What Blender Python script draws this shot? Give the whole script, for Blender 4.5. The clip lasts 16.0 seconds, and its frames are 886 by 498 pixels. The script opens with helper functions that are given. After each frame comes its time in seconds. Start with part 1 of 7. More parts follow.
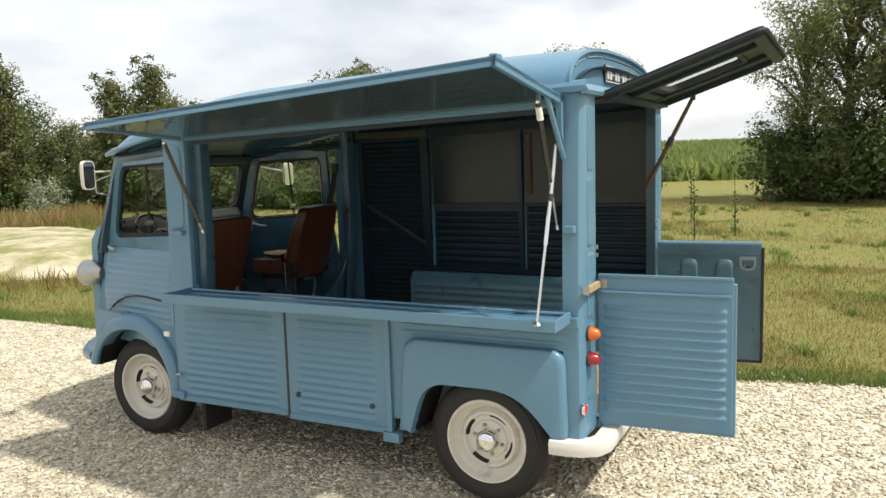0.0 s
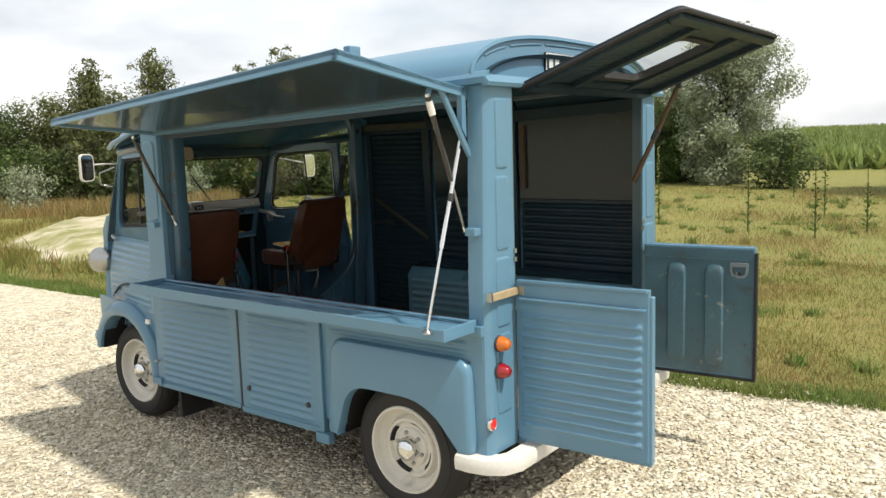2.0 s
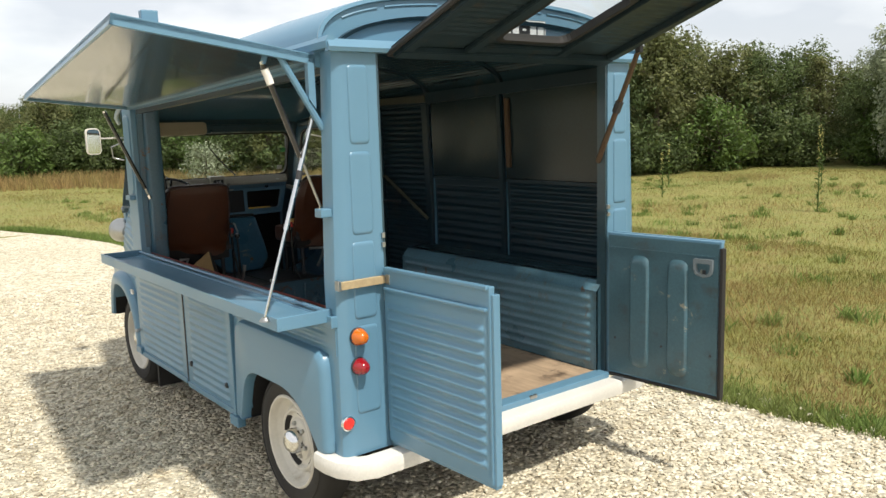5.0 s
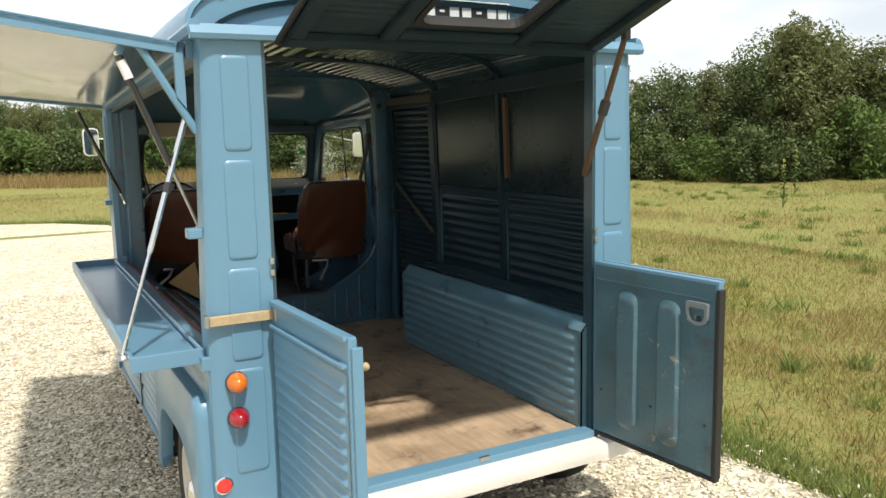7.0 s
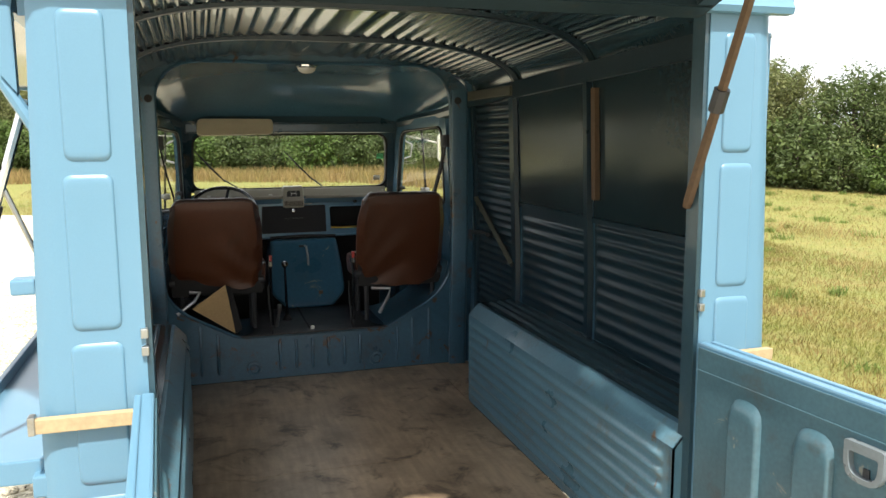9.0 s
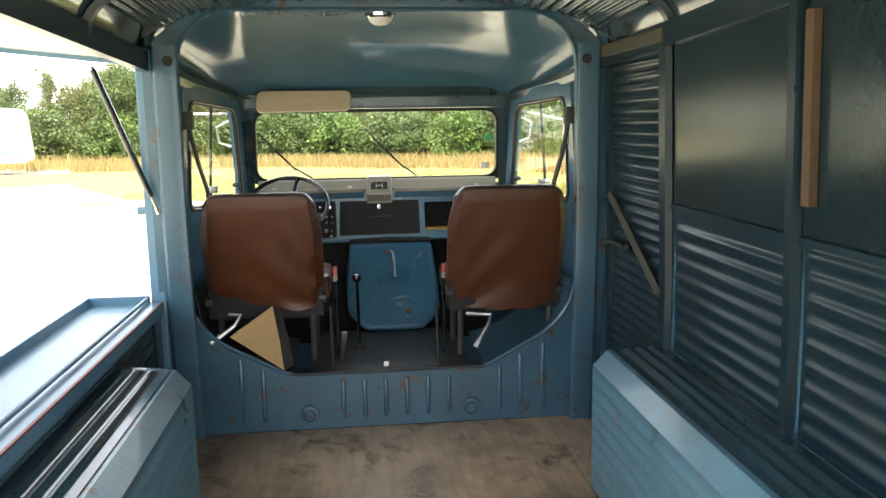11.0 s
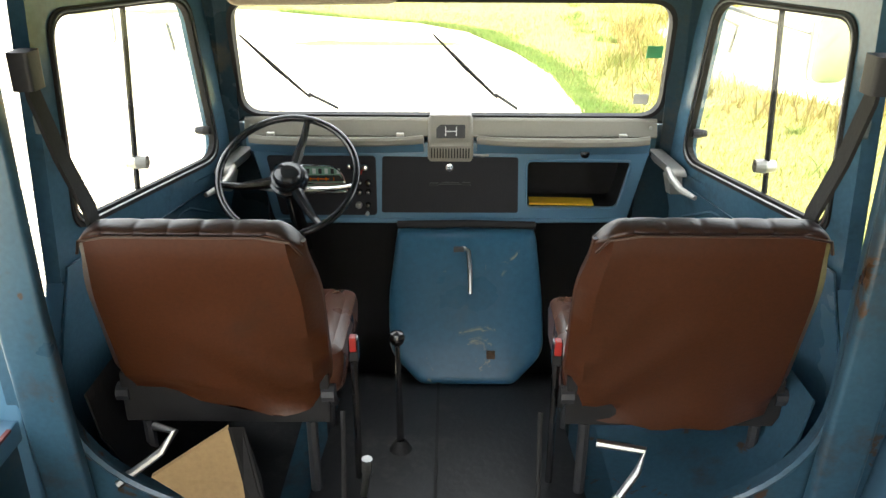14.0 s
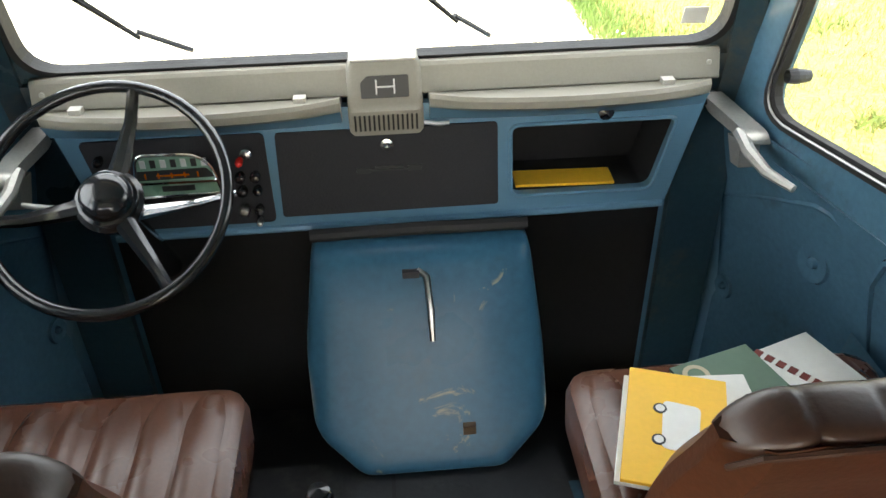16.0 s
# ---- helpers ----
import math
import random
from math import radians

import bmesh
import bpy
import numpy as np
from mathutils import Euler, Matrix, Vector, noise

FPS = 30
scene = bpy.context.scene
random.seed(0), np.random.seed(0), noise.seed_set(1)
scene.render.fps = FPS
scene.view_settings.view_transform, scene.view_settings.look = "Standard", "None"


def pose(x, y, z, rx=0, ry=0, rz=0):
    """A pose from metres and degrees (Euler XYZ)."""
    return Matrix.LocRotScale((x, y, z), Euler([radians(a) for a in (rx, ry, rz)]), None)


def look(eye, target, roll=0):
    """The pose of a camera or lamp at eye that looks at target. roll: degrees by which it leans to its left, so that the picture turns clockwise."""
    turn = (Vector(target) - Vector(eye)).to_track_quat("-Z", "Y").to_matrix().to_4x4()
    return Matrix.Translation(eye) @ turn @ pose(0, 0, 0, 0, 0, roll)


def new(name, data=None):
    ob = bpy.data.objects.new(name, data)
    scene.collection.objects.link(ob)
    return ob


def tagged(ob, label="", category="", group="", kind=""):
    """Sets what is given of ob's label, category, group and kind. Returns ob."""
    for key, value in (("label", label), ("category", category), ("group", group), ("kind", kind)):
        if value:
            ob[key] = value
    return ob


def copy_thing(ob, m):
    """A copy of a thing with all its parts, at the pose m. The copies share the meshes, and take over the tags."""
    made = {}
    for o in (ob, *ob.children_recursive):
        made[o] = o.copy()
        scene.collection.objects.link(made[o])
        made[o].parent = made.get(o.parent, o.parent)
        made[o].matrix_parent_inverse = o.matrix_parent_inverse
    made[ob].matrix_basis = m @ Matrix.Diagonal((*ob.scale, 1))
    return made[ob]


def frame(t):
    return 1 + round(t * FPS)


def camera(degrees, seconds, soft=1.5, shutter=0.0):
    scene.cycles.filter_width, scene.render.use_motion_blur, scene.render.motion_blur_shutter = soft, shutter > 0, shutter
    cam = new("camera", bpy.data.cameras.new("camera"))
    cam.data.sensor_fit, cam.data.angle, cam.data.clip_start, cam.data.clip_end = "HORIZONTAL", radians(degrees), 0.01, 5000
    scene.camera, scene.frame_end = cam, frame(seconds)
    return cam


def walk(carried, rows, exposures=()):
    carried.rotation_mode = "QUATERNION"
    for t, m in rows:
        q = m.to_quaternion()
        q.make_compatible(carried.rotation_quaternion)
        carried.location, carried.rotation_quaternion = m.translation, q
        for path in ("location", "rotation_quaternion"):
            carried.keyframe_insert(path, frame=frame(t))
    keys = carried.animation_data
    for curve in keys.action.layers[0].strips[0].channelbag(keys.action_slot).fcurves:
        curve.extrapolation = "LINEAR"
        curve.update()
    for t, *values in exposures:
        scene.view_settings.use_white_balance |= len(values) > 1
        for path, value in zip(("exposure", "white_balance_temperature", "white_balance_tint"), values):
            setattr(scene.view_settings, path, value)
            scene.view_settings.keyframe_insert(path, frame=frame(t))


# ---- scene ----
cam = camera(58.0, 16.0)
PATH = [
    (0, (-4.628, -1.107, 1.846), (-2.855, -0.215, 1.606), -1.7),
    (0.5, (-4.445, -1.310, 1.843), (-2.711, -0.345, 1.594), -1.7),
    (1, (-4.251, -1.531, 1.833), (-2.567, -0.481, 1.586), -1.4),
    (1.5, (-4.038, -1.768, 1.823), (-2.412, -0.629, 1.575), -1.6),
    (2, (-3.836, -2.012, 1.859), (-2.273, -0.792, 1.596), -1.8),
    (2.5, (-3.645, -2.157, 1.831), (-2.136, -0.869, 1.573), -1.7),
    (3, (-3.446, -2.299, 1.836), (-1.994, -0.949, 1.570), -1.7),
    (3.5, (-3.251, -2.492, 1.831), (-1.868, -1.074, 1.557), -1.9),
    (4, (-3.040, -2.664, 1.826), (-1.722, -1.187, 1.539), -1.9),
    (4.2, (-2.952, -2.691, 1.814), (-1.655, -1.197, 1.523), -1.8),
    (6.3, (-1.929, -2.894, 1.775), (-0.850, -1.236, 1.480), -1.3),
    (6.5, (-1.826, -2.837, 1.770), (-0.773, -1.163, 1.477), -1.1),
    (7, (-1.514, -2.709, 1.785), (-0.566, -0.972, 1.495), -1.2),
    (7.5, (-1.252, -2.578, 1.792), (-0.389, -0.797, 1.506), -1.1),
    (8, (-0.949, -2.423, 1.811), (-0.204, -0.588, 1.528), -1.1),
    (8.5, (-0.776, -2.143, 1.788), (-0.093, -0.283, 1.513), -0.7),
    (9, (-0.588, -1.863, 1.787), (-0.012, 0.031, 1.503), -0.3),
    (9.2, (-0.472, -1.776, 1.774), (0.041, 0.136, 1.490), -0.8),
    (11.3, (-0.067, -0.567, 1.731), (0.095, 1.400, 1.404), -0.5),
    (11.5, (-0.019, -0.454, 1.752), (0.105, 1.514, 1.416), -0.3),
    (12, (0.021, -0.151, 1.746), (0.088, 1.822, 1.428), 0.1),
    (12.5, (0.037, 0.158, 1.799), (0.055, 2.118, 1.403), 0.5),
    (13, (-0.008, 0.502, 1.939), (0.011, 2.413, 1.347), 0.4),
    (13.5, (-0.014, 0.782, 1.994), (-0.006, 2.661, 1.309), 0.6),
    (14, (0.002, 1.106, 2.030), (-0.016, 2.943, 1.238), 0.2),
    (14.5, (-0.017, 1.373, 2.010), (-0.017, 3.188, 1.169), 0.4),
    (15, (-0.044, 1.666, 2.018), (0.002, 3.448, 1.111), 0.8),
    (15.5, (-0.055, 1.884, 2.007), (0.034, 3.592, 0.970), 1.0),
    (16, (0.004, 2.093, 1.982), (0.120, 3.733, 0.842), -1.3),
]
EXPOSURES = [(0, .12), (4, .12), (6.5, .24), (7, .28), (8.0, .5), (8.5, .68), (9.2, 1.12), (11.3, 2.42), (12.5, 2.62), (13.5, 2.55), (14.5, 2.52), (15, 2.52), (16, 2.76)]
walk(cam, [(t, look(eye, target, roll)) for t, eye, target, roll in PATH], EXPOSURES)

# ---- world, sun, exposure ----
SUN_DIR = Vector((0.05, 1.30, -2.10))
sun = new("sun", bpy.data.lights.new("sun", "SUN"))
sun.data.energy, sun.data.angle, sun.data.color = 4.7, radians(2.2), (1.0, 0.95, 0.86)
sun.matrix_world = look((0, -6, 12), Vector((0, -6, 12)) + SUN_DIR)

world = bpy.data.worlds.new("world")
scene.world = world
world.use_nodes = True
wn, wl = world.node_tree.nodes, world.node_tree.links
wn.clear()
w_out, w_bg = wn.new("ShaderNodeOutputWorld"), wn.new("ShaderNodeBackground")
w_sky = wn.new("ShaderNodeTexSky")
w_sky.sky_type, w_sky.sun_disc = "NISHITA", False
w_sky.sun_elevation, w_sky.sun_rotation = radians(58), radians(187)
w_sky.air_density, w_sky.dust_density = 1.0, 2.0
w_co, w_map, w_noise = wn.new("ShaderNodeTexCoord"), wn.new("ShaderNodeMapping"), wn.new("ShaderNodeTexNoise")
w_map.inputs["Scale"].default_value = (1.2, 1.2, 3.2)
w_noise.inputs["Scale"].default_value, w_noise.inputs["Detail"].default_value = 1.7, 7
w_ramp, w_mix = wn.new("ShaderNodeValToRGB"), wn.new("ShaderNodeMixRGB")
w_ramp.color_ramp.elements[0].position, w_ramp.color_ramp.elements[1].position = 0.33, 0.62
w_ramp.color_ramp.elements[0].color, w_ramp.color_ramp.elements[1].color = (0.62, 0.62, 0.62, 1), (0.98, 0.97, 0.97, 1)
w_shade, w_noise2 = wn.new("ShaderNodeValToRGB"), wn.new("ShaderNodeTexNoise")
w_noise2.inputs["Scale"].default_value, w_noise2.inputs["Detail"].default_value = 2.6, 5
w_shade.color_ramp.elements[0].position, w_shade.color_ramp.elements[1].position = 0.38, 0.64
w_shade.color_ramp.elements[0].color, w_shade.color_ramp.elements[1].color = (6.0, 6.25, 6.6, 1), (9.6, 9.55, 9.4, 1)
wl.new(w_co.outputs["Generated"], w_map.inputs["Vector"])
wl.new(w_map.outputs[0], w_noise.inputs["Vector"])
wl.new(w_map.outputs[0], w_noise2.inputs["Vector"])
wl.new(w_noise.outputs["Fac"], w_ramp.inputs[0])
wl.new(w_noise2.outputs["Fac"], w_shade.inputs[0])
wl.new(w_ramp.outputs[0], w_mix.inputs[0])
wl.new(w_sky.outputs[0], w_mix.inputs[1])
wl.new(w_shade.outputs[0], w_mix.inputs[2])
wl.new(w_mix.outputs[0], w_bg.inputs["Color"])
w_bg.inputs["Strength"].default_value = 0.128
wl.new(w_bg.outputs[0], w_out.inputs["Surface"])


# ---- materials ----
def material(name, color, rough=0.5, metal=0.0, vary=0.15, scale=6.0, grain=60.0, bump=0.15, dirt=None, dirt_amount=0.0, dirt_scale=3.0,
             coat=0.0, per_object=0.0, chips=None, chip_scale=14.0, chip_from=0.66, chip_soft=0.035, spec=0.5):
    """A procedural surface: two scales of colour variation, a stain layer, fine relief and uneven gloss."""
    mat = bpy.data.materials.new(name)
    mat.use_nodes = True
    n, l = mat.node_tree.nodes, mat.node_tree.links
    b = n["Principled BSDF"]
    co = n.new("ShaderNodeTexCoord")
    big, small = n.new("ShaderNodeTexNoise"), n.new("ShaderNodeTexNoise")
    big.inputs["Scale"].default_value, big.inputs["Detail"].default_value = scale, 5
    small.inputs["Scale"].default_value, small.inputs["Detail"].default_value = grain, 4
    for tex in (big, small):
        l.new(co.outputs["Object"], tex.inputs["Vector"])
    mix = n.new("ShaderNodeMixRGB")
    mix.blend_type = "MULTIPLY"
    mix.inputs[0].default_value = 1.0
    add = n.new("ShaderNodeMath")
    add.operation = "ADD"
    l.new(big.outputs["Fac"], add.inputs[0]), l.new(small.outputs["Fac"], add.inputs[1])
    rng = n.new("ShaderNodeMapRange")
    rng.inputs[1].default_value, rng.inputs[2].default_value = 0.6, 1.4
    rng.inputs[3].default_value, rng.inputs[4].default_value = 1 - vary, 1 + vary
    l.new(add.outputs[0], rng.inputs[0])
    mix.inputs[1].default_value = (*color, 1)
    l.new(rng.outputs[0], mix.inputs[2])
    col = mix.outputs[0]
    if dirt:
        st, ramp, dm = n.new("ShaderNodeTexNoise"), n.new("ShaderNodeValToRGB"), n.new("ShaderNodeMixRGB")
        st.inputs["Scale"].default_value, st.inputs["Detail"].default_value, st.inputs["Roughness"].default_value = dirt_scale, 9, 0.7
        l.new(co.outputs["Object"], st.inputs["Vector"])
        ramp.color_ramp.elements[0].position, ramp.color_ramp.elements[1].position = 0.62 - 0.25 * dirt_amount, 0.74
        l.new(st.outputs["Fac"], ramp.inputs[0])
        l.new(ramp.outputs[0], dm.inputs[0]), l.new(col, dm.inputs[1])
        dm.inputs[2].default_value = (*dirt, 1)
        col = dm.outputs[0]
    if chips:
        st, ramp, dm = n.new("ShaderNodeTexNoise"), n.new("ShaderNodeValToRGB"), n.new("ShaderNodeMixRGB")
        st.inputs["Scale"].default_value, st.inputs["Detail"].default_value, st.inputs["Roughness"].default_value = chip_scale, 12, 0.68
        st.inputs["Distortion"].default_value = 0.6
        l.new(co.outputs["Object"], st.inputs["Vector"])
        ramp.color_ramp.elements[0].position, ramp.color_ramp.elements[1].position = chip_from, chip_from + chip_soft
        l.new(st.outputs["Fac"], ramp.inputs[0])
        l.new(ramp.outputs[0], dm.inputs[0]), l.new(col, dm.inputs[1])
        dm.inputs[2].default_value = (*chips, 1)
        col = dm.outputs[0]
    if per_object:
        oi, hsv, mr = n.new("ShaderNodeObjectInfo"), n.new("ShaderNodeHueSaturation"), n.new("ShaderNodeMapRange")
        mr.inputs[3].default_value, mr.inputs[4].default_value = 1 - per_object, 1 + per_object
        l.new(oi.outputs["Random"], mr.inputs[0]), l.new(mr.outputs[0], hsv.inputs["Value"]), l.new(col, hsv.inputs["Color"])
        col = hsv.outputs[0]
    l.new(col, b.inputs["Base Color"])
    rr = n.new("ShaderNodeMapRange")
    rr.inputs[3].default_value, rr.inputs[4].default_value = max(0.02, rough - 0.1), min(1, rough + 0.12)
    l.new(big.outputs["Fac"], rr.inputs[0]), l.new(rr.outputs[0], b.inputs["Roughness"])
    b.inputs["Metallic"].default_value = metal
    b.inputs["Coat Weight"].default_value = coat
    b.inputs["Specular IOR Level"].default_value = spec
    if bump:
        bp = n.new("ShaderNodeBump")
        bp.inputs["Strength"].default_value, bp.inputs["Distance"].default_value = bump, 0.004
        l.new(add.outputs[0], bp.inputs["Height"]), l.new(bp.outputs[0], b.inputs["Normal"])
    return mat


BLUE = (0.104, 0.218, 0.310)
M_BLUE = material("blue_paint", BLUE, 0.33, vary=0.05, scale=3, grain=300, bump=0.03, coat=0.15)
# Worn body blue, much darkened: the interior's shade is in the colour.
M_BLUE_IN = material("old_shaded_blue_paint", (0.0245, 0.0565, 0.0750), 0.30, vary=0.20, scale=4, grain=90, bump=0.06, dirt=(0.085, 0.08, 0.06), dirt_amount=0.2, dirt_scale=7, coat=0.25, chips=(0.085, 0.045, 0.02), chip_scale=11, chip_from=0.68)
M_DOORIN = material("worn_blue_door_lining", (0.0540, 0.1152, 0.1440), 0.36, vary=0.22, scale=4, grain=90, bump=0.08, dirt=(0.055, 0.06, 0.055), dirt_amount=0.3, dirt_scale=6, coat=0.15, chips=(0.26, 0.25, 0.20), chip_scale=8, chip_from=0.63)
M_BULK = material("bulkhead_blue_paint", (0.0420, 0.1020, 0.1480), 0.30, vary=0.22, scale=4, grain=90, bump=0.03, dirt=(0.060, 0.050, 0.038), dirt_amount=0.26, dirt_scale=6, coat=0.2, chips=(0.085, 0.045, 0.022), chip_scale=9, chip_from=0.605)
# Dark panels, taken darker again to hold the load space's shade.
M_LINING = material("shaded_dark_lining_panel", (0.0115, 0.0240, 0.0290), 0.17, vary=0.25, scale=3, grain=60, bump=0.04, dirt=(0.035, 0.036, 0.03), dirt_amount=0.12, dirt_scale=9, spec=0.38, chips=(0.05, 0.030, 0.018), chip_scale=13, chip_from=0.70)
M_COVER = material("scuffed_blue_enamel", (0.0320, 0.0980, 0.1540), 0.29, vary=0.2, scale=3.5, grain=60, bump=0.05, dirt=(0.05, 0.09, 0.115), dirt_amount=0.2, dirt_scale=4, coat=0.05, spec=0.2, chips=(0.26, 0.25, 0.19), chip_scale=7, chip_from=0.63)
M_CAB = material("cab_blue_paint", (0.0783, 0.1678, 0.2377), 0.22, vary=0.14, scale=4, grain=90, bump=0.05, dirt=(0.06, 0.10, 0.115), dirt_amount=0.2, dirt_scale=5, coat=0.4, chips=(0.10, 0.07, 0.05), chip_scale=12, chip_from=0.70)
# Inner blue with the shade of walls and roof bows put into its colour.
M_WALL = material("shaded_blue_wall_paint", (0.0085, 0.0235, 0.0335), 0.31, vary=0.22, scale=4, grain=90, bump=0.06, dirt=(0.034, 0.037, 0.034), dirt_amount=0.2, dirt_scale=7, spec=0.35, chips=(0.05, 0.030, 0.018), chip_scale=11, chip_from=0.68)
# Lighter blue for the wheel boxes; the sheen on their sides is put into it.
M_BOX = material("wheel_box_sheen_blue", (0.092, 0.190, 0.245), 0.30, vary=0.22, scale=4, grain=90, bump=0.04, dirt=(0.10, 0.095, 0.075), dirt_amount=0.25, dirt_scale=6, coat=0.25, chips=(0.12, 0.07, 0.04), chip_scale=10, chip_from=0.65)
# Glossy inner blue; dimness below the roof and on box tops is coloured in.
M_ROOFL = material("glossy_shaded_lining_paint", (0.0200, 0.0440, 0.0560), 0.16, vary=0.20, scale=4, grain=70, bump=0.04, dirt=(0.05, 0.05, 0.04), dirt_amount=0.15, dirt_scale=7, coat=0.3)
M_CABROOF = material("glossy_cab_roof_paint", (0.0600, 0.1350, 0.1900), 0.13, vary=0.16, scale=4, grain=90, bump=0.03, coat=0.4)
M_OLIVE = material("weathered_batten", (0.055, 0.055, 0.038), 0.7, vary=0.3, scale=10, grain=80, bump=0.2)
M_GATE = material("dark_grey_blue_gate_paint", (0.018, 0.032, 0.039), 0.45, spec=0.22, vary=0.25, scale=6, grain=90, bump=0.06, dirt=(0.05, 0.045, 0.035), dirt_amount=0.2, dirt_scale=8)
M_GREY_BLUE = material("grey_blue_underside", (0.045, 0.07, 0.082), 0.16, vary=0.08, scale=2, grain=120, bump=0.03, coat=0.3)
M_CREAM = material("cream_wheel_paint", (0.60, 0.57, 0.50), 0.42, vary=0.08, scale=9, grain=80, bump=0.05, dirt=(0.3, 0.25, 0.17), dirt_amount=0.1)
M_WHITE = material("white_bumper_paint", (0.60, 0.58, 0.53), 0.4, vary=0.10, scale=5, grain=90, bump=0.05)
M_RUBBER = material("black_rubber", (0.014, 0.013, 0.012), 0.7, vary=0.25, scale=12, grain=120, bump=0.2)
M_BLACK = material("black_enamel", (0.012, 0.012, 0.013), 0.18, vary=0.1, scale=10, bump=0.0, coat=0.5)
M_DARK = material("dark_metal", (0.03, 0.03, 0.032), 0.5, vary=0.2, scale=14, grain=140, bump=0.1)
M_CHROME = material("chrome", (0.75, 0.75, 0.74), 0.12, 1.0, vary=0.05, scale=20, bump=0.0)
M_PALE = material("pale_painted_steel", (0.2160, 0.2520, 0.2700), 0.3, 0.3, vary=0.12, scale=14, grain=120, bump=0.06)
M_STEEL = material("dull_steel", (0.42, 0.42, 0.40), 0.35, 1.0, vary=0.12, scale=20, grain=160, bump=0.05)
M_AMBER = material("amber_lens", (0.52, 0.12, 0.004), 0.15, vary=0.06, scale=30, bump=0.0, coat=0.6)
M_RED = material("red_lens", (0.25, 0.005, 0.01), 0.15, vary=0.06, scale=30, bump=0.0, coat=0.6)
M_REDR = material("red_reflector", (0.75, 0.03, 0.025), 0.2, vary=0.1, scale=30, grain=400, bump=0.2, coat=0.5)
M_WOOD = material("raw_wood", (0.36, 0.275, 0.155), 0.7, vary=0.25, scale=9, grain=70, bump=0.2, dirt=(0.2, 0.12, 0.05), dirt_amount=0.15)
M_WOODD = material("old_dark_wood", (0.0850, 0.0500, 0.0250), 0.65, vary=0.3, scale=10, grain=80, bump=0.2)
M_LEATHER = material("brown_leatherette", (0.0660, 0.0195, 0.0066), 0.40, vary=0.22, scale=5, grain=130, bump=0.12, dirt=(0.05, 0.02, 0.01), dirt_amount=0.12, dirt_scale=4)
M_LEATHERD = material("dark_brown_leatherette", (0.0510, 0.0238, 0.0153), 0.34, vary=0.2, scale=7, grain=150, bump=0.08)
M_CUSHION = material("brown_cushion_vinyl", (0.1050, 0.0430, 0.0260), 0.27, vary=0.18, scale=6, grain=150, bump=0.06)
M_TAN = material("tan_hardboard", (0.3360, 0.2160, 0.0960), 0.8, vary=0.15, scale=9, grain=90, bump=0.2)
M_DASH = material("cream_grey_dash_paint", (0.3000, 0.2780, 0.2280), 0.4, vary=0.07, scale=6, grain=200, bump=0.05)
M_ALU = material("cast_aluminium", (0.55, 0.53, 0.48), 0.38, 0.6, vary=0.12, scale=15, grain=150, bump=0.1)
M_CHAR = material("charcoal_fabric_panel", (0.0180, 0.0178, 0.0200), 0.8, vary=0.15, scale=8, grain=260, bump=0.25)
M_YELLOW = material("yellow_card", (0.82, 0.46, 0.025), 0.45, vary=0.06, scale=9, grain=120, bump=0.1)
M_GREEN = material("grey_green_card", (0.10, 0.16, 0.11), 0.6, vary=0.08, scale=9, bump=0.05)
M_PAPER = material("off_white_paper", (0.72, 0.70, 0.65), 0.6, vary=0.05, scale=9, bump=0.05)
M_VISOR = material("cream_vinyl", (0.4480, 0.3760, 0.2560), 0.55, vary=0.08, scale=9, grain=150, bump=0.15)
M_GAUGE = material("green_dial_face", (0.20, 0.34, 0.25), 0.3, vary=0.1, scale=20, bump=0.0, coat=0.5)
M_INK = material("black_plate", (0.012, 0.012, 0.012), 0.4, vary=0.1, bump=0.0)
M_PLATEW = material("plate_silver", (0.62, 0.62, 0.60), 0.35, vary=0.05, bump=0.0)
M_MAT = material("black_floor_mat", (0.0125, 0.0125, 0.0135), 0.42, vary=0.3, scale=8, grain=60, bump=0.25, dirt=(0.07, 0.065, 0.055), dirt_amount=0.3, dirt_scale=5)
# Near-black underbody; also paints the shade in foot well, glovebox and under seats.
M_UNDER_SHADE = material("dark_underbody_and_shade", (0.011, 0.010, 0.0095), 0.8, vary=0.2, bump=0.1)
M_TAPE = material("dark_red_tape", (0.16, 0.022, 0.013), 0.5, vary=0.1, bump=0.05)
M_REDBTN = material("red_plastic", (0.40, 0.015, 0.012), 0.35, vary=0.05, bump=0.0)
M_STICKER = material("green_sticker", (0.10, 0.42, 0.18), 0.5, vary=0.05, bump=0.0)


def plywood():
    mat = material("worn_plywood_floor", (0.42, 0.305, 0.20), 0.36, vary=0.34, scale=3.0, grain=40, bump=0.14, dirt=(0.15, 0.10, 0.06), dirt_amount=0.75, dirt_scale=2.4, chips=(0.07, 0.046, 0.03), chip_scale=5.0, chip_from=0.53, chip_soft=0.13)
    n, l = mat.node_tree.nodes, mat.node_tree.links
    for node in n:
        if node.bl_idname == "ShaderNodeTexNoise" and node.inputs["Scale"].default_value > 20:
            mp, co = n.new("ShaderNodeMapping"), n.new("ShaderNodeTexCoord")
            mp.inputs["Scale"].default_value = (1.0, 0.12, 1.0)
            l.new(co.outputs["Object"], mp.inputs[0]), l.new(mp.outputs[0], node.inputs["Vector"])
    return mat


M_PLY = plywood()


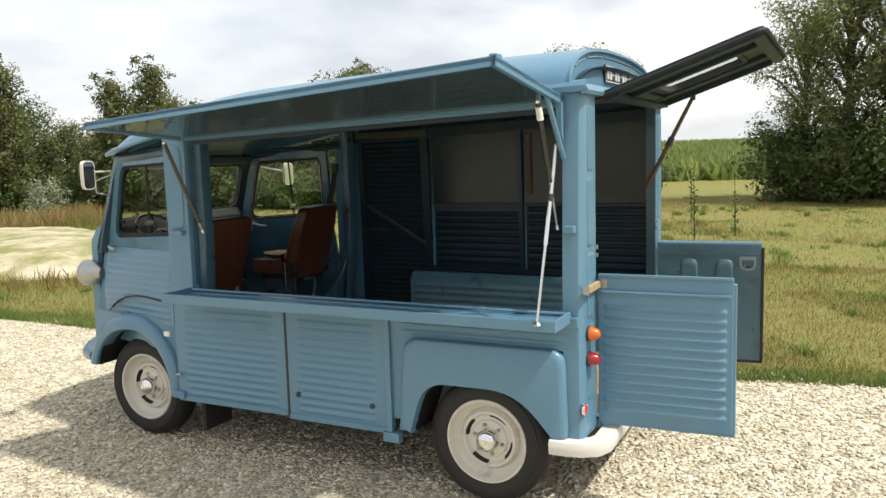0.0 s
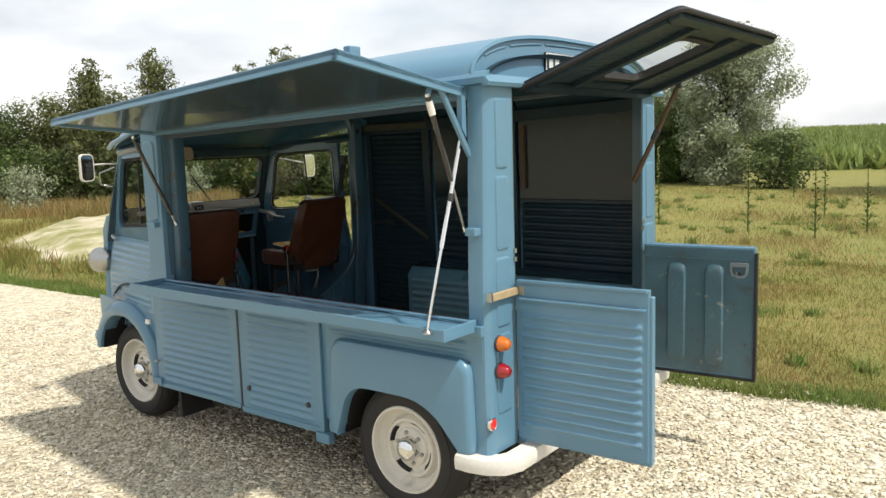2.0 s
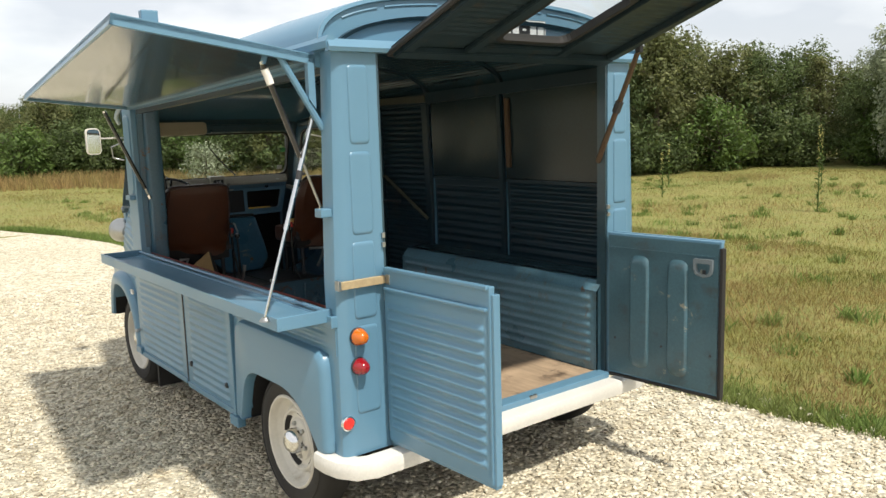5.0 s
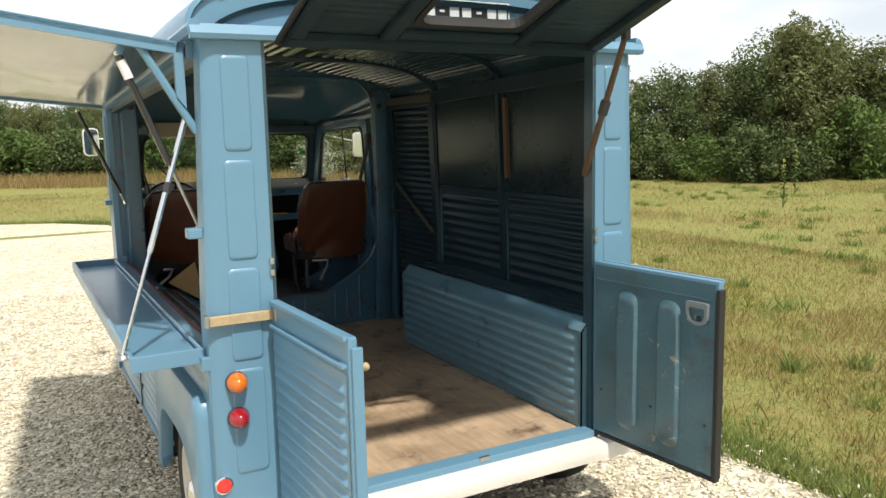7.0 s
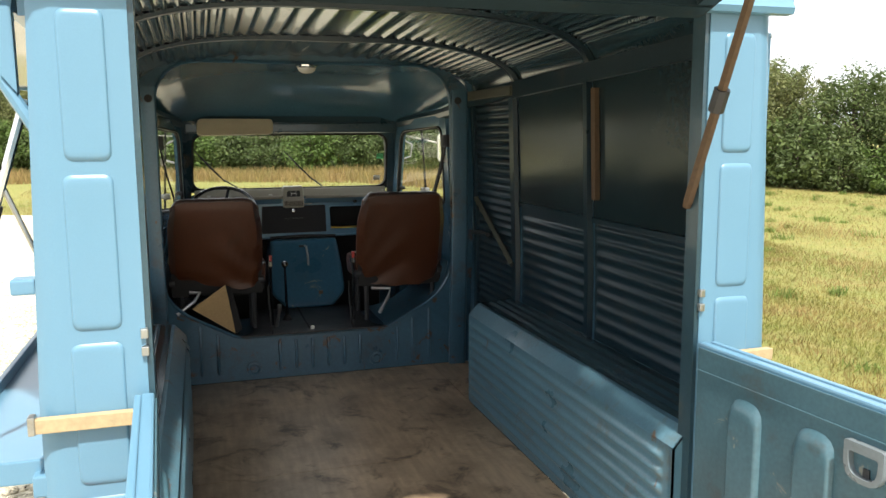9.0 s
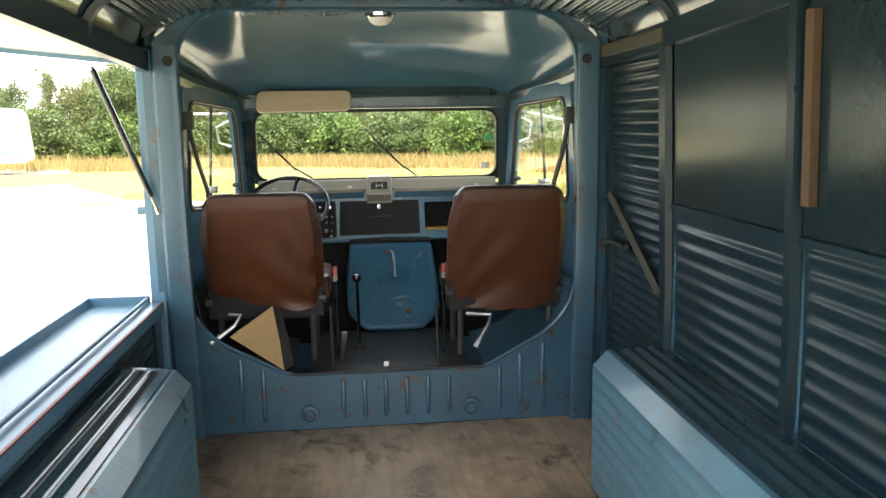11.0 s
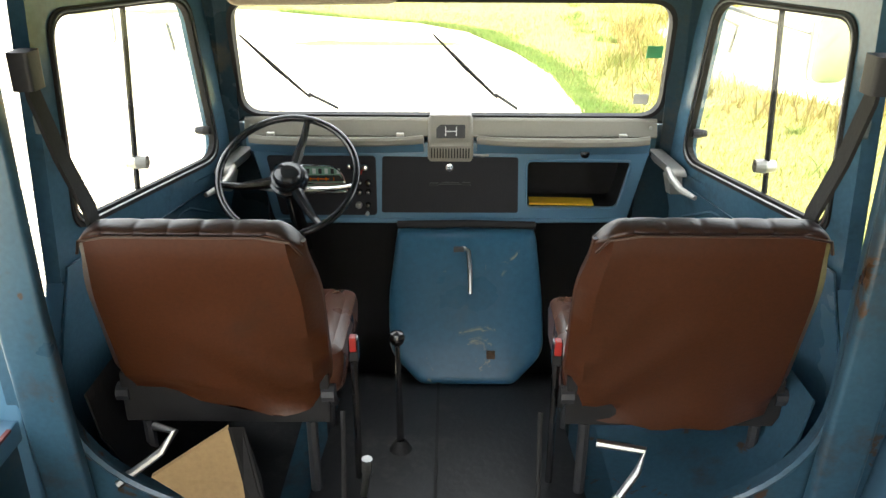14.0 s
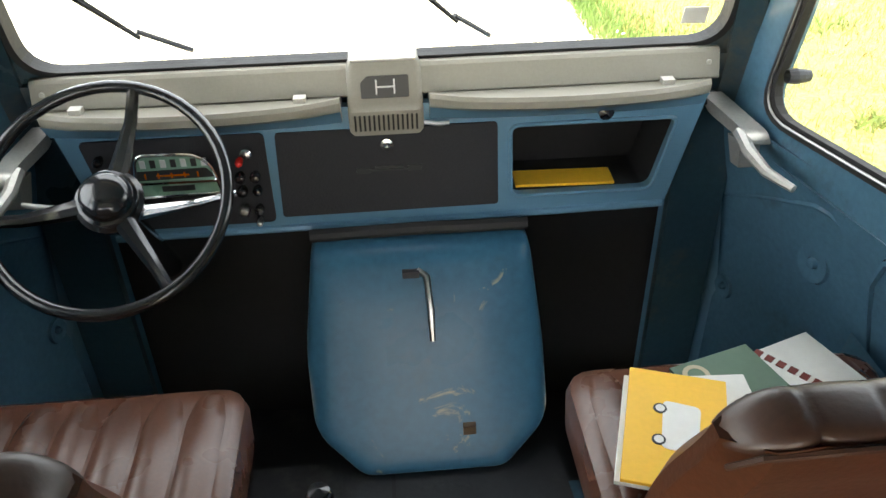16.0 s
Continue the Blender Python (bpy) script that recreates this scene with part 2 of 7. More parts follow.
def glass(name, tint=(1, 1, 1)):
    mat = bpy.data.materials.new(name)
    mat.use_nodes = True
    n, l = mat.node_tree.nodes, mat.node_tree.links
    n.clear()
    out, tr, gl, mx, fr = (n.new("ShaderNode" + k) for k in ("OutputMaterial", "BsdfTransparent", "BsdfGlossy", "MixShader", "LayerWeight"))
    pw, sc = n.new("ShaderNodeMath"), n.new("ShaderNodeMath")
    pw.operation, sc.operation = "POWER", "MULTIPLY_ADD"
    pw.inputs[1].default_value, sc.inputs[1].default_value, sc.inputs[2].default_value = 4.0, 0.6, 0.05
    tr.inputs[0].default_value = (*tint, 1)
    gl.inputs["Roughness"].default_value = 0.03
    fr.inputs["Blend"].default_value = 0.5
    l.new(fr.outputs["Facing"], pw.inputs[0]), l.new(pw.outputs[0], sc.inputs[0])
    l.new(sc.outputs[0], mx.inputs[0]), l.new(tr.outputs[0], mx.inputs[1]), l.new(gl.outputs[0], mx.inputs[2]), l.new(mx.outputs[0], out.inputs[0])
    return mat


M_GLASS = glass("window_glass", (0.90, 0.93, 0.92))
M_MIRROR = material("mirror_glass", (0.8, 0.82, 0.84), 0.02, 1.0, vary=0.0, bump=0.0)


# ---- mesh helpers ----
def link(name, bm, mat, smooth=False):
    me = bpy.data.meshes.new(name)
    bmesh.ops.recalc_face_normals(bm, faces=bm.faces)
    bm.to_mesh(me)
    bm.free()
    for m in mat if isinstance(mat, (list, tuple)) else (mat,):
        me.materials.append(m)
    if smooth:
        me.shade_smooth()
        me.set_sharp_from_angle(angle=radians(38))
    return new(name, me)


def part(name, bm, mat, parent, label="", smooth=False):
    ob = link(name, bm, mat, smooth)
    ob.parent = parent
    if label:
        ob["label"] = label
    return ob


def thing(name, label, category, group="", kind="", at=(0, 0, 0)):
    ob = new(name)
    ob.location = at
    ob.empty_display_size = 0.1
    return tagged(ob, label, category, group, kind)


def box(bm, x0, x1, y0, y1, z0, z1, bevel=0.0, m=None):
    made = bmesh.ops.create_cube(bm, size=1.0, matrix=(m or Matrix()) @ Matrix.Translation(((x0 + x1) / 2, (y0 + y1) / 2, (z0 + z1) / 2)) @ Matrix.Diagonal((abs(x1 - x0), abs(y1 - y0), abs(z1 - z0), 1)))
    if bevel:
        edges = list({e for v in made["verts"] for e in v.link_edges})
        bmesh.ops.bevel(bm, geom=edges, offset=bevel, segments=2, affect="EDGES", profile=0.6)
    return bm


def boxes(*args, bevel=0.0):
    bm = bmesh.new()
    for a in args:
        box(bm, *a, bevel=bevel)
    return bm


def loft(bm, loops, closed=True, caps=True, cyclic=False):
    rows = [[bm.verts.new(p) for p in loop] for loop in loops]
    pairs = list(zip(rows, rows[1:])) + ([(rows[-1], rows[0])] if cyclic else [])
    for a, b in pairs:
        for i in range(len(a) if closed else len(a) - 1):
            j = (i + 1) % len(a)
            bm.faces.new((a[i], a[j], b[j], b[i]))
    if caps and closed and not cyclic:
        bm.faces.new(rows[0]), bm.faces.new(rows[-1])
    return bm


def prism(bm, pts, d):
    d = Vector(d)
    return loft(bm, [[Vector(p) for p in pts], [Vector(p) + d for p in pts]])


def ring(bm, outer, inner, d):
    """A plate with a hole: two outlines of as many points, made as thick as d."""
    d = Vector(d)
    o, i = [Vector(p) for p in outer], [Vector(p) for p in inner]
    return loft(bm, [o, [p + d for p in o], [p + d for p in i], i], cyclic=True)


def star(poly, c, angles):
    """The outline poly met by rays from c at the given angles."""
    out = []
    for a in angles:
        d, best = Vector((math.cos(a), math.sin(a))), None
        for p, q in zip(poly, poly[1:] + poly[:1]):
            e = q - p
            det = d.x * -e.y + d.y * e.x
            if abs(det) < 1e-12:
                continue
            w = p - c
            t, k = (w.x * -e.y + w.y * e.x) / det, (d.x * w.y - d.y * w.x) / det
            if t > 0 and -1e-6 <= k <= 1 + 1e-6 and (best is None or t < best):
                best = t
        out.append(c + d * best)
    return out


def rpoly(corners, r, n=5):
    """A flat outline with its corners rounded; r: one radius or one each."""
    out, k = [], len(corners)
    for i, c in enumerate(corners):
        c, a, b = Vector(c), Vector(corners[i - 1]), Vector(corners[(i + 1) % k])
        rad = r[i] if isinstance(r, (list, tuple)) else r
        p, q = c + (a - c).normalized() * rad, c + (b - c).normalized() * rad
        for s in range(n + 1):
            t = s / n
            out.append(p * (1 - t) ** 2 + c * 2 * t * (1 - t) + q * t * t)
    return out


def tube(bm, pts, r, n=10, closed=False):
    pts = [Vector(p) for p in pts]
    loops, k = [], len(pts)
    up = None
    for i, p in enumerate(pts):
        a, b = (pts[i - 1], pts[(i + 1) % k]) if closed else (pts[max(i - 1, 0)], pts[min(i + 1, k - 1)])
        d = (b - a).normalized()
        up = (Vector((0, 0, 1)) if abs(d.z) < 0.9 else Vector((1, 0, 0))) if up is None else up
        s = d.cross(up).normalized()
        up = s.cross(d).normalized()
        rad = r[i] if isinstance(r, (list, tuple)) else r
        loops.append([p + rad * (math.cos(2 * math.pi * j / n) * s + math.sin(2 * math.pi * j / n) * up) for j in range(n)])
    return loft(bm, loops, cyclic=closed)


def lathe(bm, profile, n=36, m=None):
    """Turns (radius, along) pairs about the x axis."""
    m = m or Matrix()
    loops = [[m @ Vector((x, r * math.cos(2 * math.pi * j / n), r * math.sin(2 * math.pi * j / n))) for j in range(n)] for r, x in profile]
    return loft(bm, loops, caps=False)


def smooth01(t):
    t = min(max(t, 0.0), 1.0)
    return t * t * (3 - 2 * t)


def ribbed(bm, u0, u1, v0, v1, f, pitch=0.046, amp=0.009, margin=0.03, per=8, sharp=1.6):
    """A sheet with rounded ribs that run along u and stop short of the ends; f(u, v, h) gives the place at height h."""
    us = [u0, u0 + margin * 0.5] + [u0 + margin * (0.5 + k / 4 * 0.5) for k in range(1, 5)] + [u1 - margin * (1 - k / 4 * 0.5) for k in range(0, 5)] + [u1]
    count = max(1, int((v1 - v0 - 0.02) / pitch))
    start = (v0 + v1 - count * pitch) / 2
    vs = [v0] + [start + pitch * k / per for k in range(count * per + 1)] + [v1]
    rows = []
    for v in vs:
        row = []
        inside = start <= v <= start + count * pitch
        for u in us:
            fade = smooth01((min(u - u0, u1 - u) - margin * 0.5) / (margin * 0.5))
            h = amp * (0.5 - 0.5 * math.cos(2 * math.pi * (v - start) / pitch)) ** sharp * fade if inside else 0
            row.append(bm.verts.new(f(u, v, h)))
        rows.append(row)
    for a, b in zip(rows, rows[1:]):
        for i in range(len(us) - 1):
            bm.faces.new((a[i], a[i + 1], b[i + 1], b[i]))
    return bm


def emboss(bm, corners, r, f, h=0.005, slope=0.012):
    """A raised panel with soft shoulders; f(u, v, h)."""
    c = Vector((sum(p[0] for p in corners) / len(corners), sum(p[1] for p in corners) / len(corners)))
    a = rpoly([Vector(p) for p in corners], r, 4)
    loops = []
    for inset, hh in ((0, 0), (slope * 0.35, h * 0.75), (slope * 0.8, h), (slope * 1.4, h)):
        loops.append([f(*(p + (c - p).normalized() * inset * 1.2), hh) for p in a])
    loft(bm, loops, caps=False)
    bm.faces.new([bm.verts.new(f(*(p + (c - p).normalized() * slope * 1.68), h)) for p in a])
    return bm


# ---- ground, gravel, meadow ----
rng = np.random.default_rng(7)


def edge_x(y):
    """Where the gravel ends on the van's right."""
    return float(np.interp(y, [-30, -4, -1.4, -0.5, 0.3, 6.5, 8.0, 11.5, 13.2, 15.3, 16.4, 17.2, 18.1, 18.8, 24, 28, 38], [7.5, 2.75, 2.06, 1.88, 1.83, 1.48, 1.50, 1.34, 1.0, 0.3, -0.6, -2.2, -3.7, -5.5, -8.5, -10, -13]))


def two_tone(name, cols, scales, rough, bump, island=False, dist=0.02, voronoi=0.0, thin=0.0):
    """Ground-like surface: colours blended by noise at several scales, with relief."""
    mat = bpy.data.materials.new(name)
    mat.use_nodes = True
    n, l = mat.node_tree.nodes, mat.node_tree.links
    b = n["Principled BSDF"]
    co = n.new("ShaderNodeTexCoord")
    col = None
    height = None
    for i, (c, sc) in enumerate(zip(cols[1:], scales)):
        t, r, m = n.new("ShaderNodeTexNoise"), n.new("ShaderNodeValToRGB"), n.new("ShaderNodeMixRGB")
        t.inputs["Scale"].default_value, t.inputs["Detail"].default_value, t.inputs["Roughness"].default_value = sc, 8, 0.62
        r.color_ramp.elements[0].position, r.color_ramp.elements[1].position = 0.42, 0.62
        l.new(co.outputs["Object"], t.inputs["Vector"]), l.new(t.outputs["Fac"], r.inputs[0]), l.new(r.outputs[0], m.inputs[0])
        if col is None:
            m.inputs[1].default_value = (*cols[0], 1)
        else:
            l.new(col, m.inputs[1])
        m.inputs[2].default_value = (*c, 1)
        col, height = m.outputs[0], t.outputs["Fac"]
    if voronoi:
        v, hsv, mr = n.new("ShaderNodeTexVoronoi"), n.new("ShaderNodeHueSaturation"), n.new("ShaderNodeMapRange")
        v.inputs["Scale"].default_value = voronoi
        l.new(co.outputs["Object"], v.inputs["Vector"])
        sep = n.new("ShaderNodeSeparateColor")
        l.new(v.outputs["Color"], sep.inputs[0]), l.new(sep.outputs[0], mr.inputs[0])
        mr.inputs[3].default_value, mr.inputs[4].default_value = 0.62, 1.3
        l.new(mr.outputs[0], hsv.inputs["Value"]), l.new(col, hsv.inputs["Color"])
        col = hsv.outputs[0]
        inv = n.new("ShaderNodeMath")
        inv.operation = "SUBTRACT"
        inv.inputs[0].default_value = 1.0
        l.new(v.outputs["Distance"], inv.inputs[1])
        height = inv.outputs[0]
    if island:
        g, hsv, mr = n.new("ShaderNodeNewGeometry"), n.new("ShaderNodeHueSaturation"), n.new("ShaderNodeMapRange")
        mr.inputs[3].default_value, mr.inputs[4].default_value = 0.6, 1.35
        l.new(g.outputs["Random Per Island"], mr.inputs[0]), l.new(mr.outputs[0], hsv.inputs["Value"]), l.new(col, hsv.inputs["Color"])
        col = hsv.outputs[0]
    l.new(col, b.inputs["Base Color"])
    b.inputs["Roughness"].default_value = rough
    b.inputs["Specular IOR Level"].default_value = 0.3
    if thin:
        tl, mx = n.new("ShaderNodeBsdfTranslucent"), n.new("ShaderNodeMixShader")
        l.new(col, tl.inputs["Color"])
        mx.inputs[0].default_value = thin
        l.new(b.outputs[0], mx.inputs[1]), l.new(tl.outputs[0], mx.inputs[2]), l.new(mx.outputs[0], n["Material Output"].inputs[0])
    if bump:
        bp = n.new("ShaderNodeBump")
        bp.inputs["Strength"].default_value, bp.inputs["Distance"].default_value = bump, dist
        l.new(height, bp.inputs["Height"]), l.new(bp.outputs[0], b.inputs["Normal"])
    return mat


M_GRAVEL = two_tone("pale_gravel", [(0.57, 0.515, 0.39), (0.66, 0.61, 0.475), (0.43, 0.375, 0.265)], [0.5, 9.0], 0.85, 0.9, dist=0.02, voronoi=42)
M_STONE = two_tone("gravel_stone", [(0.63, 0.575, 0.45), (0.71, 0.66, 0.53), (0.48, 0.41, 0.29)], [0.6, 5.0], 0.8, 0.2, island=True)
M_MEADOW = two_tone("dry_meadow", [(0.185, 0.195, 0.046), (0.255, 0.210, 0.066), (0.145, 0.180, 0.040), (0.235, 0.180, 0.068), (0.120, 0.150, 0.035), (0.255, 0.235, 0.070)], [0.30, 0.13, 1.3, 8.0, 30.0], 0.9, 0.8, dist=0.05)
M_SAND = two_tone("bare_sandy_ground", [(0.46, 0.41, 0.30), (0.33, 0.29, 0.16), (0.50, 0.45, 0.34), (0.20, 0.20, 0.07)], [0.8, 2.6, 1.1], 0.9, 0.8, dist=0.06)
M_GRASS = two_tone("grass_blades", [(0.190, 0.200, 0.044), (0.295, 0.215, 0.072), (0.140, 0.180, 0.038), (0.270, 0.190, 0.076)], [0.30, 0.13, 1.1], 0.7, 0.0, island=True, thin=0.45)
M_GRASSG = two_tone("green_grass_blades", [(0.140, 0.215, 0.050), (0.215, 0.255, 0.075)], [0.8], 0.7, 0.0, island=True, thin=0.45)
M_TUFT = two_tone("brown_seeding_grass", [(0.330, 0.225, 0.100), (0.290, 0.245, 0.090)], [0.6], 0.8, 0.0, island=True, thin=0.45)
M_LEAF = [two_tone("leaves_" + k, c, [0.8, 2.5], 0.6, 0.0, island=True, thin=0.42) for k, c in (("dark", [(0.092, 0.128, 0.042), (0.145, 0.18, 0.062), (0.066, 0.098, 0.032)]), ("olive", [(0.145, 0.16, 0.055), (0.19, 0.19, 0.075), (0.10, 0.12, 0.04)]), ("silver", [(0.34, 0.38, 0.25), (0.42, 0.45, 0.33), (0.25, 0.29, 0.17)]), ("feathery", [(0.20, 0.225, 0.085), (0.25, 0.26, 0.11), (0.15, 0.18, 0.06)]), ("green", [(0.10, 0.16, 0.035), (0.135, 0.19, 0.05), (0.07, 0.115, 0.027)]))]
M_CORN = two_tone("maize_leaves", [(0.23, 0.29, 0.085), (0.28, 0.31, 0.115), (0.18, 0.24, 0.065)], [0.3, 1.5], 0.6, 0.0, island=True, thin=0.5)
M_BARK = material("bark", (0.075, 0.058, 0.042), 0.85, vary=0.35, scale=6, grain=30, bump=0.5)

me = bpy.data.meshes.new("ground")
gx = np.r_[-900, -300, -120, -60, np.arange(-36, 61, 2.0), 90, 150, 300, 900]
gy = np.r_[-900, -300, -120, -50, np.arange(-30, 51, 2.0), 70, 120, 300, 900]
verts, faces = [], []
for y in gy:
    for x in gx:
        far = max(0.0, math.hypot(x - 1, y - 3) - 9)
        rise = 0.25 * noise.noise((x * 0.12, y * 0.12, 0)) * min(1, far / 8) if far < 60 else 0
        hill = 1.3 * smooth01((x - 34) / 60) * smooth01((40 - abs(y - 8)) / 30)
        verts.append((x, y, -0.03 + rise + hill))
nx = len(gx)
for j in range(len(gy) - 1):
    for i in range(nx - 1):
        faces.append((j * nx + i, j * nx + i + 1, (j + 1) * nx + i + 1, (j + 1) * nx + i))
me.from_pydata(verts, [], faces)
me.materials.append(M_MEADOW)
me.shade_smooth()
ground = tagged(new("ground", me), "dry yellow-green meadow of rough grass", "meadow", kind="structure")


def ground_z(x, y):
    far = max(0.0, math.hypot(x - 1, y - 3) - 9)
    return -0.03 + (0.25 * noise.noise((x * 0.12, y * 0.12, 0)) * min(1, far / 8) if far < 60 else 0) + 1.3 * smooth01((x - 34) / 60) * smooth01((40 - abs(y - 8)) / 30)


outline = [(edge_x(y) + 0.10 * noise.noise((y * 1.7, 3, 0)) + 0.05 * noise.noise((y * 6.0, 9, 0)), y) for y in np.arange(-30, 38, 0.2)]
outline += [(-40, 38), (-40, -30)]
bm = bmesh.new()
low = [bm.verts.new((x, y, -0.12)) for x, y in outline]
top = [bm.verts.new((x, y, 0.0)) for x, y in outline]
bm.faces.new(top)
for i in range(len(outline)):
    j = (i + 1) % len(outline)
    bm.faces.new((low[i], low[j], top[j], top[i]))
bmesh.ops.triangulate(bm, faces=[f for f in bm.faces if len(f.verts) > 4])
tagged(link("gravel_drive", bm, M_GRAVEL), "pale crushed gravel drive with soft grassy edge", "gravel", kind="structure")


def stuff(name, v, f, mat, label, category):
    m_ = bpy.data.meshes.new(name)
    v = np.ascontiguousarray(v, dtype=np.float32)
    f = np.ascontiguousarray(f, dtype=np.int32)
    k = f.shape[1]
    m_.vertices.add(len(v)), m_.loops.add(f.size), m_.polygons.add(len(f))
    m_.vertices.foreach_set("co", v.ravel())
    m_.loops.foreach_set("vertex_index", f.ravel())
    m_.polygons.foreach_set("loop_start", np.arange(0, f.size, k, dtype=np.int32))
    m_.update(calc_edges=True)
    m_.materials.append(mat)
    return tagged(new(name, m_), label, category, kind="stuff")


# Loose stones on the gravel nearest the path.
N = 64000
px = rng.uniform(-5.8, 2.5, N)
py = rng.uniform(-4.2, 7.5, N)
ok = np.array([x < edge_x(y) + 0.25 * rng.random() for x, y in zip(px, py)])
px, py = px[ok], py[ok]
N = len(px)
size = rng.uniform(0.007, 0.017, N)
octa = np.array([(1, 0, 0), (0, 1, 0), (-1, 0, 0), (0, -1, 0), (0, 0, 1), (0, 0, -1)], float)
tri = np.array([(0, 1, 4), (1, 2, 4), (2, 3, 4), (3, 0, 4), (1, 0, 5), (2, 1, 5), (3, 2, 5), (0, 3, 5)])
ang = rng.uniform(0, 6.28, N)
sh = octa[None] * (0.6 + 0.8 * rng.random((N, 6, 1))) * size[:, None, None]
sh *= np.array((1.45, 0.72, 0.70)) * rng.uniform(0.8, 1.2, (N, 1, 3))
c, s = np.cos(ang)[:, None], np.sin(ang)[:, None]
V = np.stack([sh[:, :, 0] * c - sh[:, :, 1] * s + px[:, None], sh[:, :, 0] * s + sh[:, :, 1] * c + py[:, None], sh[:, :, 2] + 0.004], -1)
stuff("loose_gravel", V.reshape(-1, 3), (tri[None] + 6 * np.arange(N)[:, None, None]).reshape(-1, 3), M_STONE, "loose angular pale gravel stones", "gravel")


def blades(name, xs, ys, hs, mat, label, width=0.006, lean=0.35):
    n_ = len(xs)
    a = rng.uniform(0, 6.28, n_)
    z0 = np.array([ground_z(x, y) for x, y in zip(xs, ys)])
    dx, dy = np.cos(a), np.sin(a)
    l_ = rng.uniform(0.05, lean, n_) * hs
    b = rng.uniform(0, 6.28, n_)
    w = width * (0.6 + 0.9 * rng.random(n_))
    P = lambda ex, ey, ez: np.stack([xs + ex, ys + ey, z0 + ez], -1)  # noqa: E731
    v = np.stack([P(-dx * w, -dy * w, 0 * hs), P(dx * w, dy * w, 0 * hs), P(dx * w * 0.9 + np.cos(b) * l_ * 0.53, dy * w * 0.9 + np.sin(b) * l_ * 0.53, hs * 0.58), P(np.cos(b) * l_, np.sin(b) * l_, hs)], 1)
    stuff(name, v.reshape(-1, 3), (np.array([(0, 1, 2, 3)])[None] + 4 * np.arange(n_)[:, None, None]).reshape(-1, 4), mat, label, "grass")


def scatter(n_, x0, x1, y0, y1, keep):
    xs, ys = rng.uniform(x0, x1, n_), rng.uniform(y0, y1, n_)
    k = np.array([keep(x, y) for x, y in zip(xs, ys)])
    return xs[k], ys[k]


def meadow_keep(x, y):
    inside = x > edge_x(y) + 0.02
    return inside and rng.random() < 0.45 + 0.55 * (noise.noise((x * 0.5, y * 0.5, 5)) > 0)


xs, ys = scatter(230000, 1.5, 8.5, -6, 11, meadow_keep)
blades("meadow_grass", xs, ys, rng.uniform(0.015, 0.07, len(xs)), M_GRASS, "dry yellow and green meadow grass", 0.0024, 0.9)
xs, ys = scatter(230000, -6, 26, -8, 28, meadow_keep)
blades("meadow_grass", xs, ys, rng.uniform(0.03, 0.085, len(xs)) * np.where(rng.random(len(xs)) < 0.02, 2.2, 1.0), M_GRASS, "tall dry straw-coloured meadow grass", 0.0034, 0.9)


def straw_keep(x, y):
    patch = 0.8 * noise.noise((x * 0.45, y * 0.45, 2)) + 0.25 * math.exp(-((x - 11.5) / 3.0) ** 2 - ((y - 3.5) / 3.0) ** 2)
    return x > edge_x(y) + 1.6 and patch > 0.22 + 0.35 * rng.random() ** 2


xs, ys = scatter(170000, 3.0, 22, -7, 24, straw_keep)
blades("seeding_grass", xs, ys, rng.uniform(0.06, 0.26, len(xs)), M_TUFT, "soft patches of reddish brown seeding grass", 0.0019, 0.8)
cx, cy = scatter(520, 2.2, 20, -7, 22, meadow_keep)
k_ = np.repeat(np.arange(len(cx)), 60)
spread = rng.uniform(0.03, 0.13, len(cx))[k_]
blades("weed_clumps", cx[k_] + rng.normal(0, 1, len(k_)) * spread, cy[k_] + rng.normal(0, 1, len(k_)) * spread, rng.uniform(0.35, 1.0, len(k_)) * 0.17 * rng.uniform(0.4, 1.0, len(cx))[k_], M_GRASSG, "low green weed clumps in the meadow", 0.007, 1.1)
yy = rng.uniform(-6, 18.0, 52000)
lush = np.array([0.16 + 0.22 * max(0, noise.noise((y * 0.9, 7, 0)) + 0.35) for y in yy])
off = np.abs(rng.normal(0, 1, len(yy))) * lush
xs = np.array([edge_x(y) for y in yy]) + off - 0.04
blades("verge_grass", xs, yy, rng.uniform(0.02, 0.10, len(yy)) * (0.6 + 0.9 * np.exp(-off / 0.3)), M_GRASSG, "fresh green grass along the gravel edge", 0.0042, 0.9)

# Bare sandy patch beyond the verge.
bm = bmesh.new()
pts = [(6.6 + (4.6 + 0.9 * noise.noise((math.cos(a) * 2, math.sin(a) * 2, 1))) * math.cos(a) * 0.8 + 2.2 * math.sin(a), 15.0 + (5.6 + noise.noise((math.cos(a) * 3, math.sin(a) * 3, 4))) * math.sin(a)) for a in np.arange(0, 6.28, 0.08)]
c0 = bm.verts.new((6.6, 15, 0.34))
mid = [bm.verts.new((6.6 + (x - 6.6) * 0.6, 15 + (y - 15) * 0.6, 0.24 + 0.06 * noise.noise((x, y, 0)))) for x, y in pts]
rim_ = [bm.verts.new((x, y, -0.25)) for x, y in pts]
for i in range(len(pts)):
    j = (i + 1) % len(pts)
    bm.faces.new((c0, mid[i], mid[j])), bm.faces.new((mid[i], rim_[i], rim_[j], mid[j]))
xs, ys = [], []
for x, y in pts * 70:
    q = rng.normal(0.97, 0.06)
    xs.append(6.6 + (x - 6.6) * q + rng.normal(0, 0.1)), ys.append(15 + (y - 15) * q + rng.normal(0, 0.1))
blades("mound_grass", np.array(xs), np.array(ys), rng.uniform(0.10, 0.34, len(xs)), M_GRASS, "rough yellow-green grass round the sandy mound", 0.007, 0.7)
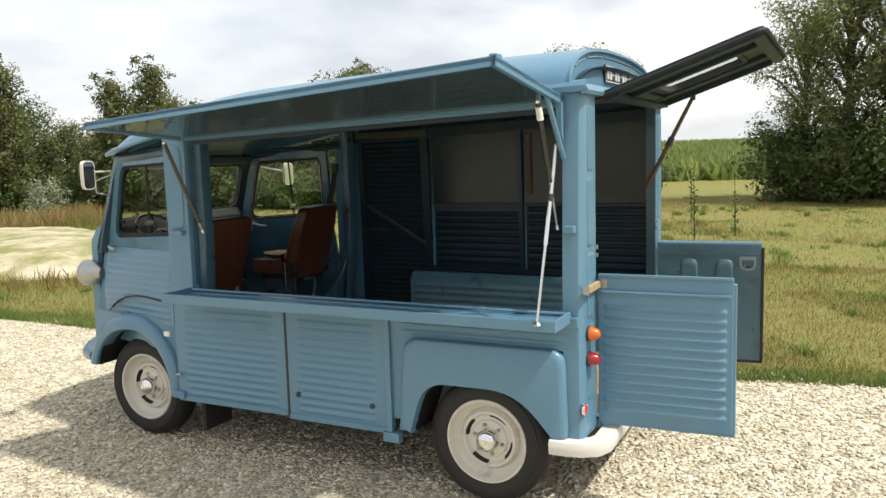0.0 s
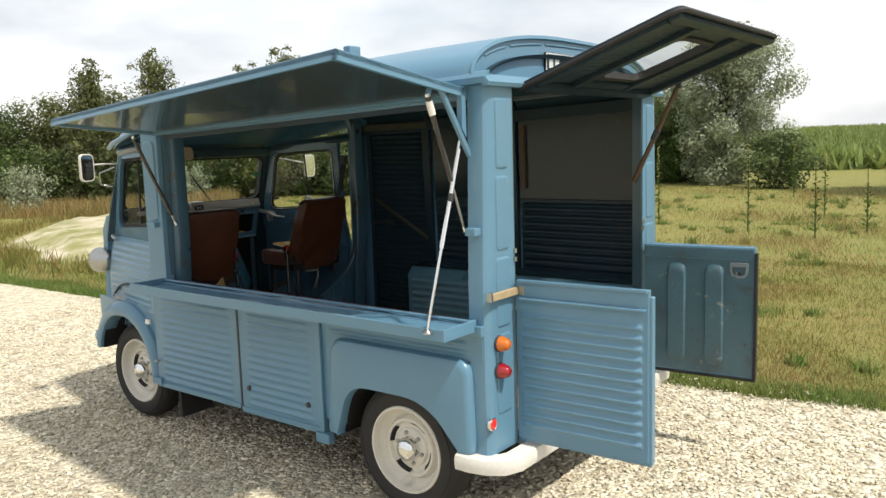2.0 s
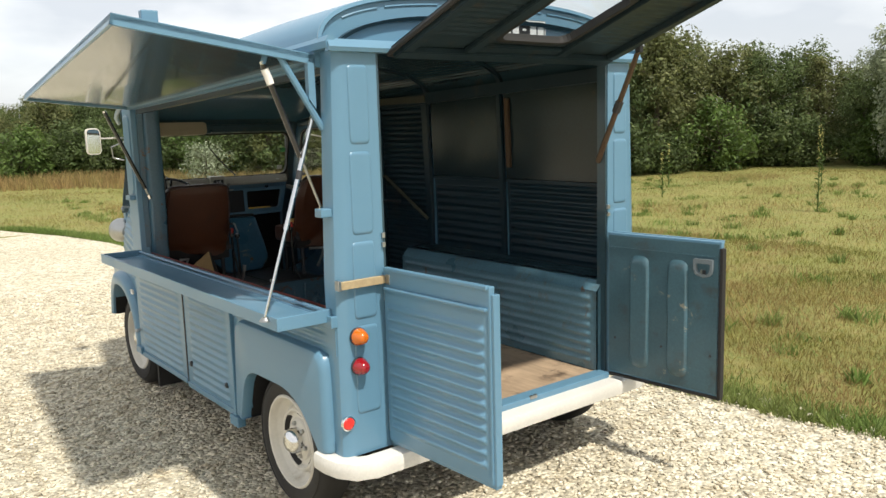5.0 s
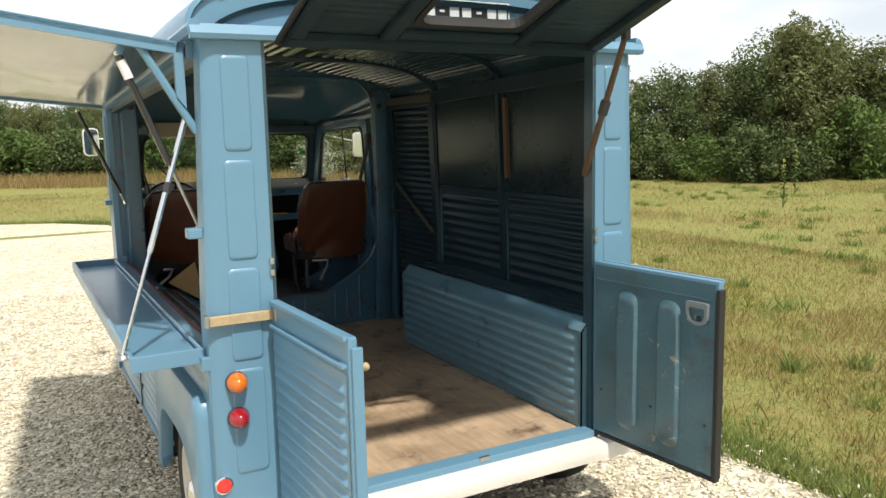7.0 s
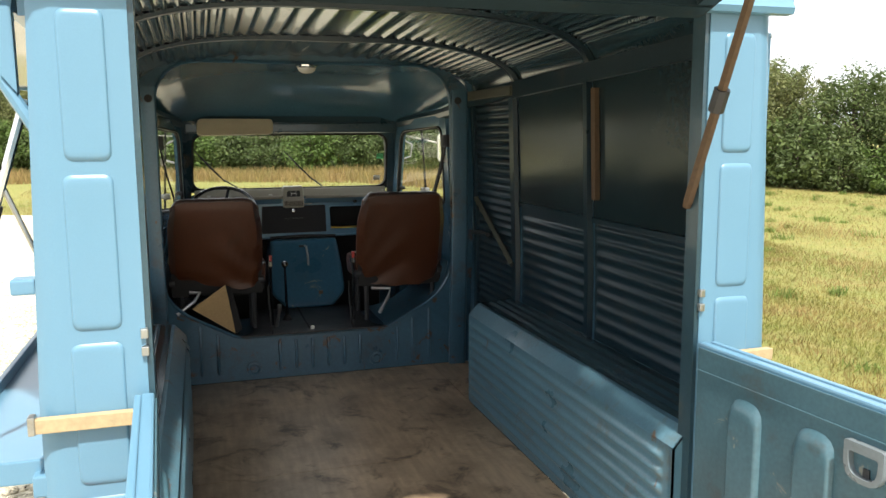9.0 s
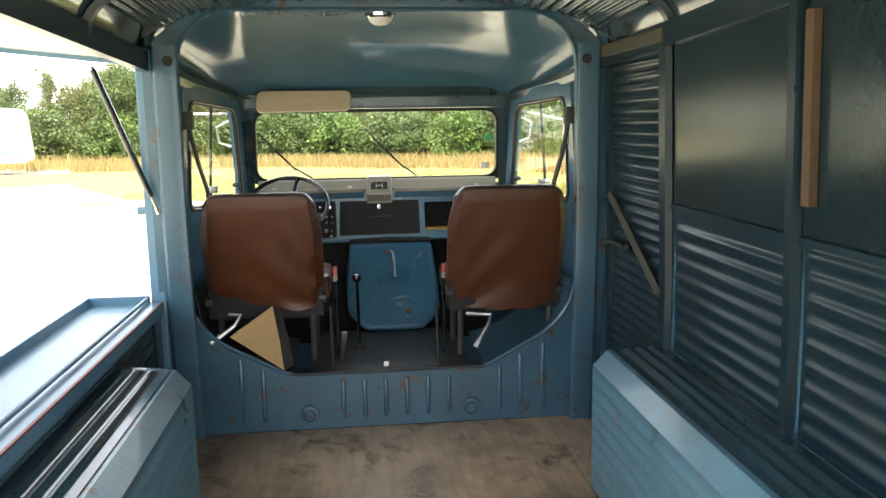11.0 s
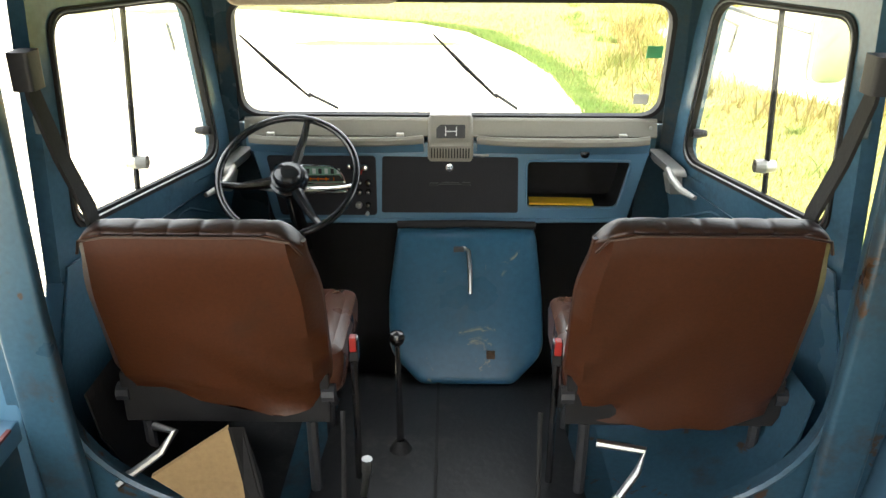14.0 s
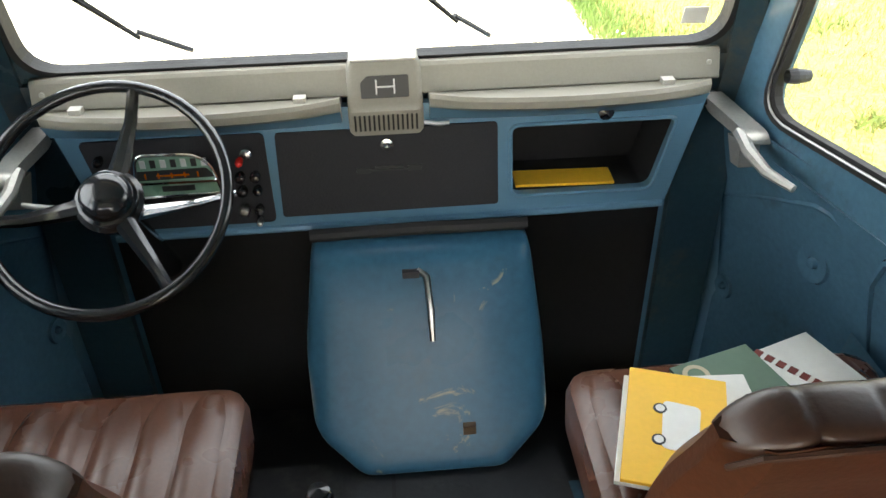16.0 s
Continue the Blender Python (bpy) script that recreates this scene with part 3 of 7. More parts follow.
tagged(link("sandy_mound", bm, M_SAND, True), "low bare sandy mound in the meadow", "sand", kind="structure")


# ---- trees ----
def make_tree(name, label, height, width, mat, seed, leaf=0.11, count=5200, spiky=0.0, low=0.0, group="trees round the meadow", category="tree"):
    """Tapered trunk, limbs and a crown of many small leaves in uneven clumps."""
    r = np.random.default_rng(seed)
    tree = thing(name, label, category, group)
    bm = tube(bmesh.new(), [(0, 0, -0.3), (0.03, 0, height * 0.3), (0.05 * r.normal(), 0.05, height * 0.65), (0.1 * r.normal(), 0, height * 0.9)], [height * 0.022, height * 0.017, height * 0.010, 0.01], 8)
    limbs, clumps = [], []
    k = 26
    for i in range(k):
        z = height * (low + (0.94 - low) * (i + 0.5) / k)
        t = (z / height - low) / (1 - low)
        reach = width * 0.5 * (math.sin(math.pi * min(0.98, 0.16 + t * 0.8)) ** 0.8) * (1 - spiky * t * 0.65) * r.uniform(0.55, 1.12)
        a = i * 2.4 + r.uniform(-0.4, 0.4)
        tip = Vector((math.cos(a) * reach, math.sin(a) * reach, z + r.uniform(0.0, 0.22) * reach))
        tube(bm, [(0, 0, z * 0.72), Vector((tip.x * 0.5, tip.y * 0.5, z * 0.84 + tip.z * 0.12)), tip], [height * 0.009, height * 0.006, 0.008], 5)
        for q in (0.45, 0.75, 1.0):
            clumps.append((tip.x * q, tip.y * q, z * 0.8 * (1 - q) + tip.z * q + r.uniform(-0.1, 0.25), width * r.uniform(0.07, 0.14)))
    if spiky:
        for i in range(10):
            a, q = r.uniform(0, 6.28), r.uniform(0, 0.33) * width
            clumps.append((math.cos(a) * q, math.sin(a) * q, height * r.uniform(0.86, 1.02), width * 0.05))
    part("trunk", bm, M_BARK, tree, smooth=True)
    cl = np.array(clumps)
    pick = r.choice(len(cl), count, p=cl[:, 3] ** 2 / (cl[:, 3] ** 2).sum())
    d = r.normal(size=(count, 3))
    d /= np.linalg.norm(d, axis=1)[:, None]
    rad = r.random(count) ** 0.45
    pos = cl[pick, :3] + d * (rad * cl[pick, 3] * 1.5)[:, None] * (1, 1, 0.85)
    pos[:, 2] = np.maximum(pos[:, 2], 0.05)
    nrm = d * 0.8 + r.normal(size=(count, 3)) * 0.38 + (0, 0, 0.35)
    nrm /= np.linalg.norm(nrm, axis=1)[:, None]
    u = np.cross(nrm, r.normal(size=(count, 3)))
    u /= np.linalg.norm(u, axis=1)[:, None]
    w = np.cross(nrm, u)
    sz = leaf * r.uniform(0.55, 1.25, count)[:, None]
    v = np.stack([pos - u * sz, pos + w * sz * 0.45, pos + u * sz, pos - w * sz * 0.45], 1).reshape(-1, 3)
    me_ = bpy.data.meshes.new("crown")
    f = np.arange(count * 4, dtype=np.int32)
    me_.vertices.add(count * 4), me_.loops.add(count * 4), me_.polygons.add(count)
    me_.vertices.foreach_set("co", v.astype(np.float32).ravel())
    me_.loops.foreach_set("vertex_index", f)
    me_.polygons.foreach_set("loop_start", np.arange(0, count * 4, 4, dtype=np.int32))
    me_.update(calc_edges=True)
    me_.materials.append(mat)
    crown = new("crown", me_)
    crown.parent = tree
    return tree


KINDS = [
    make_tree("broadleaf_tree", "dense dark green broadleaf tree at the meadow edge", 6.0, 4.6, M_LEAF[0], 1, 0.095, 12500),
    make_tree("broadleaf_tree", "olive green broadleaf tree at the meadow edge", 5.4, 4.2, M_LEAF[1], 2, 0.09, 12000),
    make_tree("slender_tree", "slender green tree with upright shoots", 6.6, 3.0, M_LEAF[1], 3, 0.08, 9500, spiky=0.8),
    make_tree("willow_tree", "silvery green willow tree, tall and rounded", 7.0, 5.2, M_LEAF[2], 4, 0.085, 44000),
    make_tree("leafy_shrub", "dark green shrub at the foot of the trees", 2.6, 3.2, M_LEAF[0], 5, 0.10, 3800, category="shrub"),
    make_tree("leafy_shrub", "bright green shrub at the foot of the trees", 2.2, 2.8, M_LEAF[4], 6, 0.09, 3200, category="shrub"),
    make_tree("silver_shrub", "pale silvery shrub on its own in the grass", 1.9, 2.3, M_LEAF[2], 8, 0.07, 2600, category="shrub"),
    make_tree("tall_tree", "tall feathery green tree with open crown", 9.0, 5.0, M_LEAF[3], 11, 0.070, 19000),
]
BASE = (6.0, 5.4, 6.6, 7.0, 2.6, 2.2, 1.9, 9.0)
used = set()


def plant(kind, x, y, h):
    k = h / BASE[kind]
    m = Matrix.Translation((x, y, ground_z(x, y) - 0.05)) @ Matrix.Rotation(rng.uniform(0, 6.28), 4, "Z")
    if kind not in used:
        used.add(kind)
        KINDS[kind].matrix_basis = m @ Matrix.Diagonal((k, k, k, 1))
        return KINDS[kind]
    t = copy_thing(KINDS[kind], m)
    t.scale = (k * rng.uniform(0.9, 1.15), k * rng.uniform(0.9, 1.15), k)
    return t


# The belt of trees: heading (degrees clockwise from +y, about the van), distance, height.
SKYLINE = ([-34, -10, -6, 8, 12, 16, 20, 24, 28, 30, 32, 35, 37, 41, 43, 47, 50, 52, 56, 60, 63, 66, 68], [4.6, 4.8, 3.9, 3.4, 4.0, 4.2, 3.9, 4.5, 4.9, 4.4, 3.6, 3.6, 4.5, 4.3, 3.9, 4.3, 4.9, 5.4, 5.5, 5.3, 4.6, 3.9, 3.7])
RANGE = ([-34, -22, -14, -6, 4, 12, 20, 26, 32, 38, 44, 53, 62, 68], [52, 46, 42, 42, 40, 38, 33, 31, 32, 31, 29, 30, 33, 33])
PLAN = [(a, float(np.interp(a, *RANGE)), float(np.interp(a, *SKYLINE))) for a in [-34, -30, -26, -22, -18, -14, -10, -6.5, -3] + [0.5 + 3.2 * k for k in range(22)]]
for i, (a, d, h) in enumerate(PLAN):
    for row in (0, 1):
        aa, dd = radians(a + row * 1.7 + rng.uniform(-0.5, 0.5)), d + row * 3.2 + rng.uniform(-0.7, 0.7)
        x, y = -1 + dd * math.sin(aa), -1 + dd * math.cos(aa)
        plant((0, 1, 1, 0, 2)[(i + 2 * row) % 5], x, y, h * rng.uniform(0.86, 1.08))
    aa, dd = radians(a + rng.uniform(-1, 1)), d - 1.9 + rng.uniform(-0.5, 0.5)
    plant(4 if i % 3 else 5, -1 + dd * math.sin(aa), -1 + dd * math.cos(aa), rng.uniform(1.5, 2.6))
for k in range(26):
    a = radians(-16 + 1.3 * k + rng.uniform(-0.4, 0.4))
    d = float(np.interp(math.degrees(a), *RANGE))
    for dd, h in ((d + rng.uniform(-2.6, -1.2), rng.uniform(1.6, 2.5)), (d + rng.uniform(5.0, 7.0), float(np.interp(math.degrees(a), *SKYLINE)) * rng.uniform(0.95, 1.12))):
        plant(((4, 5, 4)[k % 3], (0, 1, 0)[k % 3])[h > 2.6], -1 + dd * math.sin(a), -1 + dd * math.cos(a), h)
N = 26000
a = np.radians(rng.uniform(-22, 34, N))
d = np.interp(np.degrees(a), *RANGE) - rng.uniform(2.2, 9.0, N)
blades("straw_grass", -1 + d * np.sin(a), -1 + d * np.cos(a), rng.uniform(0.15, 0.60, N), M_TUFT, "tall straw-coloured grass before the trees", 0.011, 0.6)
for a, d, h, k in ((24.8, 29, 5.3, 2), (29.3, 29, 5.7, 2), (36.2, 29, 5.1, 2), (38.8, 28.5, 5.6, 2), (54.0, 29, 5.7, 2), (71.6, 30, 5.9, 3), (69, 33, 4.2, 0), (87.6, 26, 6.8, 7), (90.5, 25, 8.4, 7), (93.5, 24, 9.2, 7), (97, 26, 9.0, 7), (87, 25, 2.6, 4), (91, 23.5, 2.6, 4), (96, 23, 3.0, 4), (20, 26.5, 1.5, 6), (8.5, 35, 2.3, 5), (31, 27, 1.35, 6), (75.5, 27, 2.0, 4), (101, 25, 8.5, 1), (105, 26, 8.0, 0)):
    plant(k, -1 + d * math.sin(radians(a)), -1 + d * math.cos(radians(a)), h)

# Maize on the slope beyond.
N = 22000
a, d = np.radians(rng.uniform(72, 90, N)), rng.uniform(40, 110, N) ** 1.0
xs, ys = -1 + d * np.sin(a), -1 + d * np.cos(a)
blades("maize_field", xs, ys, rng.uniform(0.7, 1.35, N), M_CORN, "field of tall green maize on the slope", 0.11, 0.9)


def tall_weed(x, y, h, seed):
    r = np.random.default_rng(seed)
    w = thing("mullein", "tall yellow-flowered mullein stalk in the grass", "wild flower", "tall weeds in the meadow", at=(x, y, ground_z(x, y)))
    part("stalk", tube(bmesh.new(), [(0, 0, 0), (0.02, 0.01, h * 0.5), (0.0, 0.02, h)], [0.014, 0.011, 0.006], 6), M_LEAF[4], w)
    bm = bmesh.new()
    for k in range(26):
        z = h * (0.05 + 0.75 * k / 26)
        a_, q = k * 2.4, 0.22 * (1 - 0.75 * k / 26) * r.uniform(0.7, 1.2)
        c_, s_ = math.cos(a_), math.sin(a_)
        prism(bm, [(0, 0, z), (c_ * q * 0.5 - s_ * 0.03, s_ * q * 0.5 + c_ * 0.03, z + q * 0.45), (c_ * q, s_ * q, z + q * 0.35), (c_ * q * 0.5 + s_ * 0.03, s_ * q * 0.5 - c_ * 0.03, z + q * 0.45)], (0, 0, 0.003))
    tagged(part("leaves", bm, M_LEAF[4], w), kind="stuff")
    bm = bmesh.new()
    for k in range(46):
        z, a_, q = h * (0.55 + 0.46 * r.random() ** 0.8), r.uniform(0, 6.28), r.uniform(0.006, 0.013)
        d_ = r.uniform(0.012, 0.03)
        bmesh.ops.create_icosphere(bm, subdivisions=1, radius=q, matrix=Matrix.Translation((d_ * math.cos(a_), d_ * math.sin(a_) + 0.015, z)))
    tagged(part("flowers", bm, M_YELLOWF, w), kind="stuff")


M_YELLOWF = material("yellow_flowers", (0.42, 0.38, 0.13), 0.6, vary=0.2, scale=30, bump=0.0)
for i, (x, y, h) in enumerate(((12.9, 5.0, 1.7), (12.3, 2.9, 1.7), (11.6, 1.5, 1.4), (15.5, 2.2, 1.4), (18, 7.5, 1.5), (13.0, 0.9, 1.2), (20, 4, 1.6), (17.0, 11.5, 1.2), (14, 9.5, 1.1), (21, 1.0, 1.5))):
    tall_weed(x, y, h, 40 + i)


# ---- parked caravan across the drive ----
def caravan(x, y, turn, label):
    c_ = thing("caravan", label, "caravan", "caravans parked across the drive")
    m_ = Matrix.Translation((x, y, 0)) @ Matrix.Rotation(radians(turn), 4, "Z")
    prof = rpoly([(-2.1, 0.45), (2.1, 0.45), (1.95, 2.45), (-2.0, 2.45)], [0.15, 0.2, 0.4, 0.35], 6)
    body_ = part("body", loft(bmesh.new(), [[m_ @ Vector((p.x, yy, p.y)) for p in prof] for yy in (-1.0, 1.0)]), M_WHITE, c_)
    for x0, x1 in ((-1.6, -0.7), (-0.3, 0.5)):
        part("window", box(bmesh.new(), x0, x1, -1.012, -0.99, 1.35, 1.95, 0.004, m_), M_BLACK, body_)
    part("stripe", box(bmesh.new(), -2.0, 2.0, -1.008, -0.995, 0.78, 0.9, 0, m_), M_BLUE, body_)
    for yy in (-0.92, 0.92):
        part("wheel", lathe(bmesh.new(), [(0.16, -0.08), (0.31, -0.08), (0.32, 0.0), (0.31, 0.08), (0.16, 0.08)], 24, m_ @ Matrix.Translation((0.2, yy, 0.32)) @ Matrix.Rotation(radians(90), 4, "Z")), M_RUBBER, c_)


caravan(-14.4, 31.0, 14, "white caravan with dark windows parked on gravel")
caravan(-19.5, 30.0, 40, "white caravan with a blue band parked on gravel")


# ---- the van ----
van = thing("delivery_van", "pale blue ribbed steel delivery van with raised serving hatch, on gravel", "van")


def half(z):
    """Half the body's width at a height."""
    return 0.952 - 0.033 * max(0.0, z - 1.2) / 0.9


def side(s):
    """Places on the side wall: along y, up z, out by h."""
    return lambda y, z, h=0.0: Vector((s * (half(z) + h), y, z))


LEFT, RIGHT = side(-1), side(1)
REAR = lambda x, z, h=0.0: Vector((x, -h, z))  # noqa: E731

# Roof: a lofted arch with a rounded brow over the windscreen.
ROOF = [(0.062, 0.945, 2.13, 2.365), (0.10, 0.95, 2.13, 2.375), (0.6, 0.95, 2.115, 2.368), (1.5, 0.945, 2.085, 2.335), (2.2, 0.938, 2.055, 2.298), (2.4, 0.932, 2.04, 2.275), (2.52, 0.92, 2.02, 2.252), (2.66, 0.905, 1.998, 2.218),
        (2.82, 0.885, 1.975, 2.185), (3.0, 0.855, 1.95, 2.15), (3.15, 0.815, 1.925, 2.095), (3.27, 0.77, 1.905, 2.035), (3.36, 0.73, 1.89, 1.965), (3.405, 0.695, 1.87, 1.90)]


def arch(y, w, zs, zc, n=28, e=2.6, inset=0.0, wave=0.0):
    out = []
    for i in range(n + 1):
        a = math.pi * i / n
        c, s = math.cos(a), math.sin(a)
        rr = 1 - (wave if wave else 0) * (0.5 - 0.5 * math.cos(i * math.pi))
        out.append(Vector((-(w - inset) * math.copysign(abs(c) ** (2 / e), c) * rr, y, zs + (zc - zs - inset) * abs(s) ** (2 / e) * rr)))
    return out


bm = loft(bmesh.new(), [arch(*r) for r in ROOF], closed=False)
part("roof", bm, M_BLUE, van, smooth=True)
bm = bmesh.new()
bm.faces.new([bm.verts.new(p) for p in arch(0.066, 0.945, 2.11, 2.363)])
part("rear_roof_panel", bm, M_BLUE, van)
bm = loft(bmesh.new(), [[p + Vector((0, dy, 0)) for p in arch(0, 0.945 + g, 2.13, 2.365 + g)] for g, dy in ((0.006, 0.064), (0.008, 0.054), (-0.008, 0.050), (-0.014, 0.062))], closed=False)
part("roof_edge", bm, M_BLUE, van, smooth=True)
for a, b in ((-0.83, -0.66), (-0.62, -0.34), (-0.30, 0.0)):
    zt = lambda x: 2.13 + 0.235 * (1 - (abs(x) / 0.945) ** 2.6) ** (1 / 2.6) - 0.035  # noqa: E731
    for sgn in (1, -1):
        pts = [(sgn * (a + (b - a) * k / 6), zt(a + (b - a) * k / 6)) for k in range(7)]
        part("pressed_line", tube(bmesh.new(), [REAR(x, z, -0.066) for x, z in pts], 0.006, 6), M_BLUE, van)

# Gutter round the roof's foot, in the two long runs and over the rear.
for s in (-1, 1):
    bm = prism(bmesh.new(), [(s * 0.918, -0.02, 2.112), (s * 0.955, -0.02, 2.112), (s * 0.960, -0.02, 2.138), (s * 0.946, -0.02, 2.160), (s * 0.918, -0.02, 2.168)], (0, 2.5, -0.09))
    part("gutter", bm, M_BLUE, van)
    pts = [(s * 0.945, 2.48, 2.045), (s * 0.93, 2.66, 2.015), (s * 0.90, 2.85, 1.985), (s * 0.865, 3.05, 1.950), (s * 0.82, 3.22, 1.925), (s * 0.765, 3.36, 1.895)]
    part("gutter", tube(bmesh.new(), pts, 0.016, 8), M_BLUE, van, smooth=True)
bm = prism(bmesh.new(), [(-0.953, -0.002, 2.098), (-0.953, -0.030, 2.100), (-0.953, -0.036, 2.116), (-0.953, -0.016, 2.148), (-0.953, -0.002, 2.148)], (1.906, 0, 0))
part("rear_gutter", bm, M_BLUE, van)
part("rear_ledge", boxes((-0.94, 0.94, -0.004, 0.075, 2.112, 2.146), bevel=0.004), M_BLUE, van)

# Rear corner pillars: folded sheet with pressed panels.
for s in (-1, 1):
    prof = [(0.0, 0.718), (0.0, 0.90), (0.006, 0.930), (0.022, 0.948), (0.045, 0.952), (0.10, 0.952), (0.10, 0.915), (0.05, 0.915), (0.035, 0.90), (0.03, 0.718)]
    loops = []
    for z in (0.42, 1.2, 2.135):
        k = half(z) / 0.952
        loops.append([(s * (w if w < 0.8 else w - 0.952 * (1 - k)), y, z) for y, w in prof])
    part("corner_pillar", loft(bmesh.new(), loops), M_BLUE, van, smooth=True)
    for z0, z1 in ((1.735, 2.05), (1.365, 1.705), (1.01, 1.335), (0.60, 0.98)):
        x0, x1 = 0.765, 0.882 - 0.02 * (z1 - 0.9)
        bm = emboss(bmesh.new(), [(s * x0, z0), (s * x1, z0), (s * x1, z1), (s * x0, z1)], 0.02, lambda u, v, h: REAR(u, v, h + 0.001), 0.005)
        part("pressed_panel", bm, M_BLUE, van, smooth=True)
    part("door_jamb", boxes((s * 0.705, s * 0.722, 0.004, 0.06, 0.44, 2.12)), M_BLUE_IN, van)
    for z in (1.30, 1.34):
        part("hinge_knuckle", boxes((s * 0.712, s * 0.728, -0.012, 0.004, z, z + 0.022), bevel=0.003), M_STEEL, van)

# Left side: sill rail, lintel, posts round the serving opening.
part("lintel", prism(bmesh.new(), [(-0.945, 0.10, 2.045), (-0.905, 0.10, 2.045), (-0.905, 0.10, 2.130), (-0.945, 0.10, 2.130)], (0, 2.37, -0.085)), M_BLUE, van)
part("opening_sill", boxes((-0.975, -0.90, 0.02, 2.50, 0.985, 1.035), bevel=0.005), M_BLUE, van)
part("front_post", boxes((-0.948, -0.89, 2.49, 2.665, 0.36, 2.09), bevel=0.006), M_BLUE, van)
bm = emboss(bmesh.new(), [(2.52, 1.42), (2.64, 1.42), (2.64, 1.93), (2.52, 1.93)], 0.05, lambda u, v, h: Vector((-0.949 - h, u, v)), 0.006)
part("pressed_panel", bm, M_BLUE, van, smooth=True)
part("post_clip", boxes((-0.985, -0.945, 2.52, 2.61, 1.385, 1.415), bevel=0.004), M_BLUE, van)
part("pillar_bump", boxes((-0.99, -0.94, 0.03, 0.085, 1.445, 1.48), bevel=0.005), M_BLUE, van)


def corrugated_panel(name, u0, u1, v0, v1, f, mat, parent, back=0.015, **kw):
    bm = ribbed(bmesh.new(), u0, u1, v0, v1, f, **kw)
    border = [e for e in bm.edges if e.is_boundary]
    got = bmesh.ops.extrude_edge_only(bm, edges=border)
    n = (f(u0, v0, 1.0) - f(u0, v0, 0.0)).normalized()
    for v in got["geom"]:
        if isinstance(v, bmesh.types.BMVert):
            v.co -= n * back
    return part(name, bm, mat, parent, smooth=True)


LOW = lambda y, z, h=0.0: Vector((-0.953 - h, y, z))  # noqa: E731
for y0, y1, zb in ((1.112, 1.783, 0.33), (1.797, 2.655, 0.345)):
    panel = corrugated_panel("side_panel", y0, y1, zb, 0.985, LOW, M_BLUE, van, pitch=0.044, amp=0.008, margin=0.11)
    part("lower_flange", boxes((-0.962, -0.94, y0, y1, zb - 0.02, zb + 0.012), bevel=0.004), M_BLUE, panel)
corrugated_panel("side_panel", 0.03, 1.10, 0.86, 1.015, LOW, M_BLUE, van, pitch=0.04, amp=0.008, margin=0.12)
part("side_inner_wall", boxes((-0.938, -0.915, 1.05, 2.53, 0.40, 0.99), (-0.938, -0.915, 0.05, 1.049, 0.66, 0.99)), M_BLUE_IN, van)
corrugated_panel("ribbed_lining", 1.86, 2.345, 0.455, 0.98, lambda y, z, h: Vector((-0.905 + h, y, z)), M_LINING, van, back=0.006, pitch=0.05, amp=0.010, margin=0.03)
part("side_filler", boxes((-0.949, -0.939, 0.93, 1.10, 0.40, 0.98)), M_BLUE, van)
part("joint_rail", boxes((-0.957, -0.93, 1.783, 1.797, 0.32, 0.98)), M_DARK, van)
part("joint_rail", boxes((-0.972, -0.93, 1.078, 1.112, 0.285, 0.98), bevel=0.005), M_BLUE, van)
part("jack_bracket", boxes((-0.985, -0.94, 1.03, 1.13, 0.27, 0.325), bevel=0.004), M_BLUE, van)
part("jack_bracket", boxes((-0.975, -0.94, 2.60, 2.70, 0.34, 0.385), bevel=0.004), M_BLUE, van)
for y, z in ((1.715, 0.464), (1.208, 0.454)):
    part("drain_grommet", lathe(bmesh.new(), [(0.004, -0.966), (0.015, -0.964), (0.017, -0.950)], 14, Matrix.Translation((0, y, z))), M_DARK, van)
part("door_catch", tube(bmesh.new(), [(-0.955, 2.64, 0.50), (-0.985, 2.64, 0.50), (-0.985, 2.60, 0.50)], 0.008, 8), M_STEEL, van)

# Rear mudguards: a bulged box with a wheel arch cut into it.
for s in (-1, 1):
    outer = rpoly([(1.03, 0.345), (0.985, 0.87), (0.09, 0.87), (0.075, 0.42)], [0.02, 0.09, 0.08, 0.03], 6)
    arch_pts = rpoly([(0.955, 0.345), (0.86, 0.635), (0.34, 0.64), (0.145, 0.42)], [0.02, 0.13, 0.16, 0.02], 6)
    bm = bmesh.new()
    c = Vector((0.54, 0.55))
    levels = [(0.0, 0.945), (0.0, 0.972), (0.012, 0.990), (0.035, 0.998)]
    loops = [[(s * w, *(p + (c - p).normalized() * i)) for p in outer] for i, w in levels]
    loops += [[(s * 0.998, *p) for p in arch_pts], [(s * 0.99, *(p + (c - p) * 0.012)) for p in arch_pts], [(s * 0.945, *(p + (c - p) * 0.012)) for p in arch_pts]]
    part("rear_mudguard", loft(bm, loops, closed=False), M_BLUE, van, smooth=True)
    arch_in = [(y, z) for y, z in arch_pts]
    part("wheel_housing", loft(bmesh.new(), [[(s * 0.96, *p) for p in arch_in], [(s * 0.70, *p) for p in arch_in]], closed=False), M_UNDER_SHADE, van)
part("underbody", boxes((-0.69, 0.69, 0.06, 3.5, 0.27, 0.415)), M_UNDER_SHADE, van)
for x0 in (-0.93, 0.69):
    part("sill_underside", boxes((x0, x0 + 0.24, 1.06, 2.60, 0.36, 0.41)), M_UNDER_SHADE, van)
part("mud_flap", boxes((-0.90, -0.66, 2.50, 2.53, 0.12, 0.40)), M_RUBBER, van)


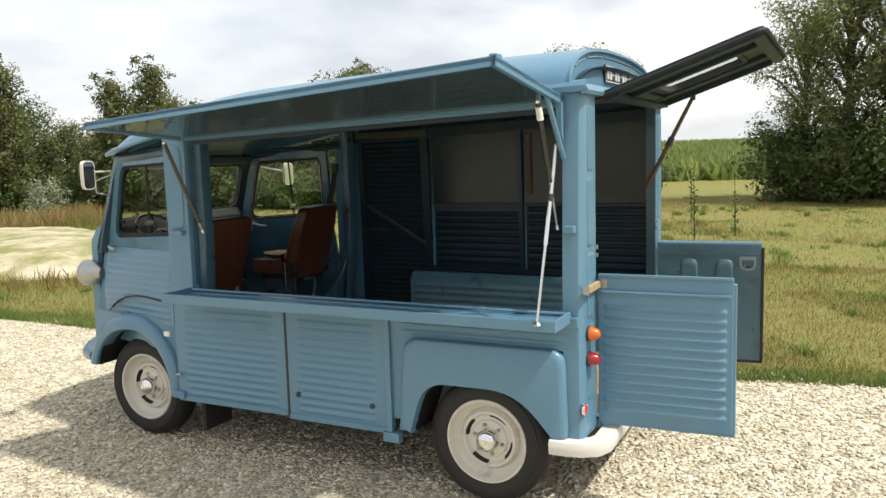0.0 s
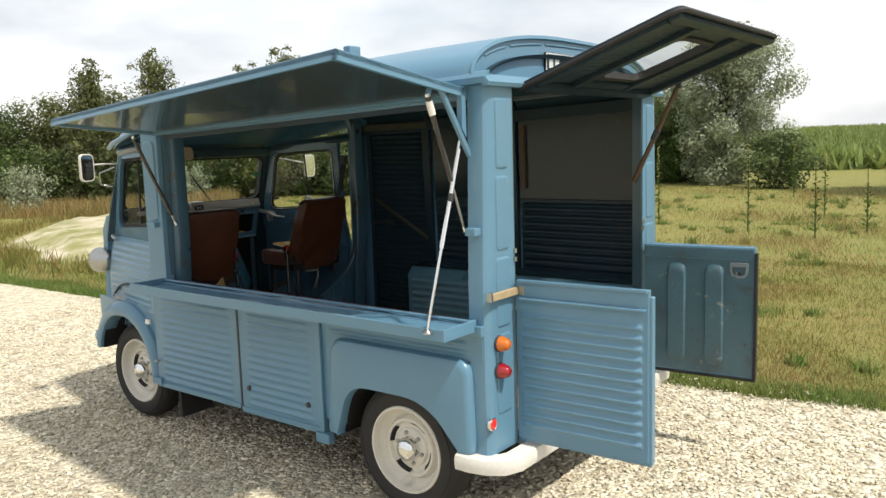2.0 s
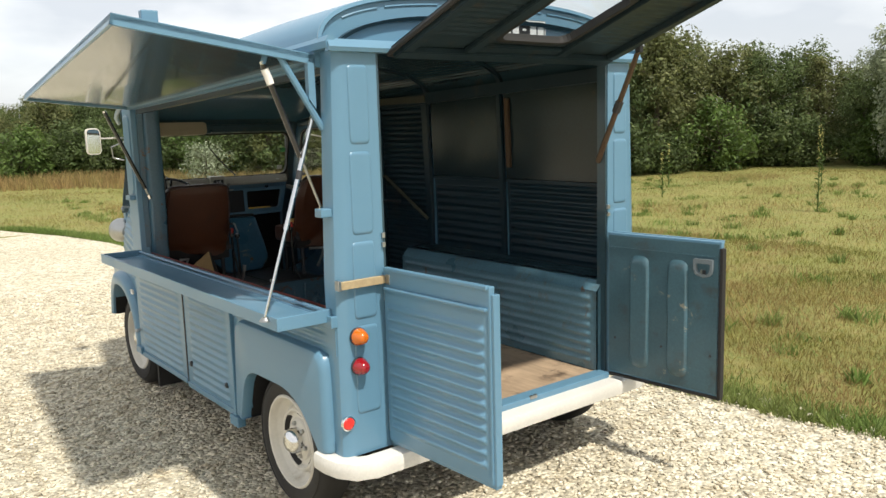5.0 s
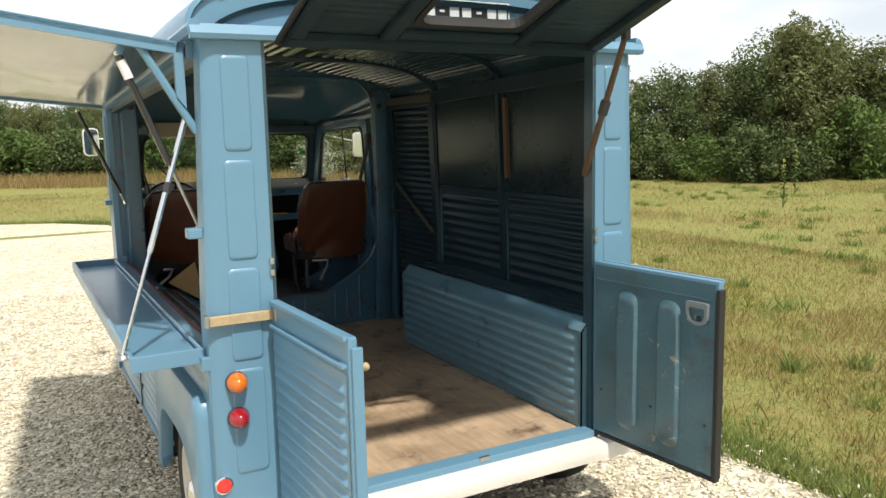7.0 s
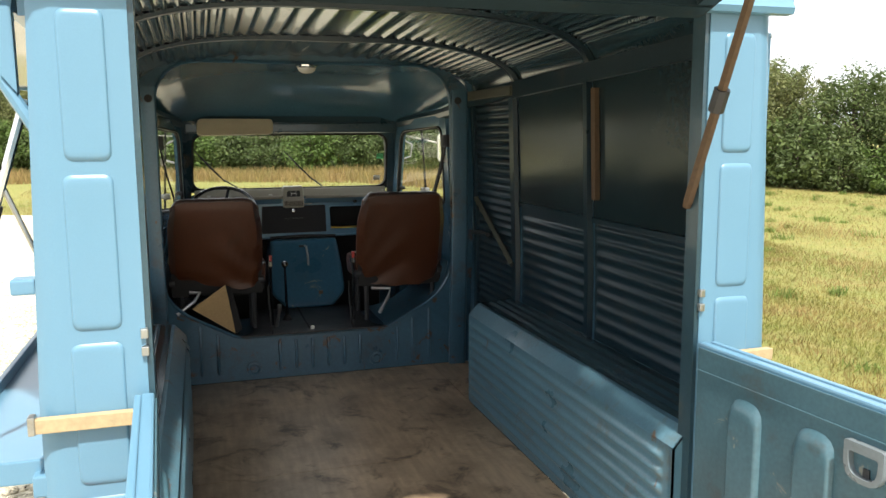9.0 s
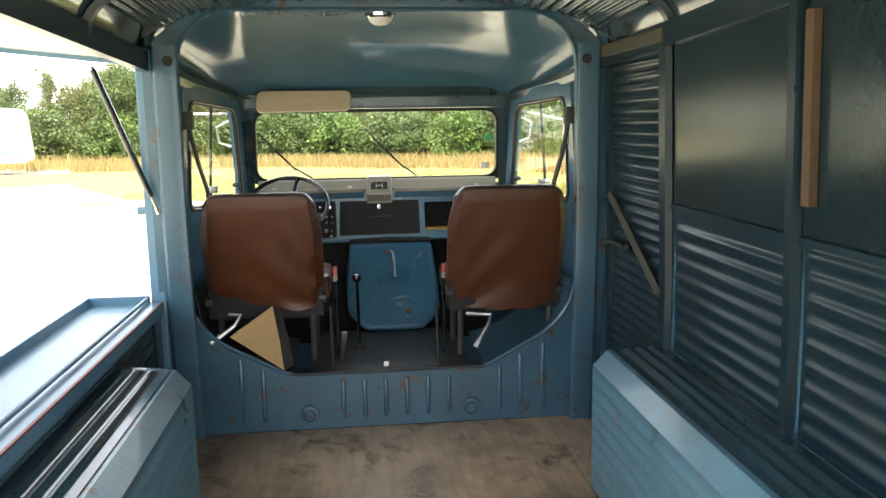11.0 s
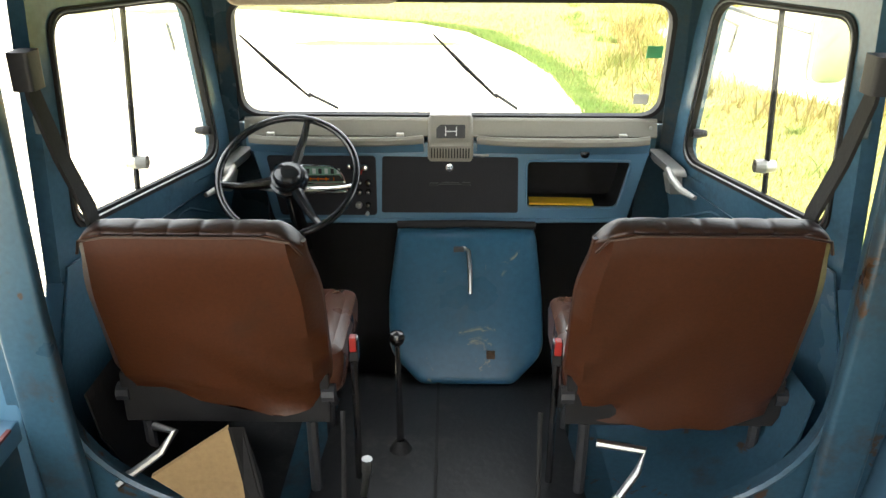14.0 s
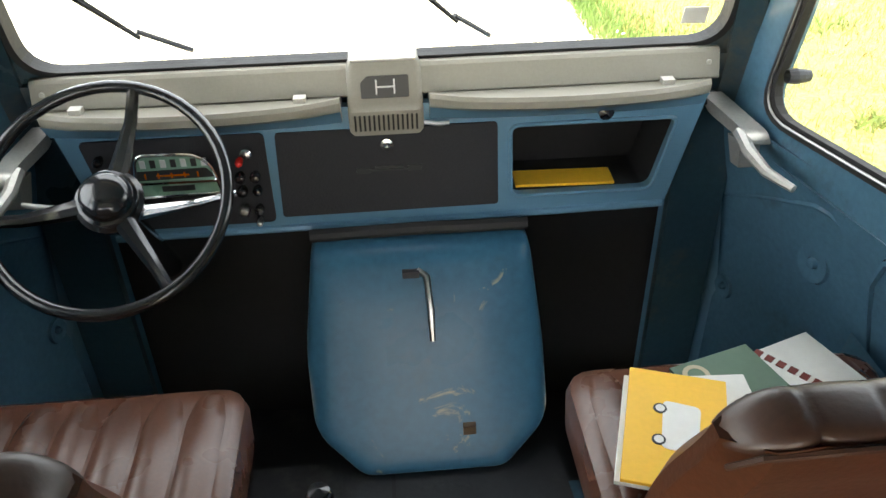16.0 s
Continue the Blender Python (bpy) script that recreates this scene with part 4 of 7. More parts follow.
def make_wheel(x, y, s):
    """A wheel with tyre, slotted rim and bright hub cap; s: the side it faces."""
    m = Matrix.Translation((x, y, 0.335)) @ Matrix.Diagonal((s, 1, 1, 1))
    wheel = part("wheel", lathe(bmesh.new(), [(0.10, -0.06), (0.10, 0.01), (0.215, 0.0), (0.215, -0.06)], 32, m), M_DARK, van)
    prof = [(0.215, -0.10), (0.27, -0.10), (0.315, -0.08), (0.333, -0.055), (0.335, 0.0), (0.333, 0.04), (0.315, 0.065), (0.29, 0.078), (0.25, 0.080), (0.222, 0.068), (0.21, 0.055)]
    tyre = part("tyre", lathe(bmesh.new(), prof, 48, m), M_RUBBER, wheel, smooth=True)
    part("sidewall_ring", lathe(bmesh.new(), [(0.285, 0.078), (0.288, 0.082), (0.292, 0.0815), (0.295, 0.076)], 48, m), M_RUBBER, tyre, smooth=True)
    rim = [(0.225, 0.050), (0.226, 0.070), (0.221, 0.077), (0.214, 0.077), (0.210, 0.070), (0.206, 0.040), (0.203, 0.034), (0.188, 0.014), (0.178, 0.006), (0.166, 0.004), (0.160, 0.010), (0.155, 0.028), (0.149, 0.036), (0.140, 0.037), (0.133, 0.030), (0.128, 0.016), (0.118, 0.013), (0.104, 0.016), (0.098, 0.026), (0.092, 0.030), (0.06, 0.031), (0.01, 0.031)]
    part("rim", lathe(bmesh.new(), rim, 48, m), M_CREAM, wheel, "cream painted pressed steel rim", smooth=True)
    part("hub_cap", lathe(bmesh.new(), [(0.062, 0.029), (0.061, 0.052), (0.055, 0.074), (0.042, 0.089), (0.024, 0.097), (0.008, 0.099), (0.002, 0.099)], 28, m), M_CHROME, wheel, "domed chrome hub cap", smooth=True)
    for k in range(6):
        a = math.pi * (2 * k + 0.5) / 6
        at = m @ Matrix.Rotation(a, 4, "X") @ Matrix.Translation((-0.022, 0.080, 0))
        part("wheel_nut", lathe(bmesh.new(), [(0.011, 0.045), (0.011, 0.064), (0.006, 0.070), (0.001, 0.071)], 6, at), M_STEEL, wheel)
    for k in range(4):
        a0 = math.pi * (k / 2 + 0.14)
        loops = [[m @ Vector((xx, r * math.cos(a0 + 0.075 * j), r * math.sin(a0 + 0.075 * j))) for r, xx in ((0.1185, 0.0155), (0.1335, 0.034), (0.1335, 0.004), (0.1185, 0.004))] for j in range(-5, 6)]
        part("rim_slot", loft(bmesh.new(), loops), M_UNDER_SHADE, wheel)


make_wheel(-0.865, 0.533, -1)
make_wheel(-0.775, 3.068, -1)
make_wheel(0.865, 0.533, 1)
make_wheel(0.775, 3.068, 1)

# Bumper across the rear, with turned ends.
pts = [(-1.0, 0.16), (-1.0, 0.08), (-0.985, 0.0), (-0.94, -0.07), (-0.86, -0.10), (0.86, -0.10), (0.94, -0.07), (0.985, 0.0), (1.0, 0.08), (1.0, 0.16)]
loops = []
for i, (x, y) in enumerate(pts):
    a, b = Vector(pts[max(i - 1, 0)]), Vector(pts[min(i + 1, len(pts) - 1)])
    n = Vector(((b - a).y, -(b - a).x)).normalized()
    q = Vector((x, y))
    loops.append([(*(q + n * o), z) for o, z in ((0.0, 0.345), (0.014, 0.35), (0.018, 0.375), (0.018, 0.40), (0.012, 0.418), (0.0, 0.422), (-0.07, 0.422), (-0.07, 0.345))])
part("rear_bumper", loft(bmesh.new(), loops), M_WHITE, van, "cream white painted rear bumper", smooth=True)
part("rear_sill", boxes((-0.70, 0.70, -0.03, 0.05, 0.405, 0.452), bevel=0.006), M_BLUE, van)
part("latch_plate", boxes((0.10, 0.15, -0.034, -0.02, 0.438, 0.457), bevel=0.004), M_STEEL, van)

# Lamps on the left rear pillar and one reflector.
for z, mat, lab in ((0.940, M_AMBER, "amber cone lamp"), (0.812, M_RED, "red cone lamp")):
    m = Matrix.Translation((-0.867, 0, z)) @ Matrix.Rotation(radians(-90), 4, "Z")
    lamp = part("rear_lamp", lathe(bmesh.new(), [(0.036, -0.002), (0.039, 0.004), (0.038, 0.012), (0.032, 0.014)], 28, m), M_DARK, van, lab)
    part("lens", lathe(bmesh.new(), [(0.036, 0.012), (0.036, 0.022), (0.033, 0.028), (0.026, 0.050), (0.018, 0.060), (0.008, 0.064), (0.001, 0.064)], 28, m), mat, lamp, smooth=True)
m = Matrix.Translation((-0.930, 0.004, 0.573)) @ Matrix.Rotation(radians(-90), 4, "Z")
refl = part("reflector", lathe(bmesh.new(), [(0.032, -0.002), (0.032, 0.008), (0.027, 0.011), (0.025, 0.008)], 26, m), M_CHROME, van, "small round red reflector")
part("lens", lathe(bmesh.new(), [(0.026, 0.007), (0.022, 0.012), (0.001, 0.014)], 26, m), M_REDR, refl, smooth=True)
# Wooden strip held across the pillar, on to the open door.
part("wooden_prop", boxes((-0.955, -0.715, -0.03, -0.008, 1.150, 1.182), bevel=0.002), M_WOOD, van, "pale raw wooden strip across the pillar")
part("prop_end", boxes((-0.735, -0.700, -0.06, -0.032, 1.145, 1.19), bevel=0.003), M_STEEL, van)
part("prop_end", boxes((-0.965, -0.95, -0.034, -0.004, 1.148, 1.19), bevel=0.003), M_STEEL, van)
part("wooden_prop", boxes((0.83, 0.945, -0.03, -0.008, 1.150, 1.182), bevel=0.002), M_WOOD, van)


# Lower rear doors, both open. Built flat as closed, hinged about z.
def rear_door(s, hinge, degrees):
    m = Matrix.Translation(hinge) @ Matrix.Rotation(radians(degrees), 4, "Z")
    w, z0, z1 = 0.645, 0.0, 0.765
    frame_bm = bmesh.new()
    box(frame_bm, -s * 0.0, -s * w, -0.012, 0.016, z0, z1, 0.006)
    door = part("rear_door", frame_bm, M_BLUE, van, "open lower rear door")
    ribs = ribbed(bmesh.new(), min(0, -s * w) + 0.014, max(0, -s * w) - 0.014, z0 + 0.02, 0.655, lambda u, v, h: Vector((u, -0.0135 - h, v)), pitch=0.0475, amp=0.011, margin=0.024)
    inner = bmesh.new()
    box(inner, -s * 0.01, -s * (w - 0.01), 0.0165, 0.021, 0.012, z1 - 0.012, 0.002)
    pieces = [part("ribbed_skin", ribs, M_BLUE, door, smooth=True), part("inner_skin", inner, M_DOORIN, door)]
    lip = bmesh.new()
    box(lip, -s * 0.02, -s * (w - 0.01), -0.030, -0.011, 0.672, 0.684, 0.004)
    box(lip, -s * 0.02, -s * (w - 0.005), -0.026, -0.011, z1 - 0.012, z1 + 0.004, 0.004)
    pieces.append(part("top_moulding", lip, M_BLUE, door))
    seal = bmesh.new()
    box(seal, -s * (w - 0.004), -s * (w + 0.014), -0.006, 0.028, -0.002, z1 - 0.03, 0.004)
    box(seal, -s * 0.01, -s * (w + 0.01), -0.004, 0.024, -0.014, 0.002, 0.003)
    pieces.append(part("rubber_seal" if s > 0 else "edge_return", seal, M_RUBBER if s > 0 else M_BLUE, door))
    for k in (0.20, 0.42):
        u0 = -s * k
        prs = emboss(bmesh.new(), [(u0 - 0.055, 0.06), (u0 + 0.055, 0.06), (u0 + 0.055, 0.66), (u0 - 0.055, 0.66)], 0.05, lambda u, v, h: Vector((u, 0.0212 + h, v)), 0.016, 0.035)
        pieces.append(part("pressed_channel", prs, M_DOORIN, door, smooth=True))
    fold = bmesh.new()
    box(fold, -s * 0.012, -s * (w - 0.012), 0.021, 0.0245, 0.688, 0.693, 0.001)
    pieces.append(part("pressed_fold", fold, M_DOORIN, door))
    hb = bmesh.new()
    ho = [Vector((-s * 0.56, 0.0215, 0.635)) + Vector((a, 0, b)) for a, b in rpoly([(-0.05, 0.042), (0.05, 0.042), (0.048, -0.045), (-0.048, -0.045)], [0.008, 0.008, 0.040, 0.040], 5)]
    hi = [Vector((-s * 0.56, 0.0215, 0.635)) + Vector((a, 0, b)) for a, b in rpoly([(-0.037, 0.020), (0.037, 0.020), (0.035, -0.033), (-0.035, -0.033)], [0.006, 0.006, 0.029, 0.029], 5)]
    ring(hb, ho, hi, (0, 0.016, 0))
    handle = part("door_lock", hb, M_PALE, door, "dull steel pull lock")
    pieces.append(handle)
    kb = bmesh.new()
    box(kb, -s * 0.552, -s * 0.568, 0.0215, 0.026, 0.60, 0.622, 0.001)
    key = part("keyhole", kb, M_DARK, door)
    pieces.append(key)
    for u in (0.05, 0.33, 0.60):
        pieces.append(part("bolt_hole", lathe(bmesh.new(), [(0.006, 0), (0.006, 0.003), (0.001, 0.003)], 10, Matrix.Translation((-s * u, 0.0212, 0.20)) @ Matrix.Rotation(radians(90), 4, "Z")), M_DARK, door))
    if s < 0:
        pieces.append(part("wooden_knob", tube(bmesh.new(), [(0.575, 0.02, 0.655), (0.575, 0.045, 0.655), (0.575, 0.075, 0.650), (0.575, 0.082, 0.650)], [0.007, 0.008, 0.014, 0.009], 10), M_WOOD, door, "turned wooden knob", smooth=True))
        pieces.append(part("latch_loop", tube(bmesh.new(), [(0.60, 0.02, 0.60), (0.60, 0.045, 0.60), (0.60, 0.045, 0.54), (0.60, 0.02, 0.54)], 0.005, 8), M_STEEL, door))
    door.matrix_basis = m
    part("hinge_pin", tube(bmesh.new(), [(0, 0.0, 0.04), (0, 0.0, 0.14)], 0.010, 8), M_STEEL, door)
    part("hinge_pin", tube(bmesh.new(), [(0, 0.0, 0.62), (0, 0.0, 0.72)], 0.010, 8), M_STEEL, door)
    return door


rear_door(-1, (-0.722, -0.014, 0.452), -87.5)
rear_door(1, (0.722, -0.014, 0.452), 95.0)

# Top-hinged tailgate with its window, held up by a rod.
gd = Vector((0, -0.74, 0.255)).normalized()
gn = Vector((0, 0.255, 0.74)).normalized()
GP = lambda u, v, h=0.0: Vector((u + 0.005, -0.014, 2.09)) + gd * v + gn * h  # noqa: E731
outer = rpoly([(-0.665, 0.0), (0.665, 0.0), (0.665, 0.80), (-0.665, 0.80)], [0.01, 0.01, 0.06, 0.06], 5)
hole = rpoly([(-0.24, 0.180), (0.205, 0.180), (0.205, 0.630), (-0.24, 0.630)], 0.07, 5)
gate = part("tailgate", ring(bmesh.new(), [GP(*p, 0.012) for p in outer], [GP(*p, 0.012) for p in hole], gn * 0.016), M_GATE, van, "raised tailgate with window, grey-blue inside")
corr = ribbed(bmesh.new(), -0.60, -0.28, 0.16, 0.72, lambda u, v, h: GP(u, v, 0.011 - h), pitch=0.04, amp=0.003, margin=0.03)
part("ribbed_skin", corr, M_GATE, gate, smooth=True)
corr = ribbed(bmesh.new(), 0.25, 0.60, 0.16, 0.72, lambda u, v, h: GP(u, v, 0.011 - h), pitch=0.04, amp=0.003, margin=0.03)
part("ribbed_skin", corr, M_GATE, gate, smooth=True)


def gate_bar(u0, v0, u1, v1, h0=-0.018, h1=0.011):
    pts = [GP(u0, v0, h0), GP(u1, v0, h0), GP(u1, v1, h0), GP(u0, v1, h0)]
    bm = prism(bmesh.new(), pts, gn * (h1 - h0))
    bmesh.ops.bevel(bm, geom=bm.edges[:], offset=0.004, segments=2, affect="EDGES")
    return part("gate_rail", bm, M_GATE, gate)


gate_bar(-0.655, 0.012, 0.655, 0.075)
gate_bar(-0.655, 0.735, 0.655, 0.79)
gate_bar(-0.655, 0.08, -0.60, 0.73)
gate_bar(0.60, 0.08, 0.655, 0.73)
gate_bar(-0.325, 0.08, -0.265, 0.73, -0.012)
gate_bar(0.235, 0.08, 0.295, 0.73, -0.012)
gate_bar(-0.26, 0.08, 0.23, 0.135, -0.006)
inner_hole = rpoly([(-0.225, 0.195), (0.19, 0.195), (0.19, 0.612), (-0.225, 0.612)], 0.06, 5)
part("window_seal", ring(bmesh.new(), [GP(*p, 0.000) for p in rpoly([(-0.25, 0.170), (0.215, 0.170), (0.215, 0.640), (-0.25, 0.640)], 0.075, 5)], [GP(*p, 0.000) for p in inner_hole], gn * 0.034), M_RUBBER, gate)
bm = bmesh.new()
bm.faces.new([bm.verts.new(GP(*p, 0.018)) for p in inner_hole])
pane = part("pane", bm, M_GLASS, gate)
pane.visible_shadow = False
edge = bmesh.new()
path = [GP(*p, 0.006) for p in rpoly([(-0.67, 0.0), (0.67, 0.0), (0.67, 0.806), (-0.67, 0.806)], [0.01, 0.01, 0.06, 0.06], 4)]
part("rubber_seal", tube(edge, path, 0.011, 6, closed=True), M_RUBBER, gate)
part("gate_hinge", boxes((-0.50, -0.38, -0.03, 0.0, 2.085, 2.115), bevel=0.005), M_BLUE, gate)
part("gate_hinge", boxes((0.38, 0.50, -0.03, 0.0, 2.085, 2.115), bevel=0.005), M_BLUE, gate)
A, B = Vector((0.668, -0.235, 2.135)), Vector((0.70, 0.052, 1.585))
d = (B - A).normalized()
stay = part("gate_stay", tube(bmesh.new(), [A, A + d * 0.02, B - d * 0.02, B], [0.010, 0.013, 0.015, 0.012], 6), M_WOODD, van, "dark wooden stay holding the tailgate")
part("stay_knot", tube(bmesh.new(), [A + d * 0.27, A + d * 0.33], 0.021, 8), M_DARK, stay)
part("stay_bracket", boxes((0.655, 0.682, -0.255, -0.225, 2.125, 2.165), bevel=0.004), M_DARK, stay)

# Registration plate on the rear of the roof, its characters as plain bars.
plate = part("registration_plate", boxes((-0.315, 0.322, 0.054, 0.064, 2.196, 2.290), bevel=0.004), M_INK, van, "black plate with light bars")
rim_out, rim_in = (rpoly([(-0.312 + e, 2.199 + e), (0.319 - e, 2.199 + e), (0.319 - e, 2.287 - e), (-0.312 + e, 2.287 - e)], 0.008, 3) for e in (0.0, 0.006))
part("plate_border", ring(bmesh.new(), [REAR(*p, -0.0535) for p in rim_out], [REAR(*p, -0.0535) for p in rim_in], (0, -0.001, 0)), M_PLATEW, plate)
for x in (-0.285, -0.225, -0.115, -0.06, 0.045, 0.10, 0.215, 0.265):
    part("bar", boxes((x, x + 0.040, 0.0515, 0.054, 2.214, 2.272)), M_PLATEW, plate)
for x in (-0.165, 0.0, 0.165):
    part("bar", boxes((x, x + 0.022, 0.0515, 0.054, 2.238, 2.247)), M_PLATEW, plate)

# Serving flap, propped up level.
F_HR, F_HF, F_OR, F_OF = Vector((-0.955, 0.09, 2.062)), Vector((-0.945, 2.51, 1.965)), Vector((-1.725, 0.105, 2.178)), Vector((-1.515, 2.665, 2.033))


def FL(u, v, h=0.0):
    """On the flap: u along from the rear, v out from the hinge."""
    a, b = F_HR.lerp(F_HF, u), F_OR.lerp(F_OF, u)
    return a.lerp(b, v) + Vector((0.18, 0, 0.98)) * h


bm = loft(bmesh.new(), [[FL(u, v, h) for u, v in ((0, 0), (1, 0), (1, 1), (0, 1))] for h in (0.012, 0.030)])
flap = part("serving_flap", bm, M_BLUE, van, "pale blue flap propped open, shiny grey underside")
bm = loft(bmesh.new(), [[FL(u, v, h) for u, v in ((0.01, 0.03), (0.99, 0.03), (0.99, 0.97), (0.01, 0.97))] for h in (0.006, 0.0115)])
part("underside_sheet", bm, M_GREY_BLUE, flap)
for a, b in (((0, 0.985), (1, 1.0)), ((0, 0.0), (1, 0.03)), ((0, 0), (0.008, 1)), ((0.992, 0), (1, 1))):
    (u0, v0), (u1, v1) = a, b
    bm = loft(bmesh.new(), [[FL(u, v, h) for u, v in ((u0, v0), (u1, v0), (u1, v1), (u0, v1))] for h in (-0.006, 0.034)])
    part("edge_frame", bm, M_BLUE, flap)
part("flap_peg", boxes((-1.60, -1.54, 0.15, 0.185, 2.185, 2.235), bevel=0.005), M_BLUE, flap)
for y0, y1 in ((0.085, 0.115),):
    bm = loft(bmesh.new(), [[Vector(p) + Vector((0, dy, 0)) for p in ((-0.955, 0, 2.06), (-0.985, 0, 2.065), (-0.985, 0, 1.92), (-0.955, 0, 1.88))] for dy in (0.085, 0.112)])
    part("flap_bracket", bm, M_BLUE, flap)
part("bracket_arm", tube(bmesh.new(), [(-1.11, 0.12, 2.115), (-1.09, 0.12, 2.09), (-0.925, 0.095, 1.80)], 0.014, 8), M_BLUE, flap)


def gas_spring(a, b, split=0.45, white=False):
    a, b = Vector(a), Vector(b)
    d = b - a
    sp = part("gas_spring", tube(bmesh.new(), [a, a + d * split], 0.012, 10), M_BLACK, van, "black gas spring")
    part("piston_rod", tube(bmesh.new(), [a + d * split, b], 0.006, 8), M_STEEL, sp)
    part("spring_end", tube(bmesh.new(), [a - d * 0.02, a + d * 0.02], 0.010, 8), M_CHROME, sp)
    part("spring_end", tube(bmesh.new(), [b - d * 0.02, b + d * 0.02], 0.010, 8), M_CHROME, sp)
    if white:
        part("white_label", tube(bmesh.new(), [a + d * 0.03, a + d * 0.13], 0.0155, 12), M_PAPER, sp)
        part("spring_bracket", tube(bmesh.new(), [a, a + Vector((0.02, 0, 0.06))], 0.012, 8), M_BLUE, sp)
    return sp


gas_spring((-1.152, 0.14, 2.055), (-0.93, 0.13, 1.47), 0.62, True)
gas_spring((-1.10, 2.49, 1.945), (-0.885, 2.44, 1.405), 0.9)
rod = part("shelf_stay", tube(bmesh.new(), [(-1.21, 0.138, 1.056), (-1.10, 0.132, 1.40)], 0.0065, 8), M_CHROME, van, "bright steel stay between shelf and post")
part("upper_tube", tube(bmesh.new(), [(-1.10, 0.132, 1.40), (-0.948, 0.126, 1.869)], 0.010, 8), M_CHROME, rod)
part("stay_collar", tube(bmesh.new(), [(-1.032, 0.128, 1.60), (-1.022, 0.128, 1.635)], 0.0135, 8), M_DARK, rod)
part("stay_foot", lathe(bmesh.new(), [(0.001, 0.016), (0.012, 0.016), (0.022, 0.006), (0.024, 0.0)], 16, Matrix.Translation((-1.21, 0.138, 1.040)) @ Matrix.Rotation(radians(-90), 4, "Y")), M_STEEL, rod)

# Serving shelf: a shallow tray.
shelf = part("serving_shelf", boxes((-1.185, -0.955, 0.07, 2.49, 1.012, 1.028), bevel=0.003), M_BLUE, van, "pale blue tray shelf below the hatch")
part("shelf_rim", boxes((-1.20, -1.183, 0.065, 2.495, 1.006, 1.062), bevel=0.004), M_BLUE, shelf)
part("shelf_rim", boxes((-1.20, -0.953, 0.055, 0.072, 1.006, 1.062), bevel=0.004), M_BLUE, shelf)
part("shelf_rim", boxes((-1.20, -0.953, 2.485, 2.502, 1.006, 1.062), bevel=0.004), M_BLUE, shelf)
part("shelf_hinge", tube(bmesh.new(), [(-0.962, 0.08, 1.05), (-0.962, 2.48, 1.05)], 0.008, 8), M_BLUE, shelf)
part("edge_tape", boxes((-0.902, -0.893, 0.10, 2.45, 1.036, 1.042)), M_TAPE, shelf)


# ---- cab ----
def cabx(y, z):
    return 0.945 - max(0.0, y - 2.66) * 0.16 - 0.078 * smooth01((z - 0.95) / 0.45) - max(0.0, z - 1.4) * 0.05 - max(0.0, y - 3.15) * 0.13


